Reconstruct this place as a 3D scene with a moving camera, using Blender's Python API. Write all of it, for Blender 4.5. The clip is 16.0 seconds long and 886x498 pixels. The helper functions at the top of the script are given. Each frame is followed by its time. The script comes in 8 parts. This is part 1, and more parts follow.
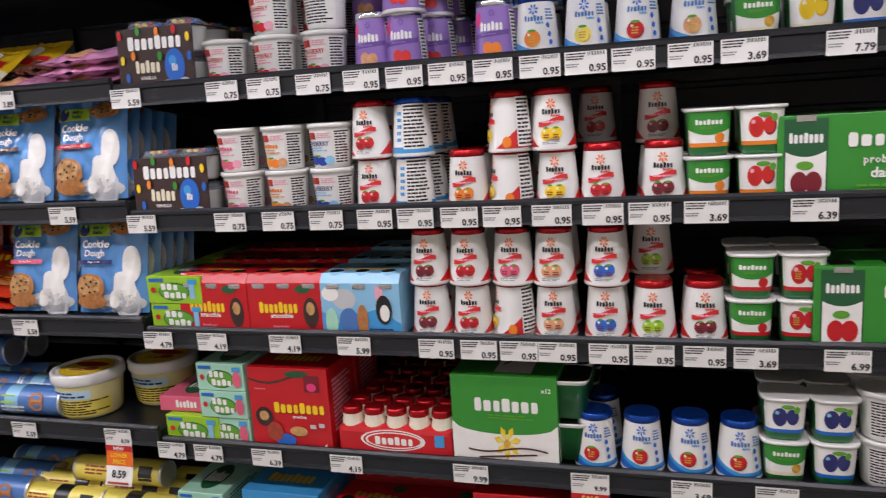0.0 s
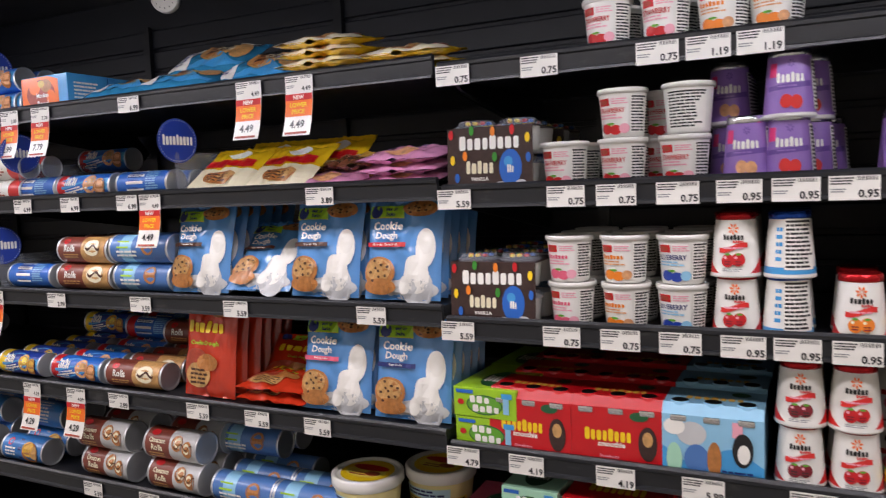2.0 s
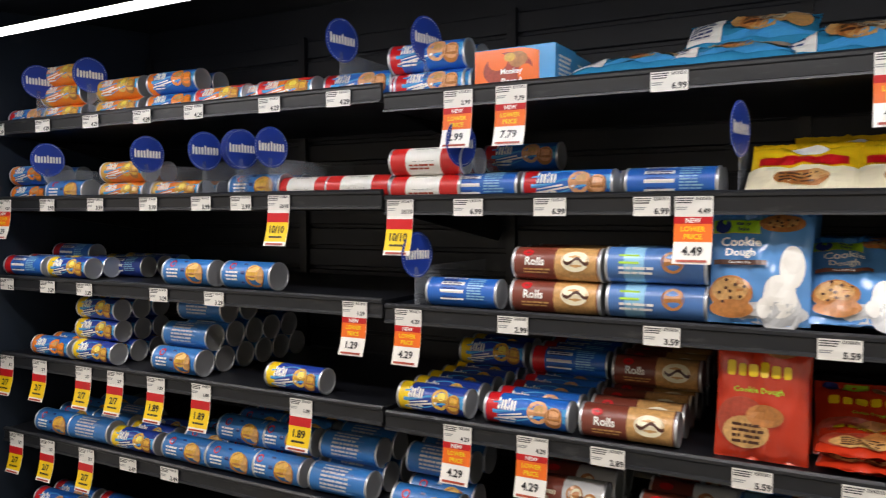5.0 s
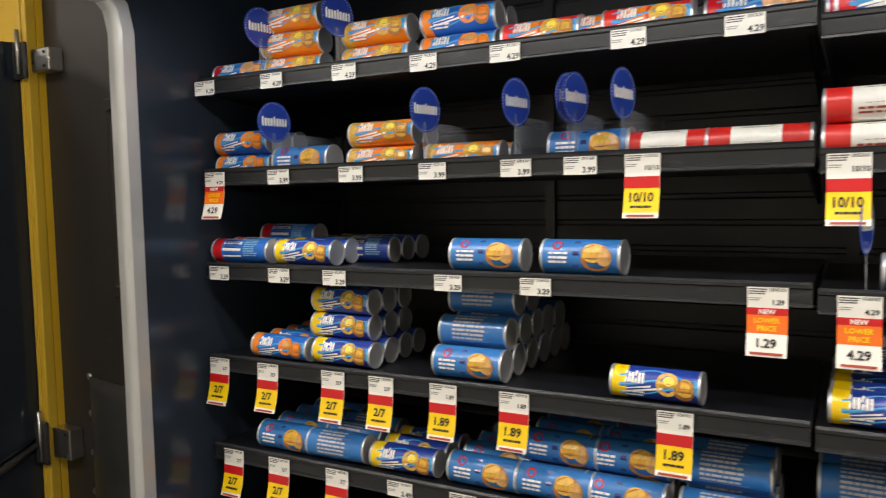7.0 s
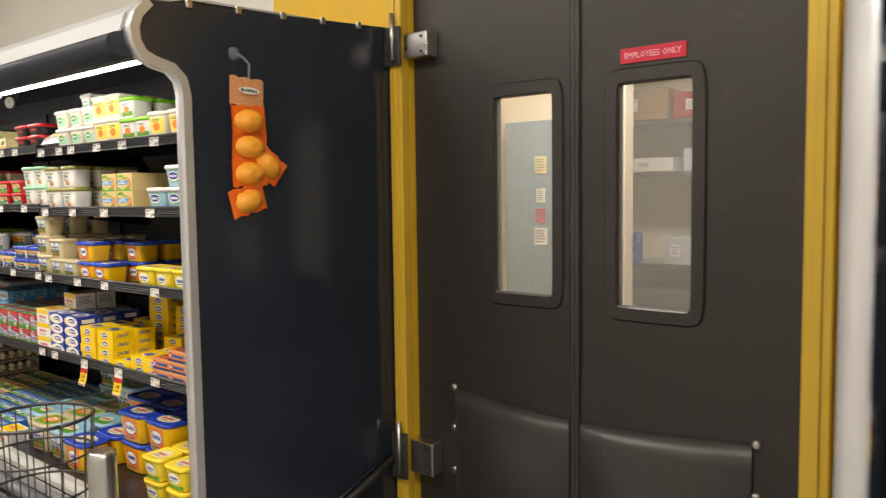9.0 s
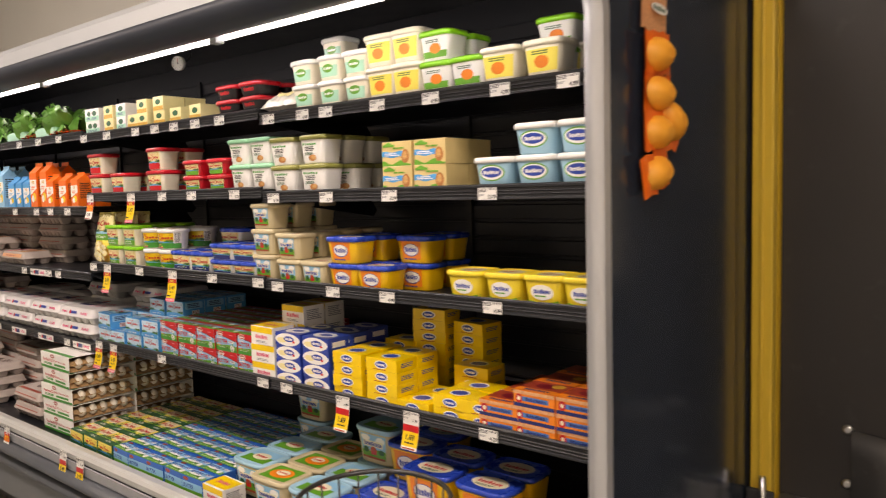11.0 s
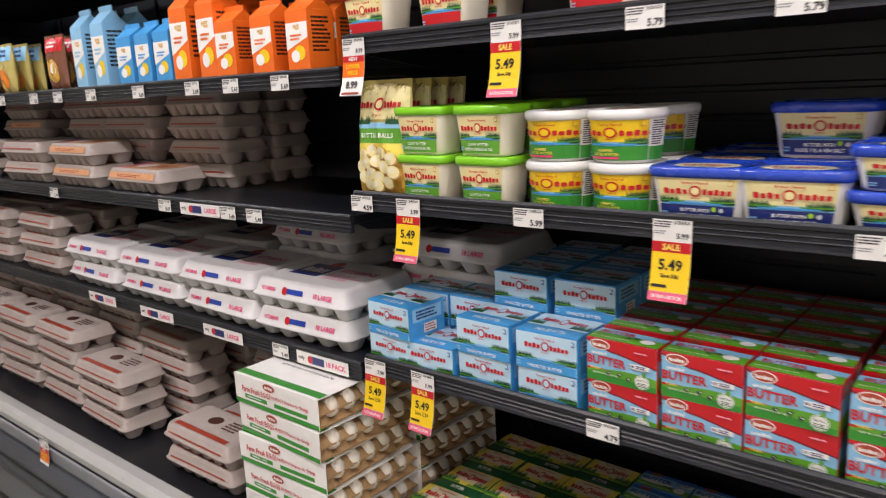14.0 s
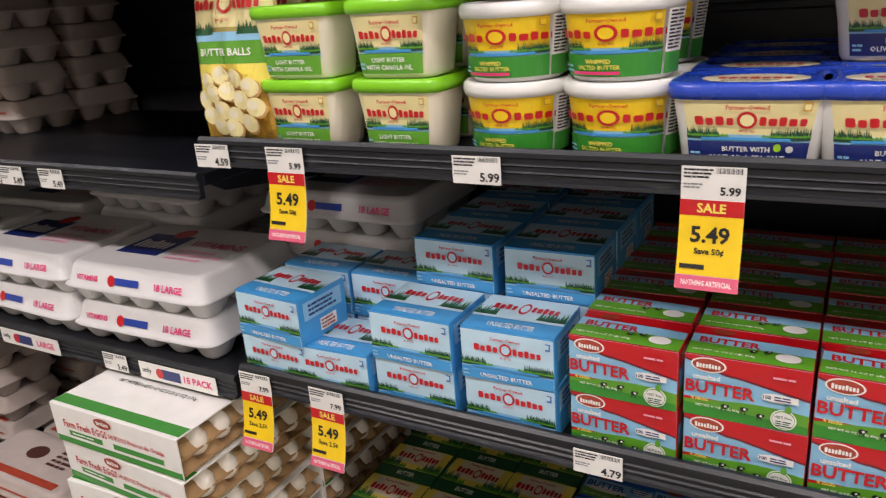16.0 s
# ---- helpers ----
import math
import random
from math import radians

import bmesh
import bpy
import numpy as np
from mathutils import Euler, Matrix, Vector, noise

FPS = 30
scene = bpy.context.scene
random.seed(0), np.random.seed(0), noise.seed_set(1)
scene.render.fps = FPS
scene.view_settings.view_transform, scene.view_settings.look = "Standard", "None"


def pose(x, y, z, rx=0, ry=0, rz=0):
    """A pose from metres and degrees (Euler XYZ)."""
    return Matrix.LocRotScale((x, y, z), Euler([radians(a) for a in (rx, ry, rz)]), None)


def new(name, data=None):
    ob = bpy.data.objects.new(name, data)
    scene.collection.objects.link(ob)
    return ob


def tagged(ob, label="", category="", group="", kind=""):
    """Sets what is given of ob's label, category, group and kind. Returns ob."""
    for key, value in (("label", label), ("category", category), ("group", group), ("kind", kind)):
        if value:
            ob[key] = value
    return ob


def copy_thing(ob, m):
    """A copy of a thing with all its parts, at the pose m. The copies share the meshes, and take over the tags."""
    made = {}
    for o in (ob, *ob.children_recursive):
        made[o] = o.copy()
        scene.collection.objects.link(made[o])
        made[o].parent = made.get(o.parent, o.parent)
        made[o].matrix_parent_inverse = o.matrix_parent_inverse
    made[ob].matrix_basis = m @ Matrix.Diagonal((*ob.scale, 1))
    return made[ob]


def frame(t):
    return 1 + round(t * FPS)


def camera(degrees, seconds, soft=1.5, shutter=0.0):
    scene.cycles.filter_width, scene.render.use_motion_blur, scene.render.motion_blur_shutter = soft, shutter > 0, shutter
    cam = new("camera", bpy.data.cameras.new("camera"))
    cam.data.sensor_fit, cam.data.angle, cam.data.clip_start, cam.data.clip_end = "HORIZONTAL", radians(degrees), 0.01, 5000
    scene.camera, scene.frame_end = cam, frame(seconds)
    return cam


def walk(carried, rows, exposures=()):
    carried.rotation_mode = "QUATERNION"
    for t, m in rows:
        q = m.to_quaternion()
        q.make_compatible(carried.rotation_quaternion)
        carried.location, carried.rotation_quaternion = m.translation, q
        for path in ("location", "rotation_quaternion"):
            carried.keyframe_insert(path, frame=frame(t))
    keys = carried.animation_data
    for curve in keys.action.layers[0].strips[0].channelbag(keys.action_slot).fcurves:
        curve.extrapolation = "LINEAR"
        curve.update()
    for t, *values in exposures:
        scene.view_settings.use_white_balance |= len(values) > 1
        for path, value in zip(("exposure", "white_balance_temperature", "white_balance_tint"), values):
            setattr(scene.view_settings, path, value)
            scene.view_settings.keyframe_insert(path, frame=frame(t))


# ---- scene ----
cam = camera(61.1, 16.0, soft=1.15, shutter=0.3)
METRES, EYE, TILT, LEAN, TURN = 7.55, 1.44, 0.0, 0.0, 16.8
ROWS = [
    (0.0, 0.0, 0.0, 0.0, -0.66, -10.47, 3.6),
    (0.5, -0.0022, 0.0027, 0.0012, 3.68, -9.93, 3.43),
    (1.0, -0.009, 0.011, 0.0041, 7.13, -8.92, 3.5),
    (1.5, -0.0255, 0.0169, 0.007, 8.69, -6.84, 3.11),
    (2.0, -0.0438, 0.0134, 0.0099, 9.61, -4.79, 2.23),
    (2.5, -0.0548, 0.0174, 0.0098, 10.19, -3.05, 1.2),
    (3.0, -0.0704, 0.0281, 0.0104, 10.74, -2.08, 0.37),
    (3.5, -0.0985, 0.0333, 0.0077, 11.39, -2.29, -0.02),
    (4.0, -0.1235, 0.0318, 0.0075, 12.21, -2.55, -0.21),
    (6.5, -0.2451, 0.0524, 0.006, 11.14, -3.45, 0.77),
    (7.0, -0.2679, 0.0592, 0.0041, 11.96, -4.07, 1.12),
    (7.5, -0.2943, 0.0572, 0.0035, 13.13, -4.8, 1.1),
    (8.0, -0.3283, 0.0598, 0.0022, 16.51, -5.27, 1.18),
    (8.5, -0.3709, 0.0703, 0.0039, 19.97, -4.67, 0.99),
    (9.0, -0.4177, 0.0686, 0.006, 22.32, -4.05, 0.75),
    (11.5, -0.6471, 0.1256, -0.0012, 22.9, -5.06, 1.67),
    (12.0, -0.6926, 0.1436, -0.0039, 23.1, -6.54, 1.89),
    (12.5, -0.7357, 0.1786, -0.0067, 24.45, -7.74, 2.24),
    (13.0, -0.7795, 0.2071, -0.0081, 24.96, -9.39, 2.61),
    (13.5, -0.8222, 0.2299, -0.0105, 24.98, -10.83, 2.71),
    (14.0, -0.859, 0.2606, -0.0092, 22.92, -12.2, 2.73),
    (14.5, -0.8902, 0.2845, -0.0095, 19.03, -13.96, 2.73),
    (15.0, -0.897, 0.2986, -0.0096, 15.33, -16.03, 2.96),
    (15.5, -0.8934, 0.3069, -0.0106, 12.59, -17.8, 3.4),
    (16.0, -0.8879, 0.3113, -0.0123, 11.38, -19.49, 4.14),
]
# stops, kelvin and tint as the picture changes on the way
WHITE = [(0.0, -0.52, 6200, 23), (2.0, -0.56, 6450, 23), (3.5, -0.50, 6650, 19), (6.5, -0.35, 6900, 13), (7.5, -0.15, 7150, 11), (9.0, 0.25, 7200, 16), (11.5, 0.0, 7600, 24), (13.0, 0.0, 6800, 21), (14.0, -0.02, 6450, 21), (15.0, -0.16, 6350, 20), (16.0, -0.08, 6600, 21)]
walk(cam, [(t, pose(0, 0, EYE, TILT, LEAN, TURN) @ pose(METRES * x, METRES * y, METRES * z, 90 + pitch, roll, yaw)) for t, x, y, z, yaw, pitch, roll in ROWS], WHITE)

# ---- light of the store ----
world = bpy.data.worlds.new("store_world")
scene.world = world
world.use_nodes = True
world.node_tree.nodes["Background"].inputs[0].default_value = (0.8, 0.85, 1.0, 1)
world.node_tree.nodes["Background"].inputs[1].default_value = 0.02
scene.view_settings.exposure = 0.0


def area_lamp(name, m, sx, sy, watts, color=(1, 0.97, 0.93)):
    data = bpy.data.lights.new(name, "AREA")
    data.shape, data.size, data.size_y, data.energy, data.color = "RECTANGLE", sx, sy, watts, color
    ob = new(name, data)
    ob.matrix_world = m
    return ob


CEIL = 3.7
for cx in (0.6, -1.8, -4.2, -6.6, -9.0):
    area_lamp("ceiling_lamp", pose(cx, -0.9, CEIL - 0.07, 0, 0, 0), 1.15, 0.28, 45)
# lamps in the tubes under both canopies
area_lamp("case_tube_lamp", pose(-1.4, 0.825, 1.858, 22, 0, 0), 3.9, 0.03, 9.5, (0.95, 0.98, 1.0))
area_lamp("case_tube_lamp", pose(-7.85, 0.875, 1.912, 22, 0, 0), 4.9, 0.03, 7.5, (0.95, 0.98, 1.0))
area_lamp("back_room_lamp", pose(-4.6, 2.9, 2.7), 1.2, 0.3, 34)

# ---- materials ----
MATS = {}


def lin(h):
    c = [int(h[i:i + 2], 16) / 255 for i in (0, 2, 4)]
    return [x / 12.92 if x <= 0.04045 else ((x + 0.055) / 1.055) ** 2.4 for x in c]


def material(name, color, rough=0.5, metal=0.0, vary=0.12, scale=18.0, bump=0.0, bump_scale=60.0, coat=0.0, rand=0.0, stretch=(1, 1, 1), wear=0.0):
    """A procedural surface: large and fine variation of colour and gloss, with a little relief."""
    m = bpy.data.materials.new(name)
    m.use_nodes = True
    nt = m.node_tree
    b = nt.nodes["Principled BSDF"]
    rgb = lin(color) if isinstance(color, str) else list(color)
    b.inputs["Metallic"].default_value = metal
    b.inputs["Coat Weight"].default_value = coat
    b.inputs["Coat Roughness"].default_value = 0.15
    tc = nt.nodes.new("ShaderNodeTexCoord")
    mp = nt.nodes.new("ShaderNodeMapping")
    mp.inputs["Scale"].default_value = stretch
    nt.links.new(tc.outputs["Object"], mp.inputs[0])
    n1 = nt.nodes.new("ShaderNodeTexNoise")
    n1.inputs["Scale"].default_value, n1.inputs["Detail"].default_value = scale, 5.0
    nt.links.new(mp.outputs[0], n1.inputs["Vector"])
    mix = nt.nodes.new("ShaderNodeMix")
    mix.data_type = "RGBA"
    mix.inputs[6].default_value = (*[c * (1 - vary) for c in rgb], 1)
    mix.inputs[7].default_value = (*[min(1, c * (1 + vary) + 0.01 * vary) for c in rgb], 1)
    nt.links.new(n1.outputs[0], mix.inputs[0])
    out = mix.outputs[2]
    if rand:
        info = nt.nodes.new("ShaderNodeObjectInfo")
        hsv = nt.nodes.new("ShaderNodeHueSaturation")
        mr = nt.nodes.new("ShaderNodeMapRange")
        mr.inputs[3].default_value, mr.inputs[4].default_value = 1 - rand, 1 + rand
        nt.links.new(info.outputs["Random"], mr.inputs[0])
        nt.links.new(mr.outputs[0], hsv.inputs["Value"])
        nt.links.new(out, hsv.inputs["Color"])
        out = hsv.outputs[0]
    if wear:
        n3 = nt.nodes.new("ShaderNodeTexNoise")
        n3.inputs["Scale"].default_value, n3.inputs["Detail"].default_value = scale * 3.1, 8.0
        nt.links.new(mp.outputs[0], n3.inputs["Vector"])
        rp = nt.nodes.new("ShaderNodeMapRange")
        rp.inputs[1].default_value, rp.inputs[2].default_value = 0.62, 0.72
        rp.inputs[4].default_value = wear
        nt.links.new(n3.outputs[0], rp.inputs[0])
        mw = nt.nodes.new("ShaderNodeMix")
        mw.data_type = "RGBA"
        mw.inputs[7].default_value = (0.25, 0.24, 0.23, 1)
        nt.links.new(rp.outputs[0], mw.inputs[0])
        nt.links.new(out, mw.inputs[6])
        out = mw.outputs[2]
    nt.links.new(out, b.inputs["Base Color"])
    mr2 = nt.nodes.new("ShaderNodeMapRange")
    mr2.inputs[3].default_value, mr2.inputs[4].default_value = max(0.02, rough - 0.08), min(1, rough + 0.08)
    nt.links.new(n1.outputs[0], mr2.inputs[0])
    nt.links.new(mr2.outputs[0], b.inputs["Roughness"])
    if bump:
        n2 = nt.nodes.new("ShaderNodeTexNoise")
        n2.inputs["Scale"].default_value, n2.inputs["Detail"].default_value = bump_scale, 3.0
        nt.links.new(mp.outputs[0], n2.inputs["Vector"])
        bp = nt.nodes.new("ShaderNodeBump")
        bp.inputs["Strength"].default_value, bp.inputs["Distance"].default_value = bump, 0.002
        nt.links.new(n2.outputs[0], bp.inputs["Height"])
        nt.links.new(bp.outputs[0], b.inputs["Normal"])
    MATS[name] = m
    return m


PRINT = dict(white="eceae4", cream="ece3c4", paper="f2f0ea", red="c8141c", scarlet="d92a26", wine="7d1626", pink="e0607c", rose="eda7b8",
             purple="6b4a9c", lilac="9470bd", orange="ee8420", tangerine="f2701c", yellow="f7cf12", lemon="f3e060", lime="9acb22", green="2f8f2c",
             leaf="5da32c", forest="1c5a34", pine="12442a", blue="1c66c4", azure="3d9bd8", sky="8cc4e4", ice="bfe0f0", navy="1b2a6c", royal="1f3fa0", teal="2aa3a8",
             brown="4e2e26", cocoa="351f1c", tan="c99a5e", cookie="b3743a", choc="4a2614", black="17171a", grey="8b8d90", ash="c4c6c8",
             gold="d8a53a", peach="f0a070", berry="2b3170", butter="efe2a4", mint="a8dcc0", hotpink="e83a7a", brick="a8402a", bluebag="5aa0d8", steelblue="4a78b8", wheat="d6bd80", denim="2a74bc", rust="7a3a2c")
PHOTO = ("cookie", "tan", "gold", "brick", "choc", "peach", "cocoa")
for key, h in PRINT.items():
    if key in PHOTO:
        material("print_" + key, h, 0.38, vary=0.5, scale=150, bump=0.06, bump_scale=70, coat=0.35)
    else:
        material("print_" + key, h, 0.38, vary=0.1, scale=30, bump=0.06, bump_scale=70, coat=0.35)
material("foil", (0.75, 0.76, 0.78), 0.22, 1.0, bump=0.35, bump_scale=140)
material("foil_red", "b81c20", 0.25, 0.7, bump=0.5, bump_scale=120)
material("foil_blue", "1b4aa6", 0.25, 0.7, bump=0.5, bump_scale=120)
material("tin", (0.72, 0.74, 0.77), 0.42, 0.85, bump=0.1)
material("plastic_white", "e9e8e3", 0.32, vary=0.04, bump=0.03, coat=0.2)
material("plastic_cream", "eee6cf", 0.32, vary=0.05, bump=0.03, coat=0.2)
material("plastic_beige", "cdbf9a", 0.35, vary=0.05, coat=0.2)
material("plastic_yellow", "f0bd1a", 0.32, vary=0.05, coat=0.2)
material("plastic_lemon", "f1d63a", 0.32, vary=0.05, coat=0.2)
material("plastic_blue", "2347b8", 0.28, vary=0.06, coat=0.3)
material("plastic_red", "c41f2b", 0.3, vary=0.06, coat=0.3)
material("plastic_lime", "7fcf1e", 0.3, vary=0.06, coat=0.3)
material("plastic_mint", "8fcfa6", 0.32, vary=0.06, coat=0.3)
material("plastic_olive", "8f8f4a", 0.32, vary=0.06, coat=0.3)
material("plastic_green", "1f6a34", 0.3, vary=0.06, coat=0.3)
material("plastic_ltblue", "9cc9de", 0.32, vary=0.06, coat=0.3)
material("plastic_black", "1a1a1c", 0.3, vary=0.1, coat=0.3)
material("carton_grey", "aca098", 0.85, vary=0.14, scale=25, bump=0.5, bump_scale=220, rand=0.1)
material("carton_foam", "d3d1cf", 0.5, vary=0.07, bump=0.2, bump_scale=200)
material("kraft", "b08d62", 0.8, vary=0.12, scale=40, bump=0.3, bump_scale=120)
material("egg_shell", "efe6d6", 0.45, vary=0.06)
material("case_black", "15171d", 0.32, vary=0.25, scale=6, bump=0.06, bump_scale=30, wear=0.04)
material("case_back", "10141d", 0.42, vary=0.3, scale=5, bump=0.1, bump_scale=40)
material("end_panel", "252d38", 0.16, vary=0.25, scale=4, bump=0.03, bump_scale=14, wear=0.03)
material("rail_plastic", "1c1e22", 0.36, vary=0.2, scale=22, bump=0.05, stretch=(0.3, 1, 1), wear=0.1)
material("rail_clear", (0.32, 0.33, 0.35), 0.2, vary=0.1, coat=0.6)
material("trim_metal", "c9cbcd", 0.34, 0.55, vary=0.06, scale=8, bump=0.06, bump_scale=60)
material("canopy_white", "b4b9bc", 0.45, vary=0.06, scale=4)
material("canopy_bumper", "2a313c", 0.5, vary=0.15, scale=6)
material("rim_white", "bcbdb9", 0.42, vary=0.1, scale=14, bump=0.06, wear=0.15)
material("bumper_grey", "4d5156", 0.4, vary=0.15, scale=6, wear=0.12)
material("base_grey", "6b6e70", 0.5, vary=0.12, scale=4, wear=0.12)
material("wall_yellow", "e0b62e", 0.55, vary=0.06, scale=3, bump=0.12, bump_scale=90)
material("frame_yellow", "d8b43c", 0.4, vary=0.08, scale=9, bump=0.08, wear=0.06)
material("wall_cream", "dedcd4", 0.7, vary=0.05, scale=2, bump=0.12, bump_scale=70)
material("door_rubber", "2d2b2a", 0.44, vary=0.12, scale=5, bump=0.12, bump_scale=160, wear=0.04)
material("kick_rubber", "353535", 0.32, vary=0.2, scale=6, bump=0.1, bump_scale=60, wear=0.08)
material("floor_vinyl", "9d9c96", 0.3, vary=0.1, scale=5, bump=0.04, bump_scale=50, rand=0.05, wear=0.1)
material("floor_grout", "6a6862", 0.7, vary=0.1)
material("steel", (0.6, 0.6, 0.6), 0.3, 1.0, vary=0.08, bump=0.05)
material("wire", (0.07, 0.07, 0.07), 0.35, 0.6)
material("ceiling_paint", "d9d6cc", 0.8, vary=0.04, scale=2)
material("room_wall", "e4dcc6", 0.7, vary=0.05, scale=2)
material("door_bluegrey", "8fa3ad", 0.45, vary=0.06, scale=3)
material("sign_red", "c8203a", 0.4)
material("cork", "b98a55", 0.8, vary=0.15, scale=60)
material("net_orange", "f6a838", 0.5, vary=0.1)
material("leaf_bag", "5f9a3c", 0.3, vary=0.35, scale=22, bump=0.9, bump_scale=45, coat=0.5)


def emitter(name, color, strength):
    m = bpy.data.materials.new(name)
    m.use_nodes = True
    b = m.node_tree.nodes["Principled BSDF"]
    b.inputs["Emission Color"].default_value = (*color, 1)
    b.inputs["Emission Strength"].default_value = strength
    MATS[name] = m


emitter("tube_glow", (0.95, 0.98, 1.0), 7.0)
emitter("panel_glow", (1.0, 0.97, 0.92), 8.0)


def clear(name, color, rough, alpha):
    m = bpy.data.materials.new(name)
    m.use_nodes = True
    b = m.node_tree.nodes["Principled BSDF"]
    b.inputs["Base Color"].default_value = (*color, 1)
    b.inputs["Roughness"].default_value = rough
    b.inputs["Alpha"].default_value = alpha
    MATS[name] = m


clear("clear_plastic", (0.55, 0.6, 0.68), 0.08, 0.22)
clear("clear_blue", (0.1, 0.2, 0.5), 0.08, 0.4)
clear("pane_glass", (0.8, 0.85, 0.85), 0.03, 0.12)
clear("film_wrap", (0.9, 0.92, 0.95), 0.1, 0.25)


# ---- mesh tools ----
class Build:
    """Collects verts and faces with a material name each, and links them as one mesh object."""

    def __init__(self):
        self.v, self.f, self.m, self.s = [], [], [], []

    def face(self, pts, mat, smooth=False):
        k = len(self.v)
        self.v += [tuple(p) for p in pts]
        self.f.append(tuple(range(k, k + len(pts))))
        self.m.append(mat)
        self.s.append(smooth)

    def grid(self, rows, mat, smooth=True, close=False):
        """Quads between rows of equal length."""
        k, n = len(self.v), len(rows[0])
        for r in rows:
            self.v += [tuple(p) for p in r]
        for i in range(len(rows) - 1):
            for j in range(n if close else n - 1):
                a, b = k + i * n + j, k + i * n + (j + 1) % n
                self.f.append((a, b, b + n, a + n))
                self.m.append(mat)
                self.s.append(smooth)

    def box(self, x0, x1, y0, y1, z0, z1, mat, bev=0.0):
        if bev <= 0:
            c = [(x, y, z) for z in (z0, z1) for y in (y0, y1) for x in (x0, x1)]
            for q in ((0, 2, 3, 1), (4, 5, 7, 6), (0, 1, 5, 4), (1, 3, 7, 5), (3, 2, 6, 7), (2, 0, 4, 6)):
                self.face([c[i] for i in q], mat)
            return
        bm = bmesh.new()
        bmesh.ops.create_cube(bm, size=1)
        for w in bm.verts:
            w.co = Vector(((x0 + x1) / 2 + w.co.x * (x1 - x0), (y0 + y1) / 2 + w.co.y * (y1 - y0), (z0 + z1) / 2 + w.co.z * (z1 - z0)))
        bmesh.ops.bevel(bm, geom=bm.edges[:], offset=bev, segments=2, affect="EDGES", profile=0.5)
        for f in bm.faces:
            self.face([w.co.copy() for w in f.verts], mat)
        bm.free()

    def loft(self, rings, mats, cap_bottom=None, cap_top=None):
        """Rings of points, closed round; mats: one name for each band."""
        for i in range(len(rings) - 1):
            self.grid(rings[i:i + 2], mats[i] if isinstance(mats, (list, tuple)) else mats, True, True)
        if cap_bottom:
            self.face(list(reversed(rings[0])), cap_bottom)
        if cap_top:
            self.face(rings[-1], cap_top)

    def tube(self, path, r, mat, n=6):
        path = [Vector(p) for p in path]
        rings = []
        for i, p in enumerate(path):
            d = (path[min(i + 1, len(path) - 1)] - path[max(i - 1, 0)]).normalized()
            a = d.orthogonal().normalized() if abs(d.z) > 0.9 else d.cross(Vector((0, 0, 1))).normalized()
            b = d.cross(a)
            rings.append([p + r * (math.cos(2 * math.pi * k / n) * a + math.sin(2 * math.pi * k / n) * b) for k in range(n)])
        self.loft(rings, mat, mat, mat)

    def extrude_x(self, prof, x0, x1, mat, smooth=False):
        """A closed profile in (y, z), drawn out along x, with both ends shut."""
        a, b = [(x0, y, z) for y, z in prof], [(x1, y, z) for y, z in prof]
        for i in range(len(prof)):
            j = (i + 1) % len(prof)
            self.face([a[i], b[i], b[j], a[j]], mat, smooth)
        self.face(list(reversed(a)), mat)
        self.face(b, mat)

    def mesh(self, name):
        me = bpy.data.meshes.new(name)
        me.from_pydata(self.v, [], self.f)
        names = list(dict.fromkeys(self.m))
        for n in names:
            me.materials.append(MATS[n])
        me.polygons.foreach_set("material_index", [names.index(n) for n in self.m])
        me.polygons.foreach_set("use_smooth", self.s)
        bm = bmesh.new()
        bm.from_mesh(me)
        bmesh.ops.remove_doubles(bm, verts=bm.verts, dist=0.00004)
        bmesh.ops.recalc_face_normals(bm, faces=bm.faces)
        bm.to_mesh(me)
        bm.free()
        return me


def part(name, build, parent, label="", at=None):
    ob = new(name, build.mesh(name))
    ob.parent = parent
    if at is not None:
        ob.matrix_basis = at
    if label:
        ob["label"] = label
    return ob


def thing(name, label, category, group="", kind="", at=None):
    ob = new(name)
    ob.empty_display_size = 0.05
    if at is not None:
        ob.matrix_basis = at
    return tagged(ob, label, category, group, kind)


def solid(name, build, label="", category="", group="", kind="structure"):
    return tagged(new(name, build.mesh(name)), label, category, group, kind)


# ---- printing on surfaces ----
GLYPHS = {}


def glyphs(text):
    """Verts (0..1 wide and high by aspect), faces and aspect of a line of type in the built-in font."""
    if text not in GLYPHS:
        cu = bpy.data.curves.new("type", "FONT")
        cu.body, cu.resolution_u, cu.align_x = text, 2 if len(text) < 9 else 1, "CENTER"
        cu.offset = 0.028 if len(text) < 9 else 0.018
        ob = bpy.data.objects.new("type", cu)
        me = ob.to_mesh()
        v = [tuple(p.co[:2]) for p in me.vertices]
        f = [tuple(p.vertices) for p in me.polygons]
        ob.to_mesh_clear()
        bpy.data.objects.remove(ob)
        bpy.data.curves.remove(cu)
        xs, ys = [p[0] for p in v], [p[1] for p in v]
        h, w = max(ys) - min(ys), max(xs) - min(xs)
        cx, cy = (max(xs) + min(xs)) / 2, (max(ys) + min(ys)) / 2
        GLYPHS[text] = ([((x - cx) / h, (y - cy) / h) for x, y in v], f, w / h)
    return GLYPHS[text]


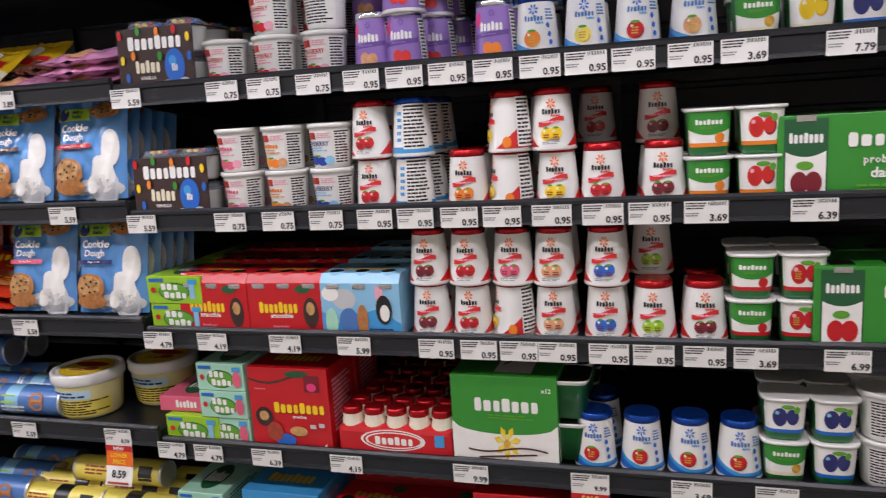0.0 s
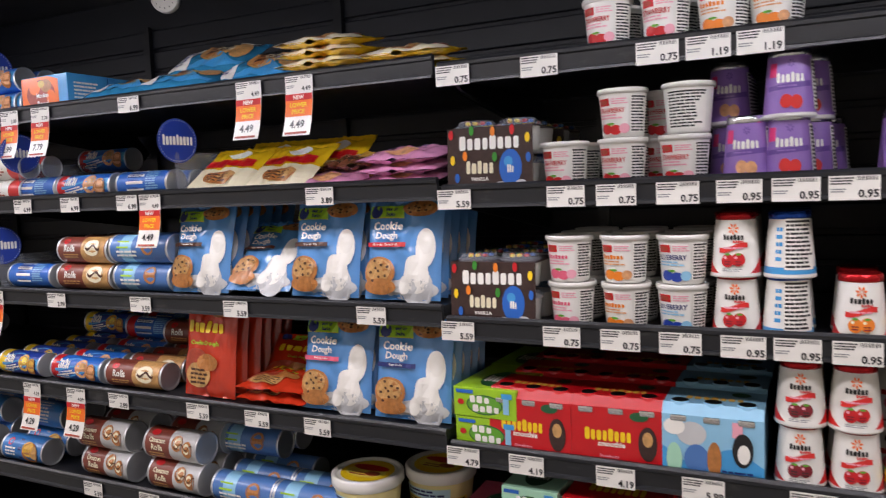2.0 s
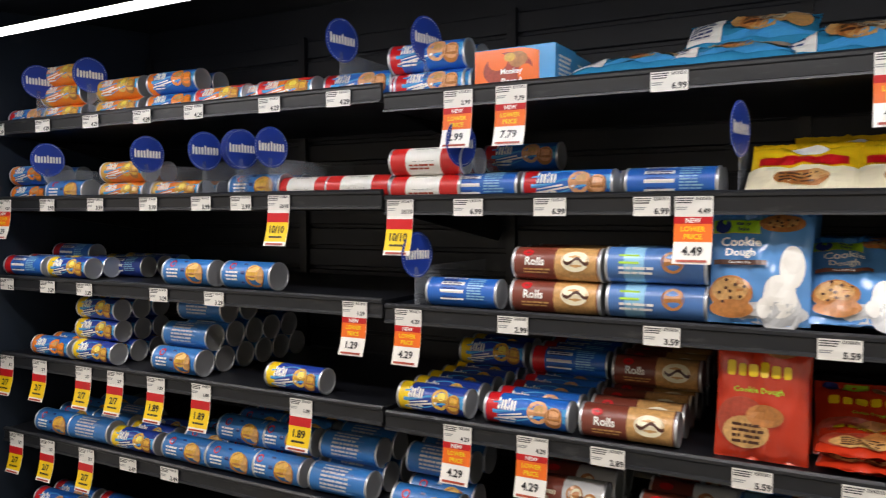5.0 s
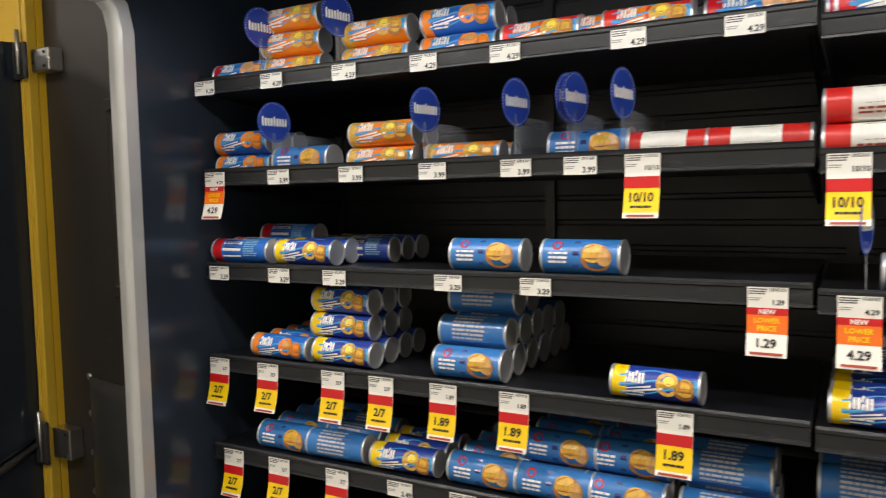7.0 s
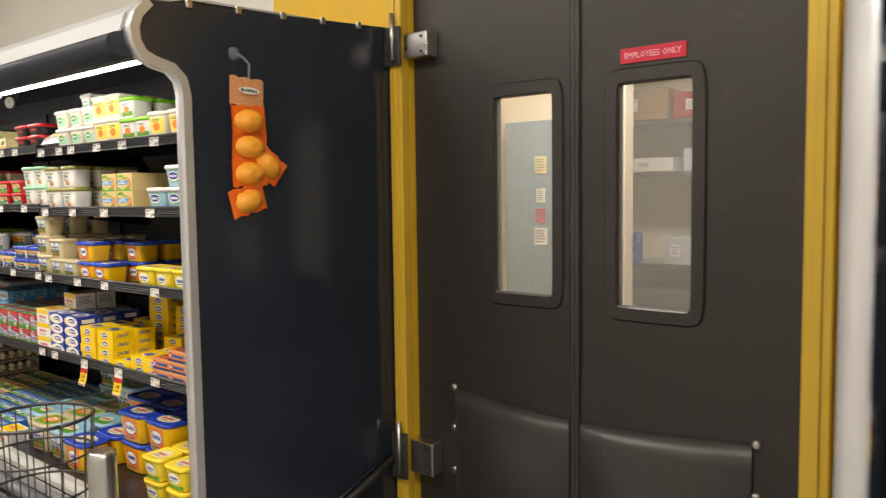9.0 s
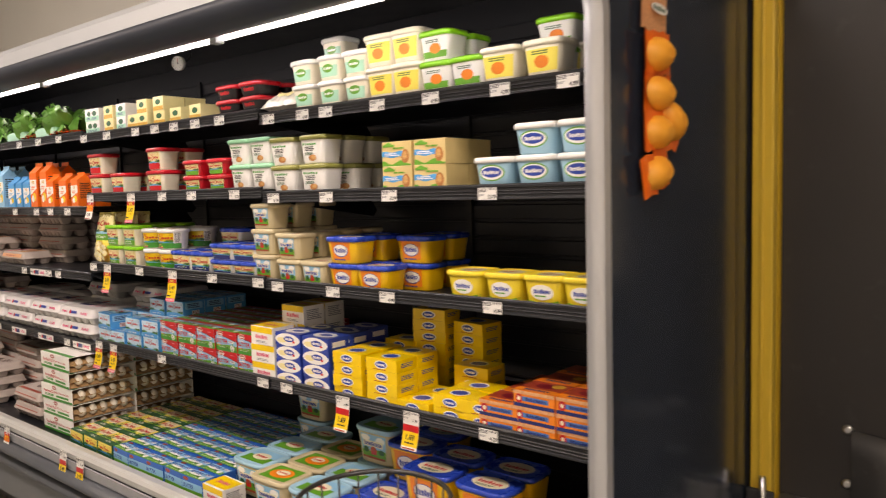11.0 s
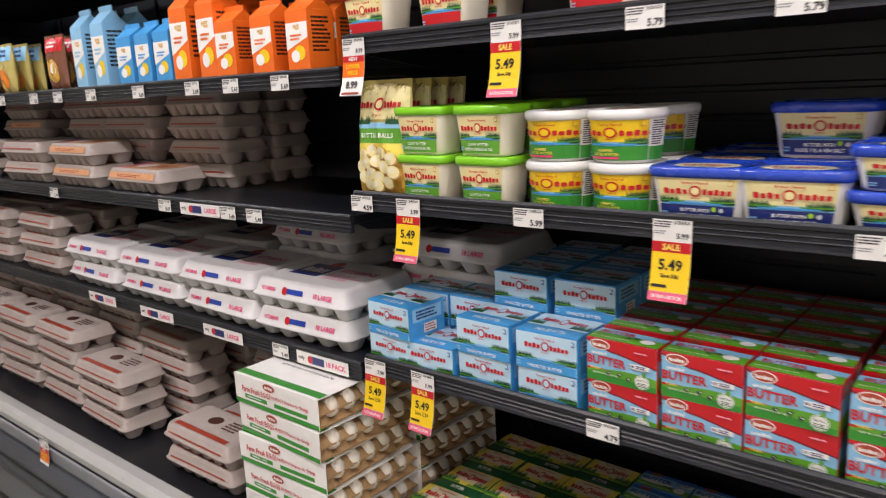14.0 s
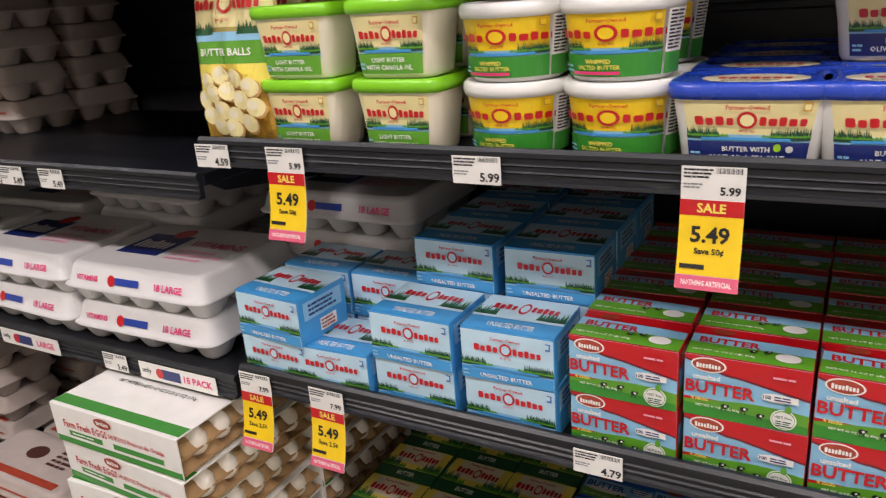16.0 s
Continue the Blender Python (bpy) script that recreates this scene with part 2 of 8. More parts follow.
def draw(b, surf, W, H, ops, step=0.00022, first=0.0005, dv=0.28):
    """Print ops on surf(u, v, off); u -1..1 over 2W metres, v 0..1 over H metres."""
    off = first
    for op in ops:
        kind, col = op[0], op[1] if op[1] in MATS else "print_" + op[1]
        if kind in "rbe":
            if kind == "r":
                u0, u1, lo, hi, n = op[2], op[3], (lambda u, a=op[4]: a), (lambda u, a=op[5]: a), max(1, math.ceil((op[3] - op[2]) * 10))
            elif kind == "b":
                u0, u1, n = op[2], op[3], 16
                lo = op[4] if callable(op[4]) else (lambda u, a=op[4]: a)
                hi = op[5] if callable(op[5]) else (lambda u, a=op[5]: a)
            else:
                uc, vc, ru, rv = op[2:6]
                u0, u1, n = uc - ru, uc + ru, 10
                lo = lambda u: vc - rv * math.sqrt(max(0, 1 - ((u - uc) / ru) ** 2))
                hi = lambda u: vc + rv * math.sqrt(max(0, 1 - ((u - uc) / ru) ** 2))
            us = [u0 + (u1 - u0) * i / n for i in range(n + 1)]
            if kind == "e":
                us = [uc - ru * math.cos(math.pi * i / n) for i in range(n + 1)]
            for i in range(n):
                a, c = us[i], us[i + 1]
                nv = max(1, math.ceil((max(hi(a), hi(c)) - min(lo(a), lo(c))) / dv))
                for k in range(nv):
                    p, q = k / nv, (k + 1) / nv
                    va, vb, vc2, vd = lo(a) + (hi(a) - lo(a)) * p, lo(c) + (hi(c) - lo(c)) * p, lo(c) + (hi(c) - lo(c)) * q, lo(a) + (hi(a) - lo(a)) * q
                    b.face([surf(a, va, off), surf(c, vb, off), surf(c, vc2, off), surf(a, vd, off)], col)
        elif kind == "t":
            text, uc, vc, h, wmax = op[2:7]
            v, f, asp = glyphs(text)
            su, sv = h * H / W, h
            if asp * su > 2 * wmax:
                su = 2 * wmax / asp
            pts = [surf(uc + x * su, vc + y * sv, off) for x, y in v]
            for q in f:
                b.face([pts[i] for i in q], col)
        elif kind == "l":  # lines too small to read
            u0, u1, v0, v1, n = op[2:7]
            rnd = random.Random(int(1000 * (u0 + v0)) + n)
            for i in range(n):
                y = v0 + (v1 - v0) * (i + 0.5) / n
                e = u0 + (u1 - u0) * (0.7 + 0.3 * rnd.random())
                hh = (v1 - v0) / n * 0.26
                ns = max(1, math.ceil((e - u0) / 0.14))
                for k in range(ns):
                    p, q = u0 + (e - u0) * k / ns, u0 + (e - u0) * (k + (1 if k == ns - 1 else 0.82 if (k + i) % 3 else 1)) / ns
                    b.face([surf(p, y - hh, off), surf(q, y - hh, off), surf(q, y + hh, off), surf(p, y + hh, off)], col)
        elif kind == "g":  # a word mark as a plain row of rounded blocks
            uc, vc, w, h, n = op[2:7]
            cell = 2 * w / n
            for i in range(n):
                a = cell * (0.42, 0.33, 0.39, 0.36)[(i * 3 + n) % 4]
                x, y0 = uc - w + cell * (i + 0.5), vc - h / 2
                hy = h * (0.5 if i in (0, n // 2) else 0.41)
                b.face([surf(x + a * p, y0 + hy * (1 + q), off) for p, q in ((-1, -0.7), (-0.65, -1), (0.65, -1), (1, -0.7), (1, 0.7), (0.65, 1), (-0.65, 1), (-1, 0.7))], col)
        elif kind == "f":  # a small many-petalled mark
            uc, vc, ru, rv = op[2:6]
            for i in range(7):
                a = 2 * math.pi * i / 7 + 0.22
                d = lambda r, q: surf(uc + ru * r * math.cos(a + q), vc + rv * r * math.sin(a + q), off)
                b.face([d(0.15, 0), d(0.7, -0.28), d(1, 0), d(0.7, 0.28)], col)
        elif kind == "p":  # a row of dark pines
            u0, u1, v0, h, n = op[2:7]
            for i in range(n):
                x = u0 + (u1 - u0) * (i + 0.5) / n
                w = (u1 - u0) / n * 0.8
                hh = h * (0.55 + 0.45 * abs(math.sin(i * 2.3 + 1)))
                b.face([surf(x - w, v0, off), surf(x + w, v0, off), surf(x, v0 + hh, off)], col)
        elif kind == "c":  # bar code
            u0, u1, v0, v1, n = op[2:7]
            for i in range(n):
                x = u0 + (u1 - u0) * i / n
                w = (u1 - u0) / n * (0.25 + 0.4 * ((i * 7) % 3) / 2)
                b.face([surf(x, v0, off), surf(x + w, v0, off), surf(x + w, v1, off), surf(x, v1, off)], col)
        off += step


def oval(a, bb, n, seg, z, dx=0.0, dy=0.0):
    """A ring with half axes a, bb; exponent n rounds it from circle (2) to box (8)."""
    pts = []
    for k in range(seg):
        t = 2 * math.pi * k / seg
        c, s = math.cos(t), math.sin(t)
        pts.append((dx + a * math.copysign(abs(c) ** (2 / n), c), dy + bb * math.copysign(abs(s) ** (2 / n), s), z))
    return pts


def loft_surf(prof, n, z0, z1, turn=0.0):
    """Front of a lofted pot: prof is [(z, a, b)]; u -1..1 over its width."""
    def s(u, v, off):
        z = z0 + (z1 - z0) * v
        for i in range(len(prof) - 1):
            if prof[i][0] <= z <= prof[i + 1][0] or i == len(prof) - 2:
                k = (z - prof[i][0]) / max(1e-6, prof[i + 1][0] - prof[i][0])
                k = min(1, max(0, k))
                a, bb = prof[i][1] + k * (prof[i + 1][1] - prof[i][1]), prof[i][2] + k * (prof[i + 1][2] - prof[i][2])
                break
        if n == 2:
            t = u * math.pi / 2
            return ((a + off) * math.sin(t), -(bb + off) * math.cos(t), z)
        uu = max(-0.999, min(0.999, u))
        return (a * uu, -bb * (1 - abs(uu) ** n) ** (1 / n) - off, z)
    return s


def flat_surf(x0, x1, y, z0, z1):
    return lambda u, v, off: (x0 + (x1 - x0) * (u + 1) / 2, y - off, z0 + (z1 - z0) * v)


def top_surf(x0, x1, y0, y1, z):
    return lambda u, v, off: (x0 + (x1 - x0) * (u + 1) / 2, y0 + (y1 - y0) * v, z + off)


def side_surf(x, y0, y1, z0, z1, way):
    return lambda u, v, off: (x + way * off, (y0 + y1) / 2 + way * (y1 - y0) / 2 * u, z0 + (z1 - z0) * v)


# ---- the setting ----
YA, YB, YD = 1.086, 1.028, 1.963
FLOOR_X0, FLOOR_X1, FLOOR_Y0 = -12.6, 2.2, -2.6


def slab(name, x0, x1, y0, y1, z0, z1, mat, label="", category=""):
    b = Build()
    b.box(x0, x1, y0, y1, z0, z1, mat)
    return solid(name, b, label, category)


floor = slab("floor", FLOOR_X0, FLOOR_X1, FLOOR_Y0, YD + 0.2, -0.12, -0.004, "floor_grout", "grey vinyl tile floor of a shop aisle", "floor")
slab("ceiling", FLOOR_X0, FLOOR_X1, FLOOR_Y0, YD + 0.2, CEIL, CEIL + 0.1, "ceiling_paint", "plain pale shop ceiling", "ceiling")
slab("wall_south", FLOOR_X0, FLOOR_X1, FLOOR_Y0 - 0.15, FLOOR_Y0, 0, CEIL, "wall_cream", "plain cream wall closing the aisle", "wall")
slab("wall_east", FLOOR_X1, FLOOR_X1 + 0.15, FLOOR_Y0, YD + 0.2, 0, CEIL, "wall_cream", "plain cream wall closing the aisle", "wall")
slab("wall_west", FLOOR_X0 - 0.15, FLOOR_X0, FLOOR_Y0, YD + 0.2, 0, CEIL, "wall_cream", "plain cream wall closing the aisle", "wall")
DX0, DX1, DZ = -5.278, -3.727, 2.45
b = Build()
b.box(-6.15, DX0, YD, YD + 0.15, 0, CEIL, "wall_yellow")
b.box(DX1, FLOOR_X1, YD, YD + 0.15, 0, CEIL, "wall_yellow")
b.box(DX0, DX1, YD, YD + 0.15, DZ, CEIL, "wall_yellow")
solid("wall_north", b, "yellow painted wall with a wide doorway", "wall")
slab("wall_north_far", FLOOR_X0, -6.15, YD, YD + 0.15, 0, CEIL, "wall_cream", "cream painted wall above the dairy case", "wall")
b = Build()
for x0, x1 in ((-5.343, -5.278), (DX1, -3.645)):
    b.box(x0, x1, YD - 0.05, YD - 0.002, 0, DZ + 0.08, "frame_yellow", 0.006)
    b.box(x0 + 0.028, x1 - 0.028, YD - 0.058, YD - 0.048, 0, DZ + 0.08, "frame_yellow", 0.003)
b.box(-5.343, -3.645, YD - 0.05, YD - 0.002, DZ + 0.08, DZ + 0.17, "frame_yellow", 0.006)
solid("trim", b, "yellow painted steel door frame", "door frame")

# ceiling light fixtures over the aisle
for cx in (0.6, -1.8, -4.2, -6.6, -9.0):
    th = thing("ceiling_light", "white metal ceiling light with a glowing diffuser", "lamp", "ceiling lights", at=pose(cx, -0.9, CEIL - 0.06))
    b = Build()
    b.box(-0.62, 0.62, -0.18, 0.18, 0.03, 0.06, "canopy_white", 0.004)
    for s in (-1, 1):
        b.box(-0.62, 0.62, s * 0.165 - 0.015, s * 0.165 + 0.015, 0, 0.03, "canopy_white")
        b.box(s * 0.605 - 0.015, s * 0.605 + 0.015, -0.15, 0.15, 0, 0.03, "canopy_white")
    part("frame", b, th)
    b = Build()
    b.box(-0.585, 0.585, -0.148, 0.148, 0.015, 0.028, "panel_glow")
    part("diffuser", b, th, "glowing white diffuser")

# double swing door
def door(name, x0, x1, win, hinge_left, sign):
    th = thing(name, "closed dark rubber swing door with a narrow window", "door", "double swing doors", "structure", pose(0, 0, 0))
    wx0, wx1, wz0, wz1 = win
    b = Build()
    y0, y1, z0, z1 = YD + 0.03, YD + 0.07, 0.02, DZ - 0.005
    for q in ((x0, wx0, z0, z1), (wx1, x1, z0, z1), (wx0, wx1, z0, wz0), (wx0, wx1, wz1, z1)):
        b.box(q[0], q[1], y0, y1, q[2], q[3], "door_rubber")
    part("leaf", b, th)
    b = Build()
    n, rings = 28, []
    cx, cz, hw, hh = (wx0 + wx1) / 2, (wz0 + wz1) / 2, (wx1 - wx0) / 2, (wz1 - wz0) / 2
    for e, yy, ex in ((0.0, y0 - 0.001, 30), (0.004, y0 - 0.010, 24), (0.045, y0 - 0.010, 12), (0.052, y0 - 0.001, 10)):
        rings.append([(p[0], yy, p[1]) for p in [(cx + q[0], cz + q[1]) for q in oval(hw + e, hh + e, ex, 48, 0)]])
    for i in range(3):
        b.grid(rings[i:i + 2], "door_rubber", False, True)
    for k in range(14):
        a = 2 * math.pi * k / 14
        q = oval(hw + 0.024, hh + 0.024, 12, 14, 0)[k]
        b.tube([(cx + q[0], y0 - 0.013, cz + q[1]), (cx + q[0], y0 - 0.006, cz + q[1])], 0.004, "kick_rubber", 8)
    part("window_frame", b, th, "black rubber window gasket")
    b = Build()
    b.box(wx0, wx1, y0 + 0.012, y0 + 0.018, wz0, wz1, "pane_glass")
    pane = part("pane", b, th, "clear glazing")
    pane.visible_shadow = False
    # curved kick bumper, bulging out towards the bottom
    b = Build()
    kx0, kx1 = (x0 + 0.207, x1 - 0.022) if hinge_left else (x0 + 0.02, x1 - 0.15)
    rows = []
    for i in range(9):
        z = 0.05 + (0.60) * i / 8
        rows.append([(kx0 + (kx1 - kx0) * j / 12, y0 - 0.012 - 0.05 * math.sin(math.pi * min(1, i / 8 * 1.05)) * math.sin(math.pi * j / 12) ** 0.5,
                      z + (0.04 if i == 8 else 0.04 * i / 8) * (1 - (j / 12 if hinge_left else 1 - j / 12)) ** 1.5) for j in range(13)])
    b.grid(rows, "kick_rubber")
    b.grid([[(p[0], y0 - 0.002, p[2]) for p in rows[-1]], rows[-1]], "kick_rubber")
    part("kick_plate", b, th, "black glossy bulging kick bumper")
    hx = kx0 - 0.012 if hinge_left else kx1 + 0.012
    for z in (0.69, 0.52, 0.34, 0.16):
        b = Build()
        rings = [[(hx + r * math.cos(2 * math.pi * k / 12), yy, z + r * math.sin(2 * math.pi * k / 12)) for k in range(12)] for r, yy in ((0.016, y0), (0.015, y0 - 0.006), (0.008, y0 - 0.010))]
        b.loft(rings, "steel", None, "steel")
        part("bolt", b, th, "steel bolt head")
    # seal at the meeting edge
    b = Build()
    ex = x1 - 0.006 if hinge_left else x0 + 0.006
    rings = []
    for i in range(60):
        z = 0.03 + (z1 - 0.04) * i / 59
        r = 0.013 + (0.005 * abs(math.sin(z * 40)) if 0.9 < z < 1.5 else 0.001 * math.sin(z * 23))
        rings.append([(ex + r * math.cos(2 * math.pi * k / 8), y0 - 0.004 + r * math.sin(2 * math.pi * k / 8), z) for k in range(8)])
    b.loft(rings, "kick_rubber", "kick_rubber", "kick_rubber")
    part("edge_seal", b, th, "black rubber edge seal")
    if sign:
        b = Build()
        b.box(-4.335, -4.105, y0 - 0.006, y0 - 0.001, 1.925, 1.975, "sign_red")
        sg = part("sign", b, th, "red sign with white letters")
        b = Build()
        draw(b, flat_surf(-4.335, -4.105, y0 - 0.006, 1.925, 1.975), 0.115, 0.05, [("t", "rose", "EMPLOYEES ONLY", 0, 0.5, 0.42, 0.86)])
        part("lettering", b, sg, "pale letters")
    if hinge_left:
        for z, tall in ((2.02, 0.16), (0.28, 0.2)):
            b = Build()
            b.box(x0 - 0.075, x0 + 0.01, YD - 0.075, YD - 0.056, z, z + tall, "kick_rubber", 0.006)
            b.tube([(x0 - 0.02, YD - 0.082, z + 0.02), (x0 - 0.02, YD - 0.082, z + tall + 0.05)], 0.010, "steel", 10)
            b.box(x0 + 0.005, x0 + 0.13, YD - 0.04, YD + 0.029, z + 0.03, z + tall - 0.03, "steel", 0.006)
            for q in (0.05, tall - 0.05):
                b.tube([(x0 + 0.10, YD - 0.046, z + q), (x0 + 0.10, YD - 0.038, z + q)], 0.006, "wire", 8)
            part("hinge", b, th, "steel pivot hinge bracket")
    return th


door("door_1", DX0 + 0.004, -4.511, (-4.862, -4.607, 1.108, 1.86), True, False)
door("door_2", -4.507, DX1 - 0.004, (-4.345, -4.086, 1.092, 1.86), False, True)

# back room seen through the door windows
BY = 4.6
slab("floor_back", -5.95, -2.6, YD + 0.2, BY, -0.12, 0, "floor_grout", "plain floor of the back room", "floor")
slab("wall_back", -5.8, -2.6, BY, BY + 0.1, 0, 2.8, "room_wall", "pale wall of the back room", "wall")
slab("wall_back_mid", -5.95, -5.0, 3.42, 3.52, 0, 2.8, "room_wall", "pale wall of the back room", "wall")
slab("wall_back_side", -5.9, -5.8, 3.52, BY, 0, 2.8, "room_wall", "pale wall of the back room", "wall")
slab("wall_back_west", -5.95, -5.85, YD + 0.15, 3.42, 0, 2.8, "room_wall", "pale wall of the back room", "wall")
slab("wall_back_east", -2.6, -2.5, YD + 0.15, BY, 0, 2.8, "room_wall", "pale wall of the back room", "wall")
slab("ceiling_back", -5.95, -2.6, YD + 0.15, BY, 2.8, 2.9, "ceiling_paint", "plain back room ceiling", "ceiling")


# ---- refrigerated cases ----
def end_panel(name, x0, x1, dy, label):
    """Side of a case: black panel with a pale metal trim that follows its front edge."""
    edge = [(0.955 + dy, 0.16), (0.955 + dy, 0.9), (0.955 + dy, 1.82), (0.945 + dy, 1.865), (0.915 + dy, 1.893), (0.86 + dy, 1.905), (0.815 + dy, 1.925),
            (0.79 + dy, 1.965), (0.785 + dy, 2.01), (0.80 + dy, 2.055), (0.84 + dy, 2.10)]
    th = thing(name, label, "case panel", "case end panels", "structure", pose(0, 0, 0))
    b = Build()
    prof = edge + [(YD - 0.012, 2.19), (YD - 0.012, 0.04), (0.99 + dy, 0.04), (0.99 + dy, 0.16)]
    b.extrude_x(prof, x0 + 0.006, x1 - 0.006, "end_panel")
    part("panel", b, th)
    b = Build()
    w = 0.024
    pts = [Vector((0, y, z)) for y, z in edge]
    inner, outer = [], []
    for i, p in enumerate(pts):
        d = (pts[min(i + 1, len(pts) - 1)] - pts[max(i - 1, 0)]).normalized()
        nrm = Vector((0, -d.z, d.y))
        outer.append(p + nrm * 0.006)
        inner.append(p - nrm * w)
    for i in range(len(pts) - 1):
        A, B, C, D = outer[i], outer[i + 1], inner[i + 1], inner[i]
        f = lambda q, x: (x, q.y, q.z)
        b.face([f(A, x0), f(B, x0), f(B, x1), f(A, x1)], "trim_metal", True)
        b.face([f(A, x1), f(B, x1), f(C, x1), f(D, x1)], "trim_metal")
        b.face([f(A, x0), f(D, x0), f(C, x0), f(B, x0)], "trim_metal")
        b.face([f(D, x0), f(D, x1), f(C, x1), f(C, x0)], "trim_metal")
    part("edge_trim", b, th, "brushed pale metal edge trim")
    return th


panel_b = end_panel("end_panel", -5.39, -5.345, 0.0, "glossy black side panel of the dairy case")
end_panel("end_panel", -3.43, -3.385, -0.05, "glossy black side panel of the dough case")
end_panel("end_panel", 0.56, 0.605, -0.05, "glossy black side panel of the yogurt case")
end_panel("end_panel", -10.36, -10.315, 0.0, "glossy black side panel of the egg case")
for k in range(6):
    b = Build()
    y, z = 0.98 + 0.19 * k, 2.108 + 0.0145 * k
    b.box(-5.35, -5.338, y - 0.01, y + 0.01, z - 0.012, z + 0.014, "steel", 0.002)
    part("clip", b, panel_b, "small steel clip")
b = Build()
b.tube([(-5.343, 1.45, 0.20), (-5.343, 1.93, 0.375)], 0.018, "kick_rubber", 8)
b.tube([(-5.343, 1.45, 0.235), (-5.343, 1.93, 0.41)], 0.006, "rail_plastic", 8)
b.tube([(-5.343, 1.93, 0.40), (-5.318, 1.93, 0.40)], 0.02, "steel", 10)
part("bumper_strip", b, panel_b, "black rubber bumper strip")


def case_shell(name, x0, x1, dy, label, tube_z):
    th = thing(name, label, "refrigerated case", "", "structure", pose(0, 0, 0))
    b = Build()
    b.box(x0, x1, 1.62, YD - 0.014, 0.3, 2.09, "case_back")
    back = part("back_panel", b, th, "black back panel")
    n = 26
    for k in range(n):
        z = 0.45
        b = Build()
        b.box(x0, x1, 1.608, 1.6195, z, z + 0.05, "case_back", 0.003)
        if k == 0:
            sl = b.mesh("slat")
        ob = new("slat", sl)
        ob.parent = back
        ob.location = (0, 0, (2.0 - 0.45) * k / n)
    for x in [x0 + 0.02] + [x0 + (x1 - x0) * k / 6 for k in range(1, 6)] + [x1 - 0.02]:
        b = Build()
        b.box(x - 0.012, x + 0.012, 1.595, 1.607, 0.45, 2.0, "case_black")
        part("upright", b, th)
    b = Build()
    prof = [(0.80 + dy, 1.995), (0.86 + dy, 2.09), (1.0, 2.13), (YD - 0.014, 2.18), (YD - 0.014, 2.10), (1.6, 2.09), (1.05, 2.045), (0.98 + dy, 1.985), (0.9 + dy, 1.965)]
    b.extrude_x(prof, x0, x1, "case_black")
    part("canopy", b, th)
    b = Build()
    b.extrude_x([(0.775 + dy, 2.0), (0.80 + dy, 2.05), (0.858 + dy, 2.094), (0.998, 2.134), (YD - 0.016, 2.184), (YD - 0.016, 2.188), (0.99, 2.142), (0.845 + dy, 2.10), (0.785 + dy, 2.055), (0.768 + dy, 2.0)], x0, x1, "canopy_white")
    part("canopy_cover", b, th, "white painted canopy cover")
    b = Build()
    prof = [(0.80 + dy - 0.075 * math.sin(math.pi * k / 12) ** 0.7, 1.925 + 0.075 * (1 - math.cos(math.pi * k / 12)) / 2) for k in range(13)] + [(0.84 + dy, 2.0), (0.84 + dy, 1.925)]
    b.extrude_x(prof, x0, x1, "canopy_bumper", True)
    part("canopy_bumper", b, th, "dark blue-grey rounded bumper")
    b = Build()
    y, z = 0.875 + dy, tube_z
    segs = max(2, round((x1 - x0) / 1.22))
    for k in range(segs):
        a, c = x0 + (x1 - x0) * k / segs + 0.03, x0 + (x1 - x0) * (k + 1) / segs - 0.03
        b = Build()
        b.tube([(a, y, z), (c, y, z)], 0.009, "tube_glow", 8)
        part("light_tube", b, th, "glowing white light tube")
    for k in range(segs + 1):
        a = min(max(x0 + (x1 - x0) * k / segs, x0 + 0.02), x1 - 0.02)
        b = Build()
        b.box(a - 0.018, a + 0.018, y - 0.016, y + 0.016, z - 0.014, z + 0.06, "canopy_white", 0.003)
        part("tube_socket", b, th)
    # well and front
    dy -= 0.06
    b = Build()
    b.box(x0, x1, 0.925 + dy, 1.6, 0.34, 0.404, "case_black")
    b.box(x0, x1, 0.90 + dy, 0.92 + dy, 0.10, 0.40, "bumper_grey")
    part("well", b, th)
    b = Build()
    b.extrude_x([(0.862 + dy, 0.402), (0.858 + dy, 0.425), (0.866 + dy, 0.437), (0.88 + dy, 0.441), (0.918 + dy, 0.432), (0.922 + dy, 0.405)], x0, x1, "rim_white")
    part("front_rail", b, th, "pale metal front rail")
    b = Build()
    b.extrude_x([(0.853 + dy, 0.36), (0.850 + dy, 0.40), (0.857 + dy, 0.40), (0.86 + dy, 0.36)], x0, x1, "rail_clear")
    b.extrude_x([(0.862 + dy, 0.35), (0.862 + dy, 0.40), (0.90 + dy, 0.40), (0.90 + dy, 0.35)], x0, x1, "rail_plastic")
    part("ticket_channel", b, th, "clear plastic ticket channel")
    b = Build()
    for z, q in ((0.30, 0.0), (0.235, 0.012)):
        prof = [(0.845 + dy + q - 0.032 * math.sin(math.pi * k / 8), z + 0.055 * k / 8) for k in range(9)] + [(0.89 + dy, z + 0.055), (0.89 + dy, z)]
        b.extrude_x(prof, x0, x1, "bumper_grey", True)
    part("bumper", b, th, "dark grey rubber bumper")
    b = Build()
    b.box(x0, x1, 0.86 + dy, 0.898 + dy, 0.09, 0.230, "base_grey")
    b.box(x0, x1, 0.92 + dy, 1.0 + dy, 0.0, 0.09, "kick_rubber")
    b.box(x0, x1, 1.0 + dy, YD - 0.02, 0.0, 0.335, "case_black")
    part("base", b, th)
    return th


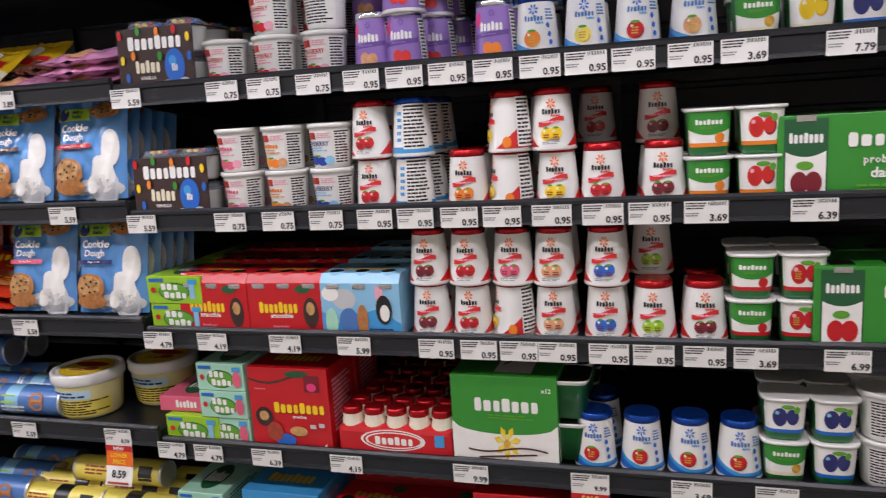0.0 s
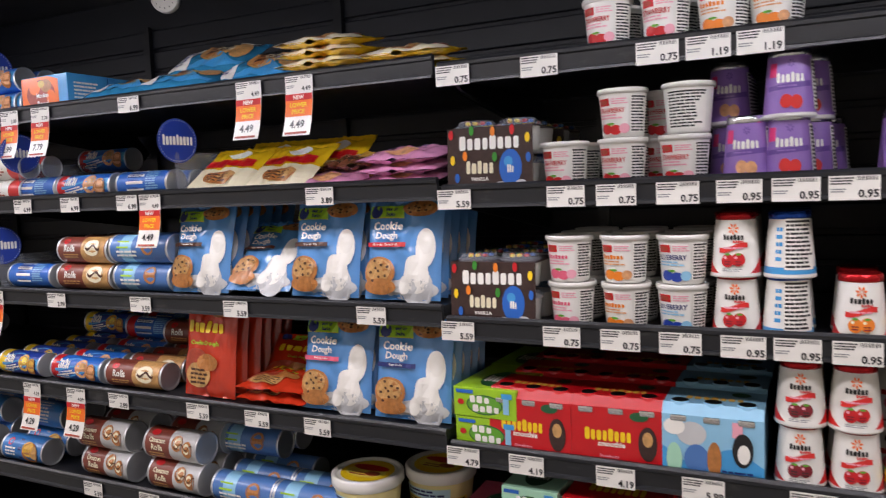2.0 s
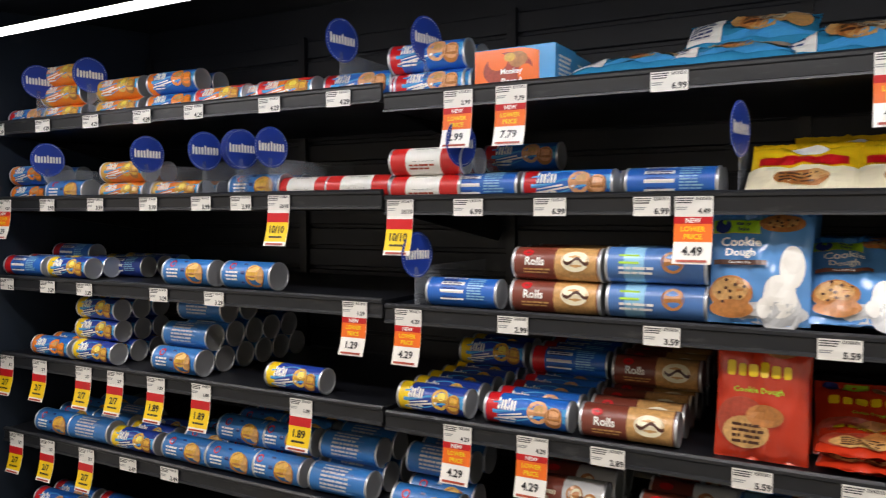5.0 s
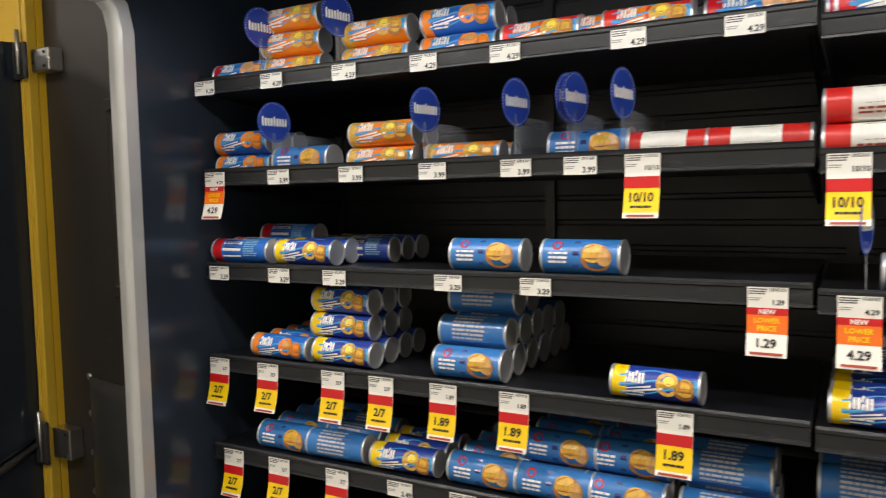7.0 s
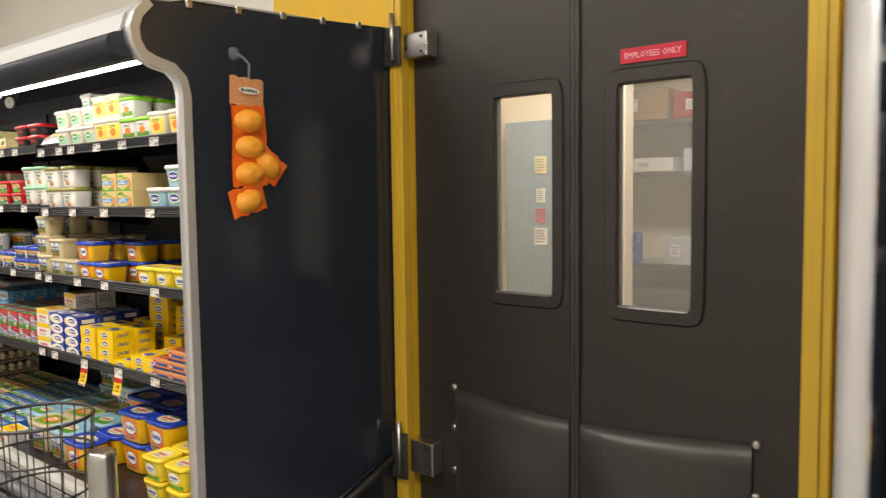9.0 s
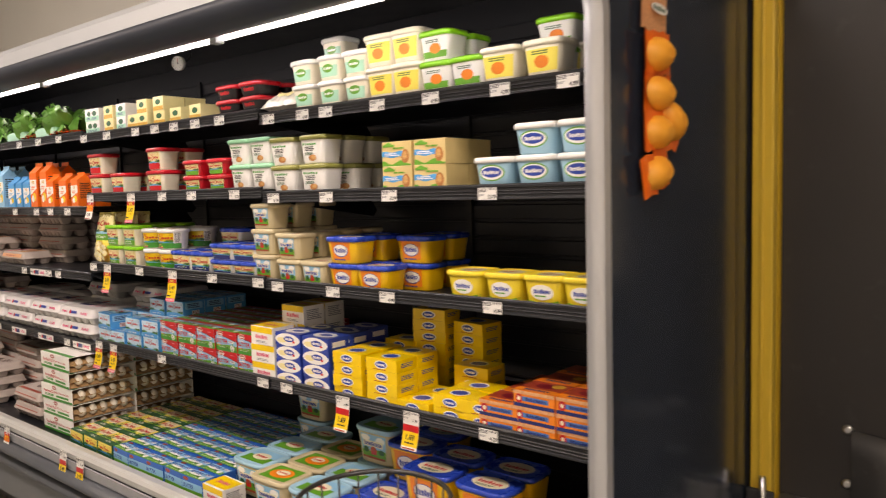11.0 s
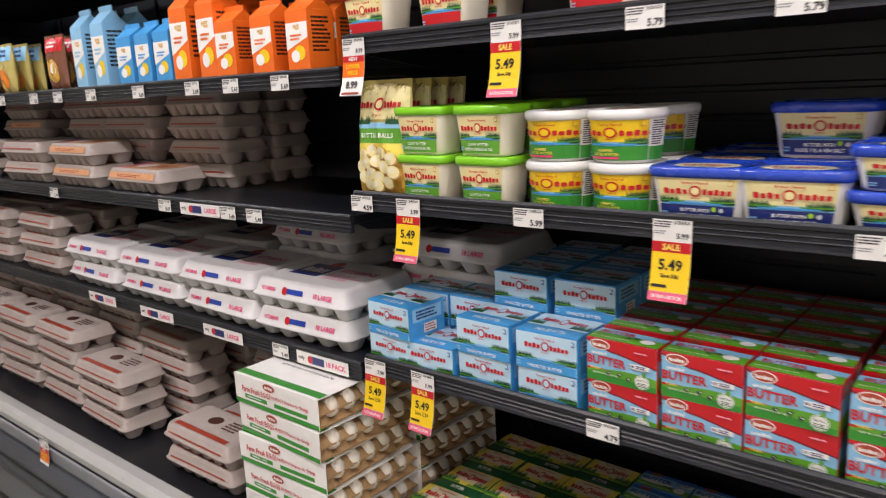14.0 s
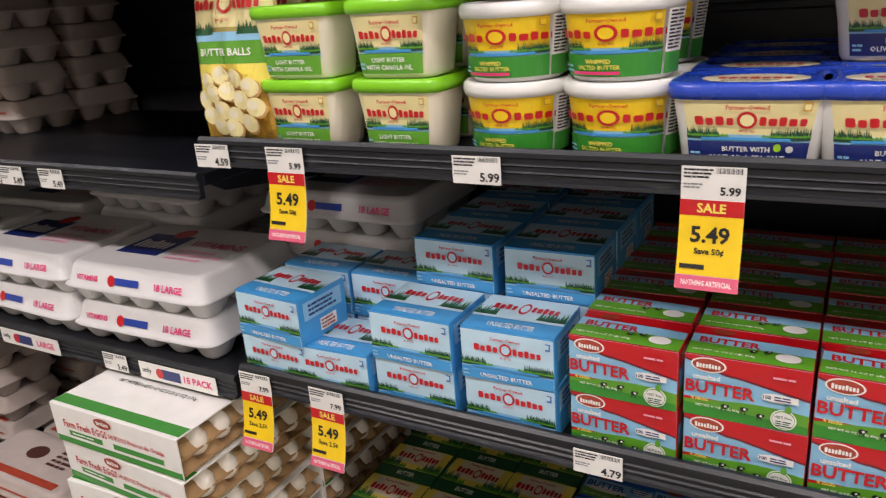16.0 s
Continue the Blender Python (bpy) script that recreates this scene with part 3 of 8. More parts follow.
case_shell("dough_case", -3.384, 0.559, -0.05, "long black open refrigerated case with lit canopy", 1.876)
case_shell("dairy_case", -10.314, -5.391, 0.0, "long black open refrigerated case with lit canopy", 1.930)

# shelves: bay -> x0, x1, front, heights of the decks from the top
BAYS = {"Y": (-0.888, 0.54, YA, [1.708, 1.513, 1.300, 1.091, 0.881, 0.67]),
        "D": (-2.113, -0.897, YA, [1.722, 1.526, 1.318, 1.108, 0.90, 0.69]),
        "E": (-3.37, -2.120, YA, [1.742, 1.538, 1.326, 1.114, 0.904, 0.69]),
        "B": (-7.868, -6.640, YB, [1.729, 1.472, 1.174, 0.832]),
        "A": (-6.632, -5.40, YB, [1.712, 1.457, 1.168, 0.832]),
        "C": (-10.30, -7.884, YB, [1.742, 1.415, 1.123, 0.808])}


# decks that lie lower than the top of their channel
SINK = {("Y", 1): 0.010, ("Y", 2): 0.012, ("Y", 3): 0.007, ("Y", 4): 0.008, ("D", 4): 0.008, ("E", 0): 0.016, ("E", 1): 0.018, ("D", 0): 0.014, ("D", 1): 0.012,
        ("B", 1): 0.006, ("A", 1): 0.006, ("B", 2): 0.013, ("A", 2): 0.019, ("B", 3): 0.018, ("A", 3): 0.016}


def shelf(bay, i):
    x0, x1, y, zs = BAYS[bay]
    z = zs[i]
    th = thing("shelf", "black metal case shelf with a price channel", "shelf", "case shelves", at=pose(0, 0, 0))
    b = Build()
    q = SINK.get((bay, i), 0.0)
    b.box(x0, x1, y + 0.012, y + 0.48, z - 0.018 - q, z - q, "case_black", 0.002)
    part("deck", b, th)
    b = Build()
    h = 0.034
    b.extrude_x([(y + 0.011, z + 0.003), (y + 0.004, z + 0.004), (y, z), (y, z - 0.005), (y + 0.003, z - 0.007), (y + 0.003, z - h + 0.006), (y - 0.001, z - h + 0.004),
                 (y - 0.002, z - h), (y + 0.011, z - h)], x0, x1, "rail_plastic")
    if bay in "ABC":
        for k in range(3):
            b.extrude_x([(y + 0.0025, z - 0.012 - 0.008 * k), (y + 0.0005, z - 0.014 - 0.008 * k), (y + 0.0025, z - 0.016 - 0.008 * k)], x0, x1, "rail_plastic")
    part("price_channel", b, th, "dark plastic price channel")
    for x in (x0 + 0.012, x1 - 0.012):
        b = Build()
        s = 0.003
        b.extrude_x([(y + 0.03, z - 0.019 - q), (y + 0.48, z - 0.019 - q), (y + 0.52, z - 0.08), (y + 0.50, z - 0.10), (y + 0.06, z - 0.036)], x - s, x + s, "case_black")
        part("bracket", b, th)
    return th


for bay in BAYS:
    for i in range(len(BAYS[bay][3])):
        shelf(bay, i)


# ---- goods: one function for each kind of pack ----
KIND = {}


def kind(key, name, label, category, depth, height, make):
    KIND[key] = dict(name=name, label=label, category=category, d=depth, h=height, make=make, proto=None)


def pot(rim, prof, n, seg, mats, lid, ops, zlab, extra=None):
    """A pot from a profile [(z, a, b)], a lid profile, and printing on its front."""
    def make(th):
        d = max(p[2] for p in prof + [q[:3] for q in lid])
        at = pose(0, d, 0)
        b = Build()
        b.loft([oval(p[1], p[2], n, seg, p[0]) for p in prof], mats, mats if isinstance(mats, str) else mats[0])
        cup = part("cup", b, th, "", at)
        if lid:
            b = Build()
            b.loft([oval(p[1], p[2], n, seg, p[0]) for p in lid], rim, rim, rim)
            th_lid = part("lid", b, th, "", at)
        b = Build()
        s = loft_surf(prof, n, zlab[0], zlab[1])
        draw(b, s, prof[len(prof) // 2][1] * (math.pi / 2 if n == 2 else 1), zlab[1] - zlab[0], ops)
        part("label", b, cup, "printed label")
        if extra:
            extra(th_lid)
    return make


def nutrition(u0, u1, v0, v1):
    return [("r", "paper", u0, u1, v0, v1), ("r", "black", u0 + 0.02, u1 - 0.02, v1 - 0.07, v1 - 0.03), ("l", "black", u0 + 0.03, u1 - 0.02, v0 + 0.02, v1 - 0.08, 11)]


def conic(key, label, ops, foil, body="plastic_white"):
    prof = [(0, 0.0330, 0.0330), (0.003, 0.0342, 0.0342), (0.006, 0.0326, 0.0326), (0.03, 0.0307, 0.0307), (0.06, 0.0282, 0.0282), (0.086, 0.0256, 0.0256)]
    lid = [(0.080, 0.0266, 0.0266), (0.083, 0.0274, 0.0274), (0.0895, 0.0268, 0.0268), (0.091, 0.0248, 0.0248)]
    kind(key, "yogurt_cup", label, "yogurt", 0.0690, 0.0912, pot(foil, prof, 2, 26, ["plastic_white", "plastic_white"] + [body] * 3, lid, ops, (0.006, 0.083)))


def yop_ops(fruit, side=0.0, shape=2):
    o = [("b", "scarlet", -1.0, -0.18 + side, 0.0, lambda u: max(0.0, 0.30 - 0.50 * (u - side + 1.0))), ("b", "scarlet", 0.45 + side, 1.0, 0.0, lambda u: max(0.0, 0.55 * (u - side - 0.45))),
         ("f", "tangerine", 0 + side, 0.80, 0.17, 0.11), ("g", "black", side, 0.655, 0.30, 0.10, 6), ("g", "scarlet", side + 0.14, 0.575, 0.15, 0.045, 6),
         ("b", "scarlet", -0.40 + side, 0.40 + side, lambda u: 0.42 + 0.05 * math.sin(5 * (u - side)), lambda u: 0.51 + 0.05 * math.sin(5 * (u - side))),
         ("l", "rose", -0.28 + side, 0.28 + side, 0.43, 0.49, 1)]
    for k in range(shape):
        o.append(("e", fruit, side - 0.14 + 0.27 * k, 0.235 + 0.02 * (k % 2), 0.17, 0.12))
        o.append(("e", "rose" if fruit in ("red", "pink", "wine") else "cream", side - 0.20 + 0.27 * k, 0.29, 0.04, 0.025))
        o.append(("l", "wine" if fruit != "wine" else "cocoa", side - 0.22 + 0.27 * k, side - 0.06 + 0.27 * k, 0.15, 0.24, 2))
        o.append(("e", "leaf", side - 0.14 + 0.27 * k, 0.35, 0.07, 0.02))
    o += [("l", "grey", side - 0.25, side + 0.25, 0.04, 0.10, 2)]
    return o


for key, fr in (("straw", "red"), ("cherry", "wine"), ("blue", "blue"), ("peach", "orange"), ("lemon", "yellow"), ("lime", "lime"), ("cake", "peach"), ("rasp", "pink")):
    conic("yop_" + key, "small white yogurt cup with red ribbon and fruit print", yop_ops(fr), "foil_red")
conic("yop_side", "small white yogurt cup turned to its nutrition panel", yop_ops("yellow", -0.75) + [("e", "orange", 0.05, 0.12, 0.12, 0.11)] + nutrition(0.34, 0.86, 0.03, 0.97), "foil_red")


def light_ops(fruit):
    return [("b", "azure", -1, 1, 0.0, lambda u: 0.10 + 0.26 * max(0, -u) ** 1.2), ("b", "blue", -1, 1, 0.0, lambda u: 0.04 + 0.24 * max(0, -u - 0.1) ** 1.1),
            ("f", "blue", 0, 0.82, 0.18, 0.11), ("g", "steelblue", 0, 0.665, 0.30, 0.10, 6), ("g", "azure", 0.18, 0.58, 0.12, 0.045, 5),
            ("e", fruit, -0.05, 0.30, 0.24, 0.155), ("e", "wine" if fruit == "red" else "gold", 0.0, 0.25, 0.15, 0.09), ("e", fruit, -0.03, 0.27, 0.15, 0.09), ("e", "cream", -0.14, 0.37, 0.04, 0.025), ("l", "gold", -0.15, 0.06, 0.22, 0.36, 3), ("e", "leaf", -0.05, 0.44, 0.12, 0.025), ("e", "blue", 0.42, 0.53, 0.055, 0.05), ("e", "blue", 0.45, 0.37, 0.055, 0.05), ("e", "blue", 0.47, 0.22, 0.055, 0.05),
            ("l", "steelblue", 0.36, 0.62, 0.62, 0.84, 4)]


for key, fr in (("straw", "red"), ("peach", "peach"), ("orange", "orange"), ("lime", "lemon")):
    conic("light_" + key, "small white and blue light yogurt cup with fruit print", light_ops(fr), "foil_blue")
conic("light_side", "white light yogurt cup turned to its nutrition panel", [("b", "azure", -1, 1, 0.0, lambda u: 0.12), ("l", "azure", -0.35, -0.15, 0.2, 0.85, 5)] + nutrition(-0.1, 0.72, 0.08, 0.97), "foil_blue")
for key, fr in (("rasp", "scarlet"), ("orange", "orange"), ("cake", "peach")):
    conic("whip_" + key, "purple whipped yogurt cup with a white base", [("r", "lilac", -1, 1, 0, 1), ("r", "hotpink", -0.62, -0.36, 0.62, 0.86), ("f", "purple", 0.05, 0.84, 0.12, 0.08), ("g", "paper", 0.02, 0.60, 0.38, 0.17, 6),
          ("b", "purple", -0.6, 0.6, lambda u: 0.41 + 0.05 * u, lambda u: 0.50 + 0.06 * u), ("l", "lilac", -0.3, 0.3, 0.43, 0.48, 1), ("e", fr, -0.08, 0.20, 0.15, 0.12), ("e", fr, 0.16, 0.18, 0.15, 0.12)] + nutrition(0.66, 0.98, 0.05, 0.9),
          "foil", "print_lilac")


def flare(key, label, ops, body="plastic_white", rim="plastic_white"):
    prof = [(0, 0.0285, 0.0285), (0.004, 0.030, 0.030), (0.03, 0.0318, 0.0318), (0.060, 0.0345, 0.0345), (0.066, 0.0355, 0.0355)]
    lid = [(0.064, 0.0375, 0.0375), (0.0695, 0.0378, 0.0378), (0.0715, 0.0368, 0.0368), (0.0715, 0.034, 0.034), (0.0698, 0.033, 0.033)]
    kind(key, "yogurt_cup", label, "yogurt", 0.0756, 0.072, pot(rim, prof, 2, 26, body, lid, ops, (0.004, 0.063)))


for key, fr, tint, word in (("straw", "red", "rose", "STRAWBERRY"), ("rasp", "pink", "rose", ""), ("peach", "orange", "peach", ""), ("blue", "royal", "sky", "BLUEBERRY")):
    o = [("r", "red", -0.62, -0.22, 0.72, 0.90), ("e", "brick", -0.42, 0.81, 0.15, 0.06), ("l", "rose", -0.15, 0.30, 0.74, 0.90, 3)]
    o += [("t", "red" if fr == "red" else "navy", word, -0.20, 0.60, 0.13, 0.42)] if word else [("g", fr, -0.25, 0.60, 0.36, 0.11, 7)]
    o += [("l", tint, -0.6, 0.15, 0.38, 0.52, 2), ("e", fr, -0.35, 0.15, 0.19, 0.13), ("e", fr, -0.05, 0.12, 0.19, 0.12), ("e", "leaf", -0.2, 0.27, 0.12, 0.03), ("e", tint, 0.2, 0.15, 0.15, 0.12)]
    flare("cup_" + key, "white store yogurt cup with fruit print and lid", o + nutrition(0.36, 0.86, 0.04, 0.96))
flare("cup_back", "white store yogurt cup turned to its nutrition panel", nutrition(-0.5, 0.6, 0.04, 0.96))


def square_cup(key, label, fruit, band, white=False):
    prof = [(0, 0.025, 0.025), (0.006, 0.0272, 0.0272), (0.031, 0.0288, 0.0288), (0.063, 0.0306, 0.0306)]
    lid = [(0.0612, 0.0338, 0.0338), (0.0635, 0.0341, 0.0341), (0.0655, 0.0338, 0.0338), (0.0658, 0.0315, 0.0315)]
    o = [("r", "paper", -0.92, 0.92, 0.12, 0.99), ("r", band, -0.92, 0.92, 0.12, 0.22)]
    if white:
        o += [("e", fruit, -0.25, 0.56, 0.34, 0.26), ("e", "wine" if fruit in ("red", "scarlet") else "navy" if fruit == "berry" else "gold", 0.34, 0.57, 0.28, 0.22), ("e", fruit, 0.3, 0.6, 0.26, 0.20), ("e", "rose" if fruit in ("red", "scarlet") else "sky" if fruit == "berry" else "cream", -0.38, 0.68, 0.09, 0.06), ("l", "gold" if fruit == "red" else fruit, -0.42, -0.08, 0.42, 0.66, 4), ("e", "leaf", 0.1, 0.86, 0.3, 0.06), ("e", "leaf", 0.5, 0.78, 0.14, 0.1)]
    else:
        o += [("b", "green", -0.92, 0.92, lambda u: 0.42 + 0.16 * u * u, 0.99), ("g", "paper", 0, 0.74, 0.62, 0.13, 7), ("l", "leaf", -0.4, 0.4, 0.56, 0.64, 2), ("e", fruit, 0.5, 0.34, 0.22, 0.13)]
    kind(key, "yogurt_cup", label, "yogurt", 0.0688, 0.0662, pot("plastic_white", prof, 3.4, 28, "plastic_green", lid, o, (0.006, 0.061)))


square_cup("act_vanilla", "green square yogurt cup with a foil lid", "gold", "cream")
square_cup("act_peach", "green square yogurt cup with a foil lid", "orange", "orange")
square_cup("act_straw", "green square yogurt cup with a foil lid", "red", "red")
square_cup("act_fruit_straw", "green yogurt cup with strawberry print", "red", "red", True)
square_cup("act_fruit_peach", "green yogurt cup with peach print", "scarlet", "orange", True)
square_cup("act_fruit_vanilla", "green yogurt cup with vanilla flower print", "yellow", "cream", True)
square_cup("act_fruit_blue", "green yogurt cup with blueberry print", "berry", "blue", True)


def carton(w, d, h, body, front=(), top=(), side=(), side_way=1, bev=0.0012, extra=None):
    def make(th):
        b = Build()
        b.box(-w / 2, w / 2, 0, d, 0, h, body, bev)
        box = part("box", b, th)
        sheets = [(flat_surf(-w / 2, w / 2, 0, 0, h), w / 2, h, front), (top_surf(-w / 2, w / 2, 0, d, h), w / 2, d, top),
                  (side_surf(w / 2, 0, d, 0, h, 1), d / 2, h, side), (side_surf(-w / 2, 0, d, 0, h, -1), d / 2, h, side)]
        for nm, (face, half, high, ops) in zip(("front_print", "top_print", "side_print", "side_print"), sheets):
            if ops:
                b = Build()
                draw(b, face, half, high, ops)
                part(nm, b, box, "printed picture")
        if extra:
            extra(th)
    return make


# crunch four pack: sleeve in front of stacked cups with candy lids
def crunch(th):
    w, h = 0.144, 0.102
    b = Build()
    b.extrude_x([(0, 0), (-0.0015, 0.0), (0.004, h), (0.12, h + 0.001), (0.12, h - 0.002), (0.006, h - 0.0015)], -w / 2, w / 2, "print_cocoa")
    part("sleeve", b, th, "dark brown card sleeve")
    b = Build()
    s = lambda u, v, off: (u * w / 2, -0.0015 + 0.0055 * v - off, v * h)
    o = [("g", "paper", 0.0, 0.76, 0.72, 0.22, 8), ("g", "cream", -0.22, 0.38, 0.34, 0.20, 5), ("t", "paper", "VANILLA", -0.22, 0.2, 0.055, 0.28), ("e", "blue", 0.50, 0.36, 0.26, 0.28), ("e", "azure", 0.45, 0.45, 0.10, 0.08), ("g", "paper", 0.5, 0.34, 0.08, 0.12, 3),
         ("e", "ash", 0.28, 0.08, 0.14, 0.07), ("e", "ash", 0.74, 0.1, 0.14, 0.07)]
    for k, (u, v) in enumerate(((-0.9, 0.9), (-0.86, 0.5), (-0.75, 0.22), (-0.4, 0.95), (0.1, 0.92), (0.55, 0.93), (0.9, 0.8), (0.92, 0.5), (0.15, 0.53), (-0.55, 0.56))):
        o.append(("e", ("red", "yellow", "blue", "green", "orange")[k % 5], u, v, 0.055, 0.075))
    draw(b, s, w / 2, h, o)
    part("print", b, th, "candy print")
    for ix in (-1, 1):
        for iy in (0, 1):
            for iz in (0, 1):
                c = Build()
                cx, cy, z = ix * 0.036, 0.043 + 0.072 * iy, 0.060 * iz
                c.loft([oval(r, r, 2, 20, z + q, cx, cy) for q, r in ((0, 0.028), (0.004, 0.030), (0.04, 0.0345), (0.042, 0.0355), (0.046, 0.0355), (0.047, 0.031), (0.052, 0.030), (0.054, 0.027))], ["plastic_white"] * 3 + ["clear_plastic"] * 4, "plastic_white", "clear_plastic")
                part("cup", c, th, "yogurt cup with clear lid")
                if iz:
                    c = Build()
                    for k in range(9):
                        a = k * 2.4
                        q = 0.007 * math.sqrt(k)
                        c.loft([oval(r, r, 2, 6, z + 0.048 + zz, cx + q * math.cos(a), cy + q * math.sin(a)) for zz, r in ((0, 0.004), (0.003, 0.005), (0.005, 0.003))], "print_" + ("red", "green", "yellow", "blue", "orange")[k % 5], None, "print_" + ("red", "green", "yellow", "blue", "orange")[k % 5])
                    part("candy_topping", c, th, "coloured candy")


kind("crunch", "yogurt_pack", "dark brown four pack of yogurt with candy lids", "yogurt", 0.152, 0.116, crunch)
tube_ops = lambda bg: [("e", "forest", 0.0, 0.44, 0.58, 0.34), ("e", bg, 0.0, 0.44, 0.54, 0.30), ("g", "paper", -0.15, 0.62, 0.34, 0.24, 3), ("g", "paper", 0.05, 0.32, 0.44, 0.24, 4), ("r", "blue", -0.9, -0.35, 0.80, 0.92), ("r", "sky", 0.6, 0.78, 0.2, 0.72), ("r", "azure", 0.55, 0.88, 0.72, 0.9), ("e", "red", -0.75, 0.5, 0.1, 0.1)]
kind("gurt_green", "yogurt_tube_box", "lime green box of yogurt tubes", "yogurt box", 0.16, 0.050, carton(0.112, 0.16, 0.049, "print_lime", tube_ops("leaf"), [("e", "forest", 0, 0.4, 0.5, 0.3), ("g", "paper", 0, 0.4, 0.4, 0.25, 6)], [("g", "forest", 0, 0.5, 0.4, 0.3, 5)]))
kind("gurt_white", "yogurt_tube_box", "white and green box of yogurt tubes", "yogurt box", 0.16, 0.051, carton(0.095, 0.16, 0.050, "print_mint", tube_ops("leaf") + [("e", "pink", 0.72, 0.45, 0.18, 0.3)], [("e", "forest", 0, 0.4, 0.5, 0.3), ("g", "paper", 0, 0.4, 0.4, 0.25, 6)], [("l", "forest", -0.7, 0.6, 0.2, 0.8, 5)]))
kind("gurt_pink", "yogurt_tube_box", "pink and green box of yogurt tubes", "yogurt box", 0.16, 0.03, carton(0.112, 0.16, 0.029, "print_pink", [("g", "paper", 0, 0.5, 0.4, 0.5, 6)], [("e", "forest", 0, 0.4, 0.5, 0.3), ("g", "paper", 0, 0.4, 0.4, 0.25, 6)], [("g", "paper", 0, 0.5, 0.4, 0.3, 5)]))


def smoothie(body, front, caps):
    w, d, h = 0.138, 0.105, 0.102

    def make(th):
        b = Build()
        b.extrude_x([(0, 0), (0, h * 0.86), (0.012, h), (d - 0.012, h), (d, h * 0.86), (d, 0)], -w / 2, w / 2, body)
        part("sleeve", b, th, "printed card sleeve")
        b = Build()
        draw(b, flat_surf(-w / 2, w / 2, 0, 0, h * 0.86), w / 2, h * 0.86, front)
        part("front_print", b, th, "printed picture")
        b = Build()
        draw(b, top_surf(-w / 2, w / 2, 0.012, d - 0.012, h), w / 2, d - 0.024, [("g", "gold", 0, 0.4, 0.6, 0.2, 7), ("e", "forest", 0.5, 0.75, 0.2, 0.14)])
        part("top_print", b, th, "printed top")
        for k in range(3):
            for r in range(1):
                b = Build()
                cx, cy = (-1 + k) * 0.046, 0.022 + 0.05 * r
                b.loft([oval(q, q, 2, 16, z, cx, cy) for z, q in ((h - 0.012, 0.013), (h + 0.001, 0.0132), (h + 0.0022, 0.012))], body, None, "foil")
                part("bottle_cap", b, th, "foil bottle cap")
                if r == 0:
                    b = Build()
                    b.box(cx - 0.012, cx + 0.012, -0.0022, 0.012, h * 0.76, h * 0.858, "foil", 0.003)
                    part("bottle_neck", b, th, "bottle neck in the sleeve slot")
    return make


dan = [("g", "yellow", -0.18, 0.52, 0.52, 0.22, 8), ("t", "paper", "smoothie", -0.1, 0.36, 0.10, 0.3), ("t", "rose", "Strawberry", -0.15, 0.14, 0.07, 0.3), ("e", "cocoa", 0.68, 0.42, 0.2, 0.3), ("e", "tan", 0.68, 0.5, 0.11, 0.13), ("e", "forest", 0.5, 0.88, 0.2, 0.08), ("l", "brick", -0.9, -0.4, 0.02, 0.1, 1)]
kind("smooth_red", "smoothie_pack", "red six pack of yogurt smoothies", "yogurt drink", 0.108, 0.108, smoothie("print_red", dan, "plastic_white"))
kind("smooth_blue", "smoothie_pack", "light blue six pack of yogurt smoothies", "yogurt drink", 0.108, 0.108, smoothie("print_sky", [("b", "azure", -1, 1, 0, lambda u: 0.35 + 0.15 * math.sin(4 * u)), ("e", "ash", -0.4, 0.7, 0.3, 0.2), ("e", "paper", -0.75, 0.8, 0.22, 0.14), ("e", "steelblue", -0.3, 0.28, 0.25, 0.25), ("e", "mint", -0.75, 0.25, 0.16, 0.28), ("r", "rose", 0.4, 0.6, 0.7, 0.95), ("e", "cookie", 0.05, 0.3, 0.14, 0.3), ("e", "black", 0.6, 0.5, 0.2, 0.28), ("e", "paper", 0.62, 0.44, 0.12, 0.16), ("l", "navy", 0.2, 0.9, 0.04, 0.16, 2)], "plastic_white"))
kind("pouch_red", "yogurt_box", "large red box of yogurt pouches", "yogurt box", 0.11, 0.150, carton(0.152, 0.11, 0.149, "print_red", [("b", "brown", -0.98, 0.35, lambda u: 0.86 + 0.06 * math.sin(3 * u), lambda u: 0.89 + 0.06 * math.sin(3 * u)), ("e", "forest", 0.25, 0.93, 0.3, 0.04), ("r", "wine", 0.42, 0.8, 0.72, 0.92), ("e", "hotpink", 0.6, 0.78, 0.12, 0.05), ("t", "rose", "Strawberry", -0.7, 0.74, 0.03, 0.22), ("g", "yellow", 0.25, 0.52, 0.64, 0.13, 8), ("t", "paper", "pouches", 0.25, 0.41, 0.05, 0.25), ("e", "cocoa", -0.65, 0.4, 0.22, 0.12), ("e", "tan", -0.65, 0.41, 0.12, 0.06), ("e", "blue", -0.15, 0.12, 0.26, 0.08), ("e", "brick", -0.4, 0.22, 0.2, 0.12), ("e", "tan", 0.2, 0.24, 0.22, 0.06), ("r", "ash", 0.5, 0.65, 0.28, 0.33), ("r", "ash", 0.72, 0.86, 0.3, 0.35), ("t", "paper", "4", 0.85, 0.07, 0.07, 0.1)], [("g", "yellow", 0, 0.5, 0.6, 0.3, 8)], [("l", "rose", -0.7, 0.7, 0.2, 0.85, 12)]))
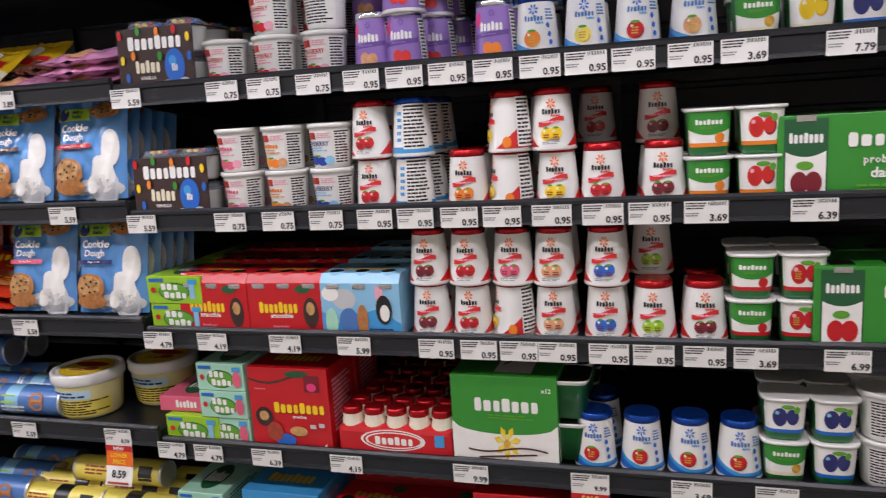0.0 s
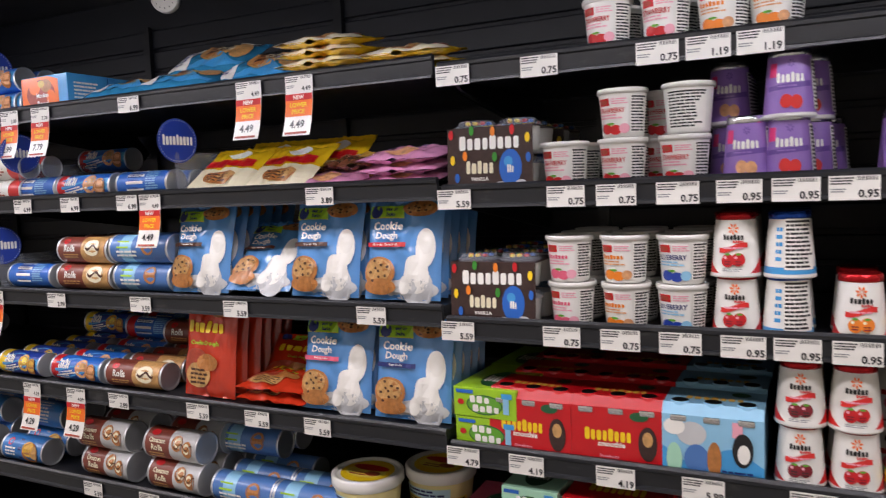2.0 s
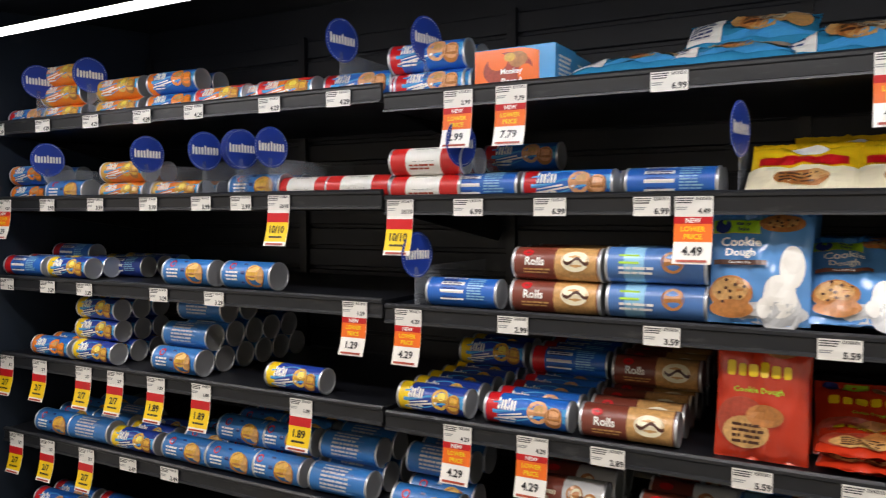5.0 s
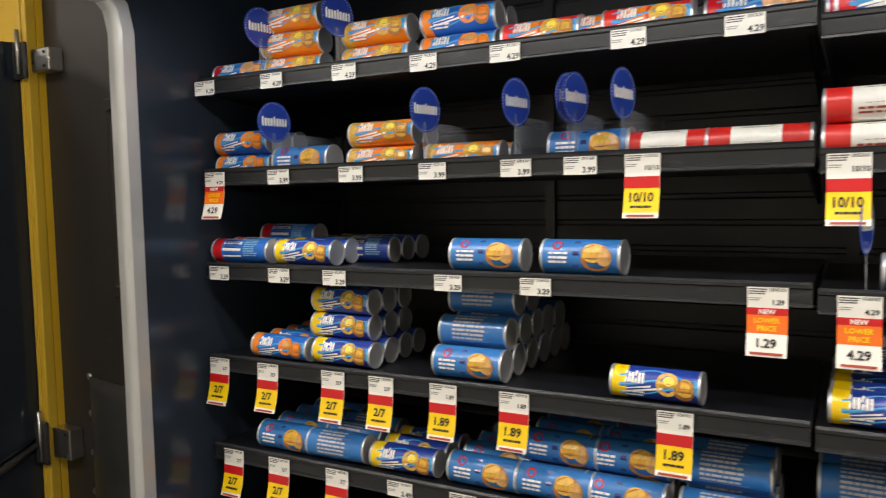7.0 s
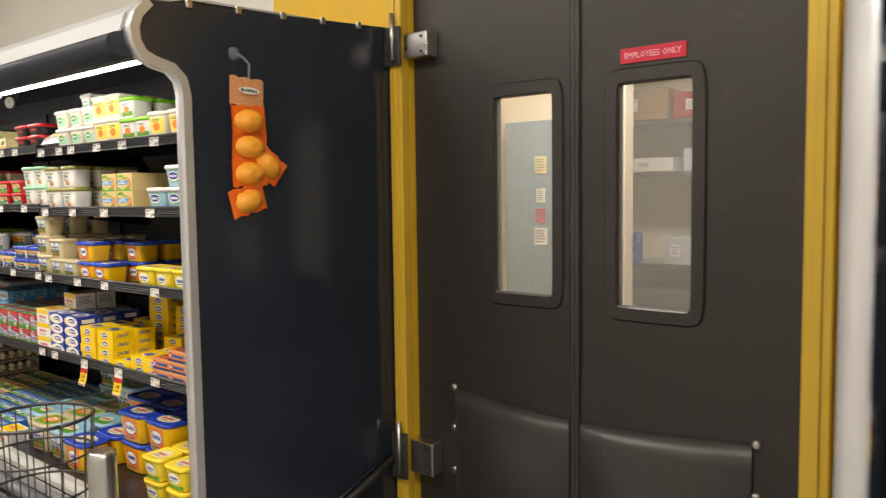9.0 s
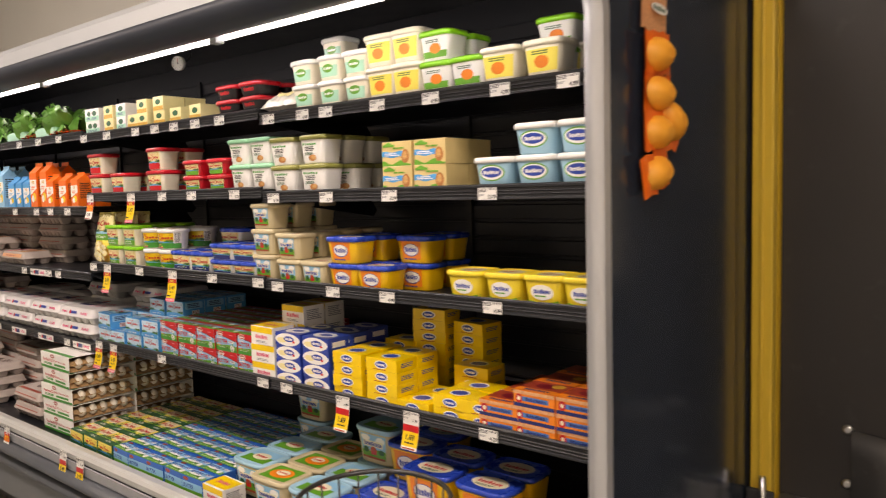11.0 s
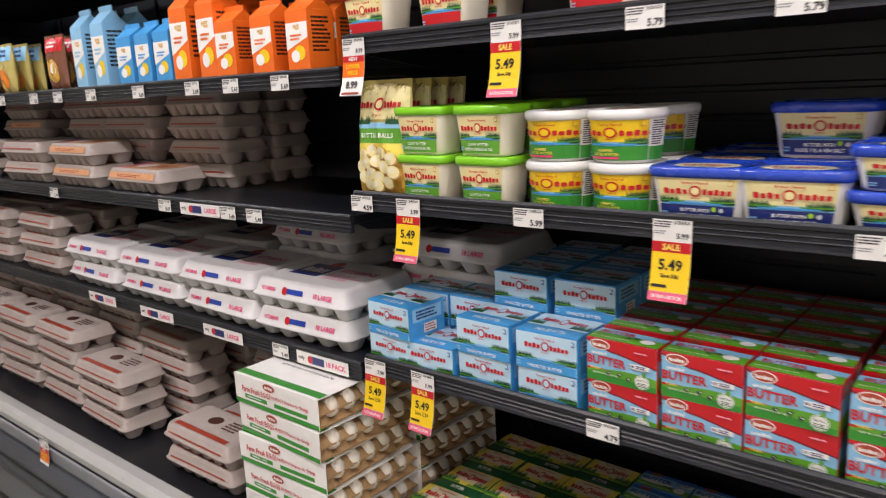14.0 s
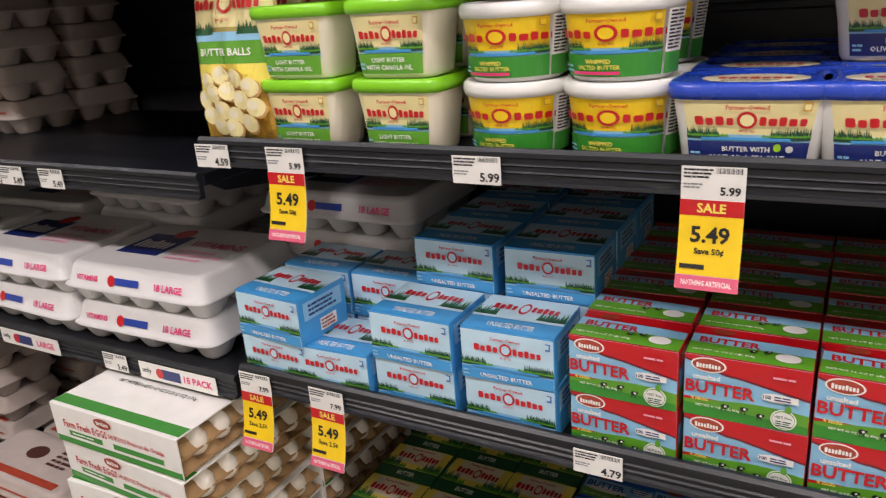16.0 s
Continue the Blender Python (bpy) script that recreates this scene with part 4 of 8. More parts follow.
kind("pouch_blue", "yogurt_box", "blue box of yogurt pouches", "yogurt box", 0.11, 0.115, carton(0.152, 0.11, 0.115, "print_azure", [("g", "yellow", -0.1, 0.75, 0.6, 0.18, 8), ("t", "paper", "pouches", -0.1, 0.58, 0.07, 0.25), ("r", "wine", 0.55, 0.9, 0.45, 0.75), ("e", "cocoa", -0.6, 0.25, 0.25, 0.16), ("e", "orange", 0.4, 0.2, 0.25, 0.12)], [("g", "yellow", 0, 0.5, 0.6, 0.3, 8)], [("l", "rose", -0.7, 0.7, 0.2, 0.85, 12)]))


def drink_pack(th):
    b = Build()
    w, d, h = 0.205, 0.085, 0.052
    b.box(-w / 2, w / 2, -0.001, d, 0, h, "print_red", 0.01)
    part("wrap", b, th, "red printed film")
    b = Build()
    draw(b, flat_surf(-w / 2, w / 2, -0.001, 0, h), w / 2, h, [("e", "paper", -0.02, 0.58, 0.56, 0.36), ("e", "red", -0.02, 0.58, 0.52, 0.32), ("e", "paper", 0.0, 0.58, 0.5, 0.28), ("e", "scarlet", 0.0, 0.58, 0.46, 0.24), ("g", "paper", 0, 0.57, 0.34, 0.28, 6), ("t", "paper", "Live & Active Probiotic Drink", 0, 0.12, 0.10, 0.8), ("r", "azure", 0.7, 0.86, 0.45, 0.85)])
    part("print", b, th, "white lettering")
    for k in range(5):
        for r in range(2):
            b = Build()
            cx, cy = (k - 2) * 0.04, 0.021 + 0.041 * r
            b.loft([oval(q, q, 2, 16, z, cx, cy) for z, q in ((0.03, 0.0185), (0.056, 0.0185), (0.064, 0.0165), (0.07, 0.0175), (0.078, 0.0175), (0.082, 0.0165))], ["plastic_cream"] * 3 + ["foil_red"] * 2, None, "foil_red")
            part("bottle", b, th, "small cream bottle with red foil")


kind("drink", "probiotic_drink_pack", "red wrapped pack of small probiotic drink bottles", "yogurt drink", 0.088, 0.083, drink_pack)
act12_f = [("b", "paper", -1, 1, 0, lambda u: 0.48 - 0.13 * (1 - u * u) ** 0.5), ("g", "paper", 0.05, 0.68, 0.62, 0.15, 7), ("t", "paper", "x12", 0.8, 0.86, 0.05, 0.15), ("l", "leaf", -0.3, 0.6, 0.52, 0.58, 2), ("f", "yellow", 0.05, 0.26, 0.26, 0.2), ("f", "lemon", 0.03, 0.26, 0.18, 0.14), ("e", "gold", 0.04, 0.25, 0.06, 0.05), ("b", "choc", -0.7, 0.8, lambda u: 0.17 + 0.03 * math.sin(4 * u), lambda u: 0.19 + 0.03 * math.sin(4 * u)), ("b", "choc", -0.5, 0.6, lambda u: 0.10 + 0.06 * u, lambda u: 0.12 + 0.06 * u)]
def act12_cups(th):
    for z in (0.01, 0.08):
        for y in (0.045, 0.125):
            b = Build()
            b.loft([oval(r, r, 5, 24, z + q, 0.096, y) for q, r in ((0, 0.030), (0.056, 0.0345), (0.060, 0.038), (0.064, 0.038))], ["plastic_green", "plastic_white", "plastic_white"], "plastic_green", "foil")
            part("cup", b, th, "green yogurt cup in the sleeve")
kind("act12", "yogurt_pack", "large green and white twelve pack of yogurt", "yogurt", 0.17, 0.152, carton(0.172, 0.165, 0.15, "print_green", act12_f, [("r", "paper", -0.2, 0.5, 0.1, 0.9), ("b", "black", -0.1, 0.4, lambda u: 0.4 + u, lambda u: 0.46 + u)], [("r", "paper", -0.9, 0.9, 0.05, 0.45)], extra=act12_cups))
def dailies(fruit, right=True):
    f = [("r", "forest", -0.92, -0.42, 0.02, 0.96), ("b", "paper", -0.90, -0.44, 0.04, lambda u: 0.52 + 1.2 * (u + 0.67) ** 2), ("g", "paper", -0.67, 0.74, 0.20, 0.12, 7), ("e", fruit, -0.74, 0.22, 0.10, 0.13), ("e", fruit, -0.58, 0.22, 0.10, 0.13), ("e", "leaf", -0.68, 0.42, 0.1, 0.05), ("r", "foil", -0.78, -0.56, 0.93, 1.0),
         ("g", "paper", 0.28, 0.70, 0.5, 0.16, 7), ("t", "paper", "probiotic", 0.22, 0.46, 0.12, 0.42), ("t", "paper", "dailies", 0.26, 0.32, 0.12, 0.36), ("l", "leaf", -0.1, 0.6, 0.1, 0.2, 2)]
    return carton(0.215, 0.11, 0.115, "print_green", f, [("r", "foil", -0.8, -0.5, 0.1, 0.4), ("r", "foil", -0.15, 0.15, 0.1, 0.4), ("r", "foil", 0.5, 0.8, 0.1, 0.4)], [("r", "forest", -0.9, 0.9, 0.05, 0.9)])
kind("daily_cherry", "yogurt_drink_box", "green box of probiotic yogurt drinks", "yogurt drink", 0.112, 0.116, dailies("wine"))
kind("daily_straw", "yogurt_drink_box", "green box of probiotic yogurt drinks", "yogurt drink", 0.112, 0.116, dailies("red"))


# ---- dough: cans, bags, tubs ----
def can(r, L, base, bands, ops):
    def make(th):
        at = pose(0, r, r, 0, 90, 0)
        b = Build()
        b.loft([oval(q * r, q * r, 2, 24, z) for z, q in ((-L / 2, 0.86), (-L / 2 + 0.001, 1.02), (-L / 2 + 0.005, 1.02), (-L / 2 + 0.006, 0.99))], "tin", "tin")
        part("can_end", b, th, "bare metal end", at)
        b = Build()
        b.loft([oval(q * r, q * r, 2, 24, z) for z, q in ((L / 2 - 0.006, 0.99), (L / 2 - 0.005, 1.02), (L / 2 - 0.001, 1.02), (L / 2, 0.94), (L / 2 - 0.003, 0.9))], "tin", None, "tin")
        part("can_end", b, th, "bare metal end", at)
        b = Build()
        zs = [(-L / 2 + 0.006, base)]
        for f0, f1, m in bands:
            zs += [(-L / 2 + L * f0, m), (-L / 2 + L * f1, base)]
        zs = sorted(zs) + [(L / 2 - 0.006, base)]
        b.loft([oval(r, r, 2, 24, z) for z, _ in zs], ["print_" + m for _, m in zs[:-1]])
        part("can_body", b, th, "printed card tube", at)
        b = Build()
        s = lambda u, v, off: (u * L / 2, r - (r + off) * math.cos(math.radians(-75 + 180 * v)), r + (r + off) * math.sin(math.radians(-75 + 180 * v)))
        draw(b, s, L / 2, r * math.pi, ops, first=0.0007)
        part("print", b, th, "printed pictures")
    return make


def roll_ops(pic, mark="paper"):
    return [("b", "azure", -0.75, 0.95, lambda u: 0.30 + 0.1 * math.sin(3 * u), lambda u: 0.70 + 0.08 * math.cos(4 * u)), ("b", "paper", -0.72, 0.2, lambda u: 0.36 + 0.14 * u, lambda u: 0.40 + 0.16 * u), ("g", mark, -0.42, 0.60, 0.22, 0.26, 6), ("b", mark, -0.62, -0.05, lambda u: 0.42 + 0.12 * u, lambda u: 0.46 + 0.16 * u), ("e", pic, 0.30, 0.50, 0.24, 0.24), ("e", "lemon" if pic == "gold" else "tan", 0.33, 0.56, 0.12, 0.09), ("e", "cookie", 0.66, 0.40, 0.20, 0.20), ("e", pic, 0.68, 0.46, 0.18, 0.17), ("l", mark, -0.6, -0.1, 0.2, 0.34, 2)]


def lying(key, label, r, L, base, bands, ops):
    kind(key, "dough_can", label, "dough can", 2 * r, 2 * r, can(r, L, base, bands, ops))


back_panel = [("r", "paper", -0.55, 0.1, 0.28, 0.85), ("c", "navy", -0.5, -0.1, 0.32, 0.55, 24), ("l", "navy", -0.5, 0.05, 0.58, 0.83, 5), ("l", "sky", 0.2, 0.7, 0.3, 0.8, 9)]
lying("can_yellow", "blue dough can with a yellow end band", 0.0275, 0.155, "royal", [(0.04, 0.2, "yellow")], roll_ops("gold"))
lying("can_yellow_back", "blue dough can turned to its back panel", 0.0275, 0.155, "royal", [(0.04, 0.2, "yellow")], back_panel)
lying("can_red", "blue dough can with a red end band", 0.0275, 0.165, "blue", [(0.04, 0.18, "red")], roll_ops("peach"))
lying("can_red_back", "blue dough can turned to its back panel", 0.0275, 0.165, "blue", [(0.04, 0.2, "red")], back_panel)
lying("can_white", "white and blue dough can on its side", 0.0275, 0.15, "blue", [(0.04, 0.26, "ash")], back_panel)
lying("can_orange", "orange and blue dough can with biscuit print", 0.0265, 0.16, "blue", [(0.04, 0.16, "orange")], roll_ops("orange"))
lying("can_gold", "golden orange dough can with roll print", 0.0265, 0.16, "orange", [(0.04, 0.16, "gold")], roll_ops("gold"))
lying("can_sky", "mid blue store dough can with biscuit print", 0.031, 0.15, "denim", [(0.04, 0.10, "azure")], [("e", "red", -0.55, 0.66, 0.12, 0.1), ("l", "paper", -0.75, -0.2, 0.3, 0.54, 3), ("r", "navy", -0.15, 0.0, 0.25, 0.75), ("e", "cookie", 0.42, 0.42, 0.36, 0.26), ("e", "gold", 0.34, 0.52, 0.26, 0.18), ("e", "tan", 0.62, 0.44, 0.18, 0.16)])
lying("can_sky_back", "mid blue store dough can turned to its back", 0.031, 0.15, "denim", [(0.04, 0.10, "azure")], [("r", "steelblue", -0.6, 0.5, 0.25, 0.9), ("l", "ash", -0.55, 0.4, 0.28, 0.86, 7)])
lying("can_redwhite", "red and white dough can on its side", 0.0265, 0.16, "scarlet", [(0.25, 0.72, "paper")], [("c", "black", -0.3, 0.3, 0.4, 0.75, 16), ("l", "brick", -0.4, 0.35, 0.2, 0.36, 2)])
lying("can_scarlet", "red dough can with roll print", 0.0265, 0.15, "scarlet", [(0.3, 0.5, "orange")], roll_ops("gold"))
lying("can_brown", "brown cinnamon roll can with a swirl print", 0.029, 0.165, "rust", [(0.5, 0.95, "tan")], [("e", "red", -0.62, 0.66, 0.12, 0.08), ("t", "paper", "Rolls", -0.45, 0.48, 0.16, 0.22), ("e", "cream", 0.45, 0.5, 0.3, 0.2), ("b", "choc", 0.2, 0.75, lambda u: 0.47 + 0.05 * math.sin(16 * u), lambda u: 0.53 + 0.05 * math.sin(16 * u)), ("l", "tan", -0.7, -0.1, 0.24, 0.36, 2)])
lying("can_jumbo", "brown jumbo cinnamon roll can with icing print", 0.0335, 0.150, "rust", [(0.5, 0.96, "ash")], [("e", "red", -0.6, 0.72, 0.16, 0.07), ("t", "cream", "Cinnamon", -0.45, 0.56, 0.10, 0.3), ("t", "cream", "Rolls", -0.45, 0.42, 0.12, 0.25), ("e", "cookie", 0.3, 0.55, 0.2, 0.16), ("e", "cream", 0.34, 0.56, 0.13, 0.1), ("e", "cookie", 0.68, 0.45, 0.18, 0.16), ("e", "cream", 0.66, 0.47, 0.11, 0.1), ("b", "choc", 0.15, 0.85, lambda u: 0.48 + 0.05 * math.sin(17 * u), lambda u: 0.505 + 0.05 * math.sin(17 * u)), ("l", "tan", -0.75, -0.15, 0.22, 0.34, 2)])
lying("roll_blue", "blue film-wrapped cookie dough roll", 0.03, 0.165, "steelblue", [(0.2, 0.4, "sky")], [("r", "lime", -0.7, -0.3, 0.45, 0.62), ("e", "cookie", 0.35, 0.5, 0.22, 0.2), ("l", "paper", -0.7, 0.1, 0.25, 0.42, 2)])
lying("roll_yellow", "yellow film-wrapped pastry roll", 0.026, 0.21, "lemon", [(0.45, 0.62, "black")], [("l", "brick", -0.7, -0.15, 0.4, 0.65, 3), ("r", "black", 0.5, 0.8, 0.35, 0.7)])


def bag(w, h, t, body, ops, crimp=0.012):
    """An upright film bag with crimped ends, full in the middle."""
    def prof(u, v):
        e = max(0.0, 1 - abs(u) ** 4) ** 0.7 * max(0.0, math.sin(math.pi * min(1, max(0, (v * h - crimp * 0.3) / (h - crimp * 1.3))))) ** 0.45
        wr = 0.0024 * math.sin(8 * u + 13 * v + w * 90) + 0.0013 * math.sin(17 * u - 12 * v + 1) + 0.0009 * math.sin(30 * v + 5 * u)
        return t / 2 * e + wr * (1.15 - abs(u)) + 0.0012 * math.sin(31 * u - 5 * v) * (v > 0.88)

    def make(th):
        n, m = 22, 26
        for sgn, nm in ((-1, "front_film"), (1, "back_film")):
            b = Build()
            b.grid([[((-1 + 2 * i / n) * w / 2 * (0.985 + 0.015 * math.cos(6.28 * j / m)), t / 2 + sgn * prof(-1 + 2 * i / n, j / m) + (0.0002 * sgn), h * j / m) for i in range(n + 1)] for j in range(m + 1)], body)
            part(nm, b, th)
        b = Build()
        draw(b, lambda u, v, off: (u * w / 2, t / 2 - prof(u, v) - off - 0.0004, v * h), w / 2, h, ops, first=0.0008, step=0.0003, dv=0.07)
        part("print", b, th, "printed front")
    return make


def blob(u, v):
    """A plain pale figure shape with a tall cap."""
    return [("e", "ash", u + 0.02, v - 0.22, 0.40, 0.20), ("e", "paper", u, v - 0.12, 0.33, 0.16), ("e", "paper", u, v - 0.04, 0.30, 0.13), ("e", "paper", u + 0.22, v + 0.16, 0.24, 0.19), ("e", "white", u + 0.24, v + 0.22, 0.19, 0.12), ("e", "white", u - 0.30, v - 0.2, 0.13, 0.09)]


def cookie_ops(sub, dark="brown"):
    o = [("r", "denim", -0.99, 0.99, 0.955, 1.0), ("e", "ash", 0.25, 0.10, 0.72, 0.10)] + blob(0.42, 0.34) + [("r", "yellow", -0.94, 0.0, 0.795, 0.80), ("r", "lime", -0.94, 0.0, 0.80, 0.92), ("e", "navy", -0.74, 0.86, 0.17, 0.065), ("e", "cookie", 0.42, 0.89, 0.44, 0.085), ("e", "tan", 0.40, 0.90, 0.34, 0.05)]
    o += [("t", "navy", "eat or", -0.32, 0.885, 0.032, 0.22), ("t", "navy", "bake", -0.32, 0.835, 0.036, 0.22), ("t", "paper", "Cookie", -0.36, 0.715, 0.085, 0.52), ("t", "paper", "Dough", -0.36, 0.61, 0.09, 0.52),
          ("r", dark, -0.9, 0.16, 0.505, 0.55), ("t", "paper", sub, -0.37, 0.527, 0.027, 0.48), ("e", "cookie", -0.52, 0.26, 0.44, 0.15), ("e", "tan", -0.54, 0.28, 0.36, 0.11), ("e", "cookie", -0.5, 0.12, 0.44, 0.08)]
    for k in range(9):
        a = 2.4 * k
        o.append(("e", "choc", -0.53 + 0.11 * math.sqrt(k) * math.cos(a), 0.27 + 0.04 * math.sqrt(k) * math.sin(a), 0.04, 0.014))
        o.append(("e", "choc", 0.41 + 0.11 * math.sqrt(k) * math.cos(a), 0.89 + 0.022 * math.sqrt(k) * math.sin(a), 0.035, 0.011))
    return o + [("t", "sky", "24", 0.82, 0.965, 0.035, 0.2)]


material("film_blue", "5693d2", 0.24, vary=0.14, scale=14, bump=0.8, bump_scale=34, coat=0.6)
material("film_red", "c03418", 0.24, vary=0.14, scale=14, bump=0.8, bump_scale=34, coat=0.6)
material("film_yellow", "f0c51c", 0.24, vary=0.14, scale=14, bump=0.8, bump_scale=34, coat=0.6)
material("film_pink", "e39bc4", 0.24, vary=0.14, scale=14, bump=0.8, bump_scale=34, coat=0.6)
material("film_teal", "2c86b4", 0.24, vary=0.14, scale=14, bump=0.8, bump_scale=34, coat=0.6)
material("film_white", "dcd8cc", 0.26, vary=0.1, scale=14, bump=0.8, bump_scale=34, coat=0.6)
material("film_brown", "7a4a34", 0.24, vary=0.14, scale=14, bump=0.8, bump_scale=34, coat=0.6)
material("film_cream", "bfae62", 0.24, vary=0.14, scale=14, bump=0.8, bump_scale=34, coat=0.6)
for key, sub, dark in (("choc", "Chocolate Chip", "choc"), ("chunk", "Chocolate Chunk & Chip", "red"), ("sugar", "Sugar Cookie", "navy"), ("cake", "Birthday Cake", "pink")):
    kind("bag_" + key, "cookie_dough_bag", "light blue film bag of cookie dough standing upright", "cookie dough", 0.032, 0.177, bag(0.148, 0.177, 0.03, "film_blue", cookie_ops(sub, dark)))
    kind("flat_" + key, "cookie_dough_bag", "light blue film bag of cookie dough lying down", "cookie dough", 0.15, 0.03, bag(0.148, 0.17, 0.028, "film_blue", cookie_ops(sub, dark)))
red_ops = [("e", "brick", -0.4, 0.30, 0.55, 0.20), ("e", "navy", -0.7, 0.93, 0.16, 0.06), ("r", "lime", -0.5, -0.05, 0.88, 0.97), ("e", "cookie", 0.4, 0.90, 0.4, 0.08), ("g", "yellow", -0.05, 0.72, 0.72, 0.12, 6), ("t", "lime", "Cookie Dough", -0.05, 0.55, 0.06, 0.7), ("e", "tan", -0.3, 0.22, 0.5, 0.13), ("e", "cookie", 0.1, 0.36, 0.4, 0.09), ("l", "choc", -0.6, 0.1, 0.12, 0.3, 4)]
kind("bag_red", "cookie_dough_bag", "orange-red film bag of cookie dough standing upright", "cookie dough", 0.032, 0.195, bag(0.135, 0.195, 0.03, "film_red", red_ops))
kind("flat_red", "cookie_dough_bag", "orange-red film bag of cookie dough lying flat", "cookie dough", 0.13, 0.022, bag(0.165, 0.13, 0.022, "film_red", red_ops))
kind("flat_yellow", "pastry_bag", "yellow film bag of cookie dough lying flat", "cookie dough", 0.13, 0.02, bag(0.155, 0.14, 0.022, "film_yellow", [("r", "cream", -1, 1, 0.0, 0.42), ("r", "red", -0.8, 0.8, 0.46, 0.62), ("e", "paper", 0.1, 0.75, 0.35, 0.1), ("e", "cookie", 0.0, 0.22, 0.5, 0.13), ("e", "tan", 0.2, 0.26, 0.3, 0.08), ("l", "choc", -0.4, 0.4, 0.14, 0.3, 3)]))
kind("flat_pink", "pastry_bag", "pink film bag of cookie dough lying flat", "cookie dough", 0.12, 0.02, bag(0.165, 0.13, 0.022, "film_pink", [("l", "purple", -0.6, 0.6, 0.5, 0.8, 3), ("e", "peach", 0, 0.25, 0.4, 0.15)]))
kind("flat_brown", "pastry_bag", "brown and gold film pack lying flat", "cookie dough", 0.12, 0.03, bag(0.15, 0.13, 0.03, "film_brown", [("e", "gold", 0.3, 0.5, 0.5, 0.3), ("l", "cream", -0.7, 0, 0.3, 0.7, 3)]))
kind("flat_teal", "pastry_bag", "teal blue film pack of pastries lying flat", "pastry", 0.12, 0.04, bag(0.21, 0.13, 0.045, "film_teal", [("r", "paper", -0.92, -0.4, 0.1, 0.9), ("l", "navy", -0.88, -0.45, 0.2, 0.85, 7), ("b", "azure", -0.38, 0.95, lambda u: 0.1, lambda u: 0.3 + 0.12 * math.sin(6 * u)), ("e", "tan", 0.12, 0.55, 0.42, 0.3), ("e", "cookie", 0.0, 0.5, 0.2, 0.18), ("e", "cream", 0.3, 0.6, 0.2, 0.15), ("e", "tan", 0.7, 0.5, 0.2, 0.25), ("l", "choc", -0.1, 0.5, 0.4, 0.7, 4), ("l", "paper", 0.5, 0.92, 0.7, 0.9, 2)]))
kind("bread_box", "bread_box", "blue and orange box of pull-apart bread dough", "dough box", 0.10, 0.078, carton(0.155, 0.10, 0.078, "print_azure", [("b", "tangerine", -0.99, 0.62, lambda u: 0.04 + 0.1 * (u + 0.2) ** 2, lambda u: 0.98 - 0.3 * max(0, u) ** 2), ("e", "brick", -0.15, 0.5, 0.62, 0.4), ("e", "tangerine", -0.4, 0.7, 0.25, 0.2), ("e", "cookie", 0.1, 0.72, 0.24, 0.18), ("e", "gold", -0.1, 0.78, 0.14, 0.1), ("e", "tangerine", 0.3, 0.4, 0.2, 0.2), ("t", "paper", "Monkey", -0.05, 0.45, 0.16, 0.4), ("t", "paper", "Bread", -0.05, 0.24, 0.16, 0.36), ("l", "paper", 0.5, 0.9, 0.1, 0.25, 2)], [("e", "brick", 0, 0.5, 0.5, 0.3)], [("l", "paper", -0.7, 0.7, 0.2, 0.8, 6)]))


def round_tub(th):
    cy = 0.069
    b = Build()
    b.loft([oval(r, r, 2, 36, z, 0, cy) for z, r in ((0, 0.054), (0.004, 0.0565), (0.045, 0.061), (0.081, 0.0655))], "print_butter", "plastic_white")
    part("tub", b, th, "pale yellow printed tub")
    b = Build()
    b.loft([oval(r, r, 2, 36, z, 0, cy) for z, r in ((0.070, 0.0667), (0.073, 0.069), (0.089, 0.069), (0.092, 0.067), (0.092, 0.061), (0.0885, 0.059))], "plastic_white", None, "plastic_white")
    draw(b, lambda u, v, off: (u * 0.053, cy - 0.053 + 0.106 * v, 0.089 + off), 0.053, 0.106, [("e", "yellow", 0, 0.5, 0.98, 0.49), ("e", "lemon", 0, 0.45, 0.8, 0.25), ("e", "red", 0.0, 0.64, 0.74, 0.13), ("e", "brick", 0.35, 0.4, 0.3, 0.1), ("l", "brick", -0.5, 0.2, 0.25, 0.42, 2)])
    part("lid", b, th, "white rimmed lid")
    b = Build()
    draw(b, lambda u, v, off: ((0.0583 + 0.0065 * v + off) * math.sin(u * 1.5), cy - (0.0583 + 0.0065 * v + off) * math.cos(u * 1.5), 0.006 + 0.06 * v), 0.09, 0.06, [("r", "lemon", -0.9, 0.9, 0.02, 0.6), ("r", "ice", -0.7, 0.5, 0.62, 0.92), ("l", "black", -0.85, 0.85, 0.06, 0.58, 6), ("l", "navy", -0.6, 0.4, 0.66, 0.9, 2)])
    part("label", b, th, "printed label")


kind("tub_round", "cookie_dough_tub", "round white and yellow tub of cookie dough", "cookie dough", 0.14, 0.093, round_tub)


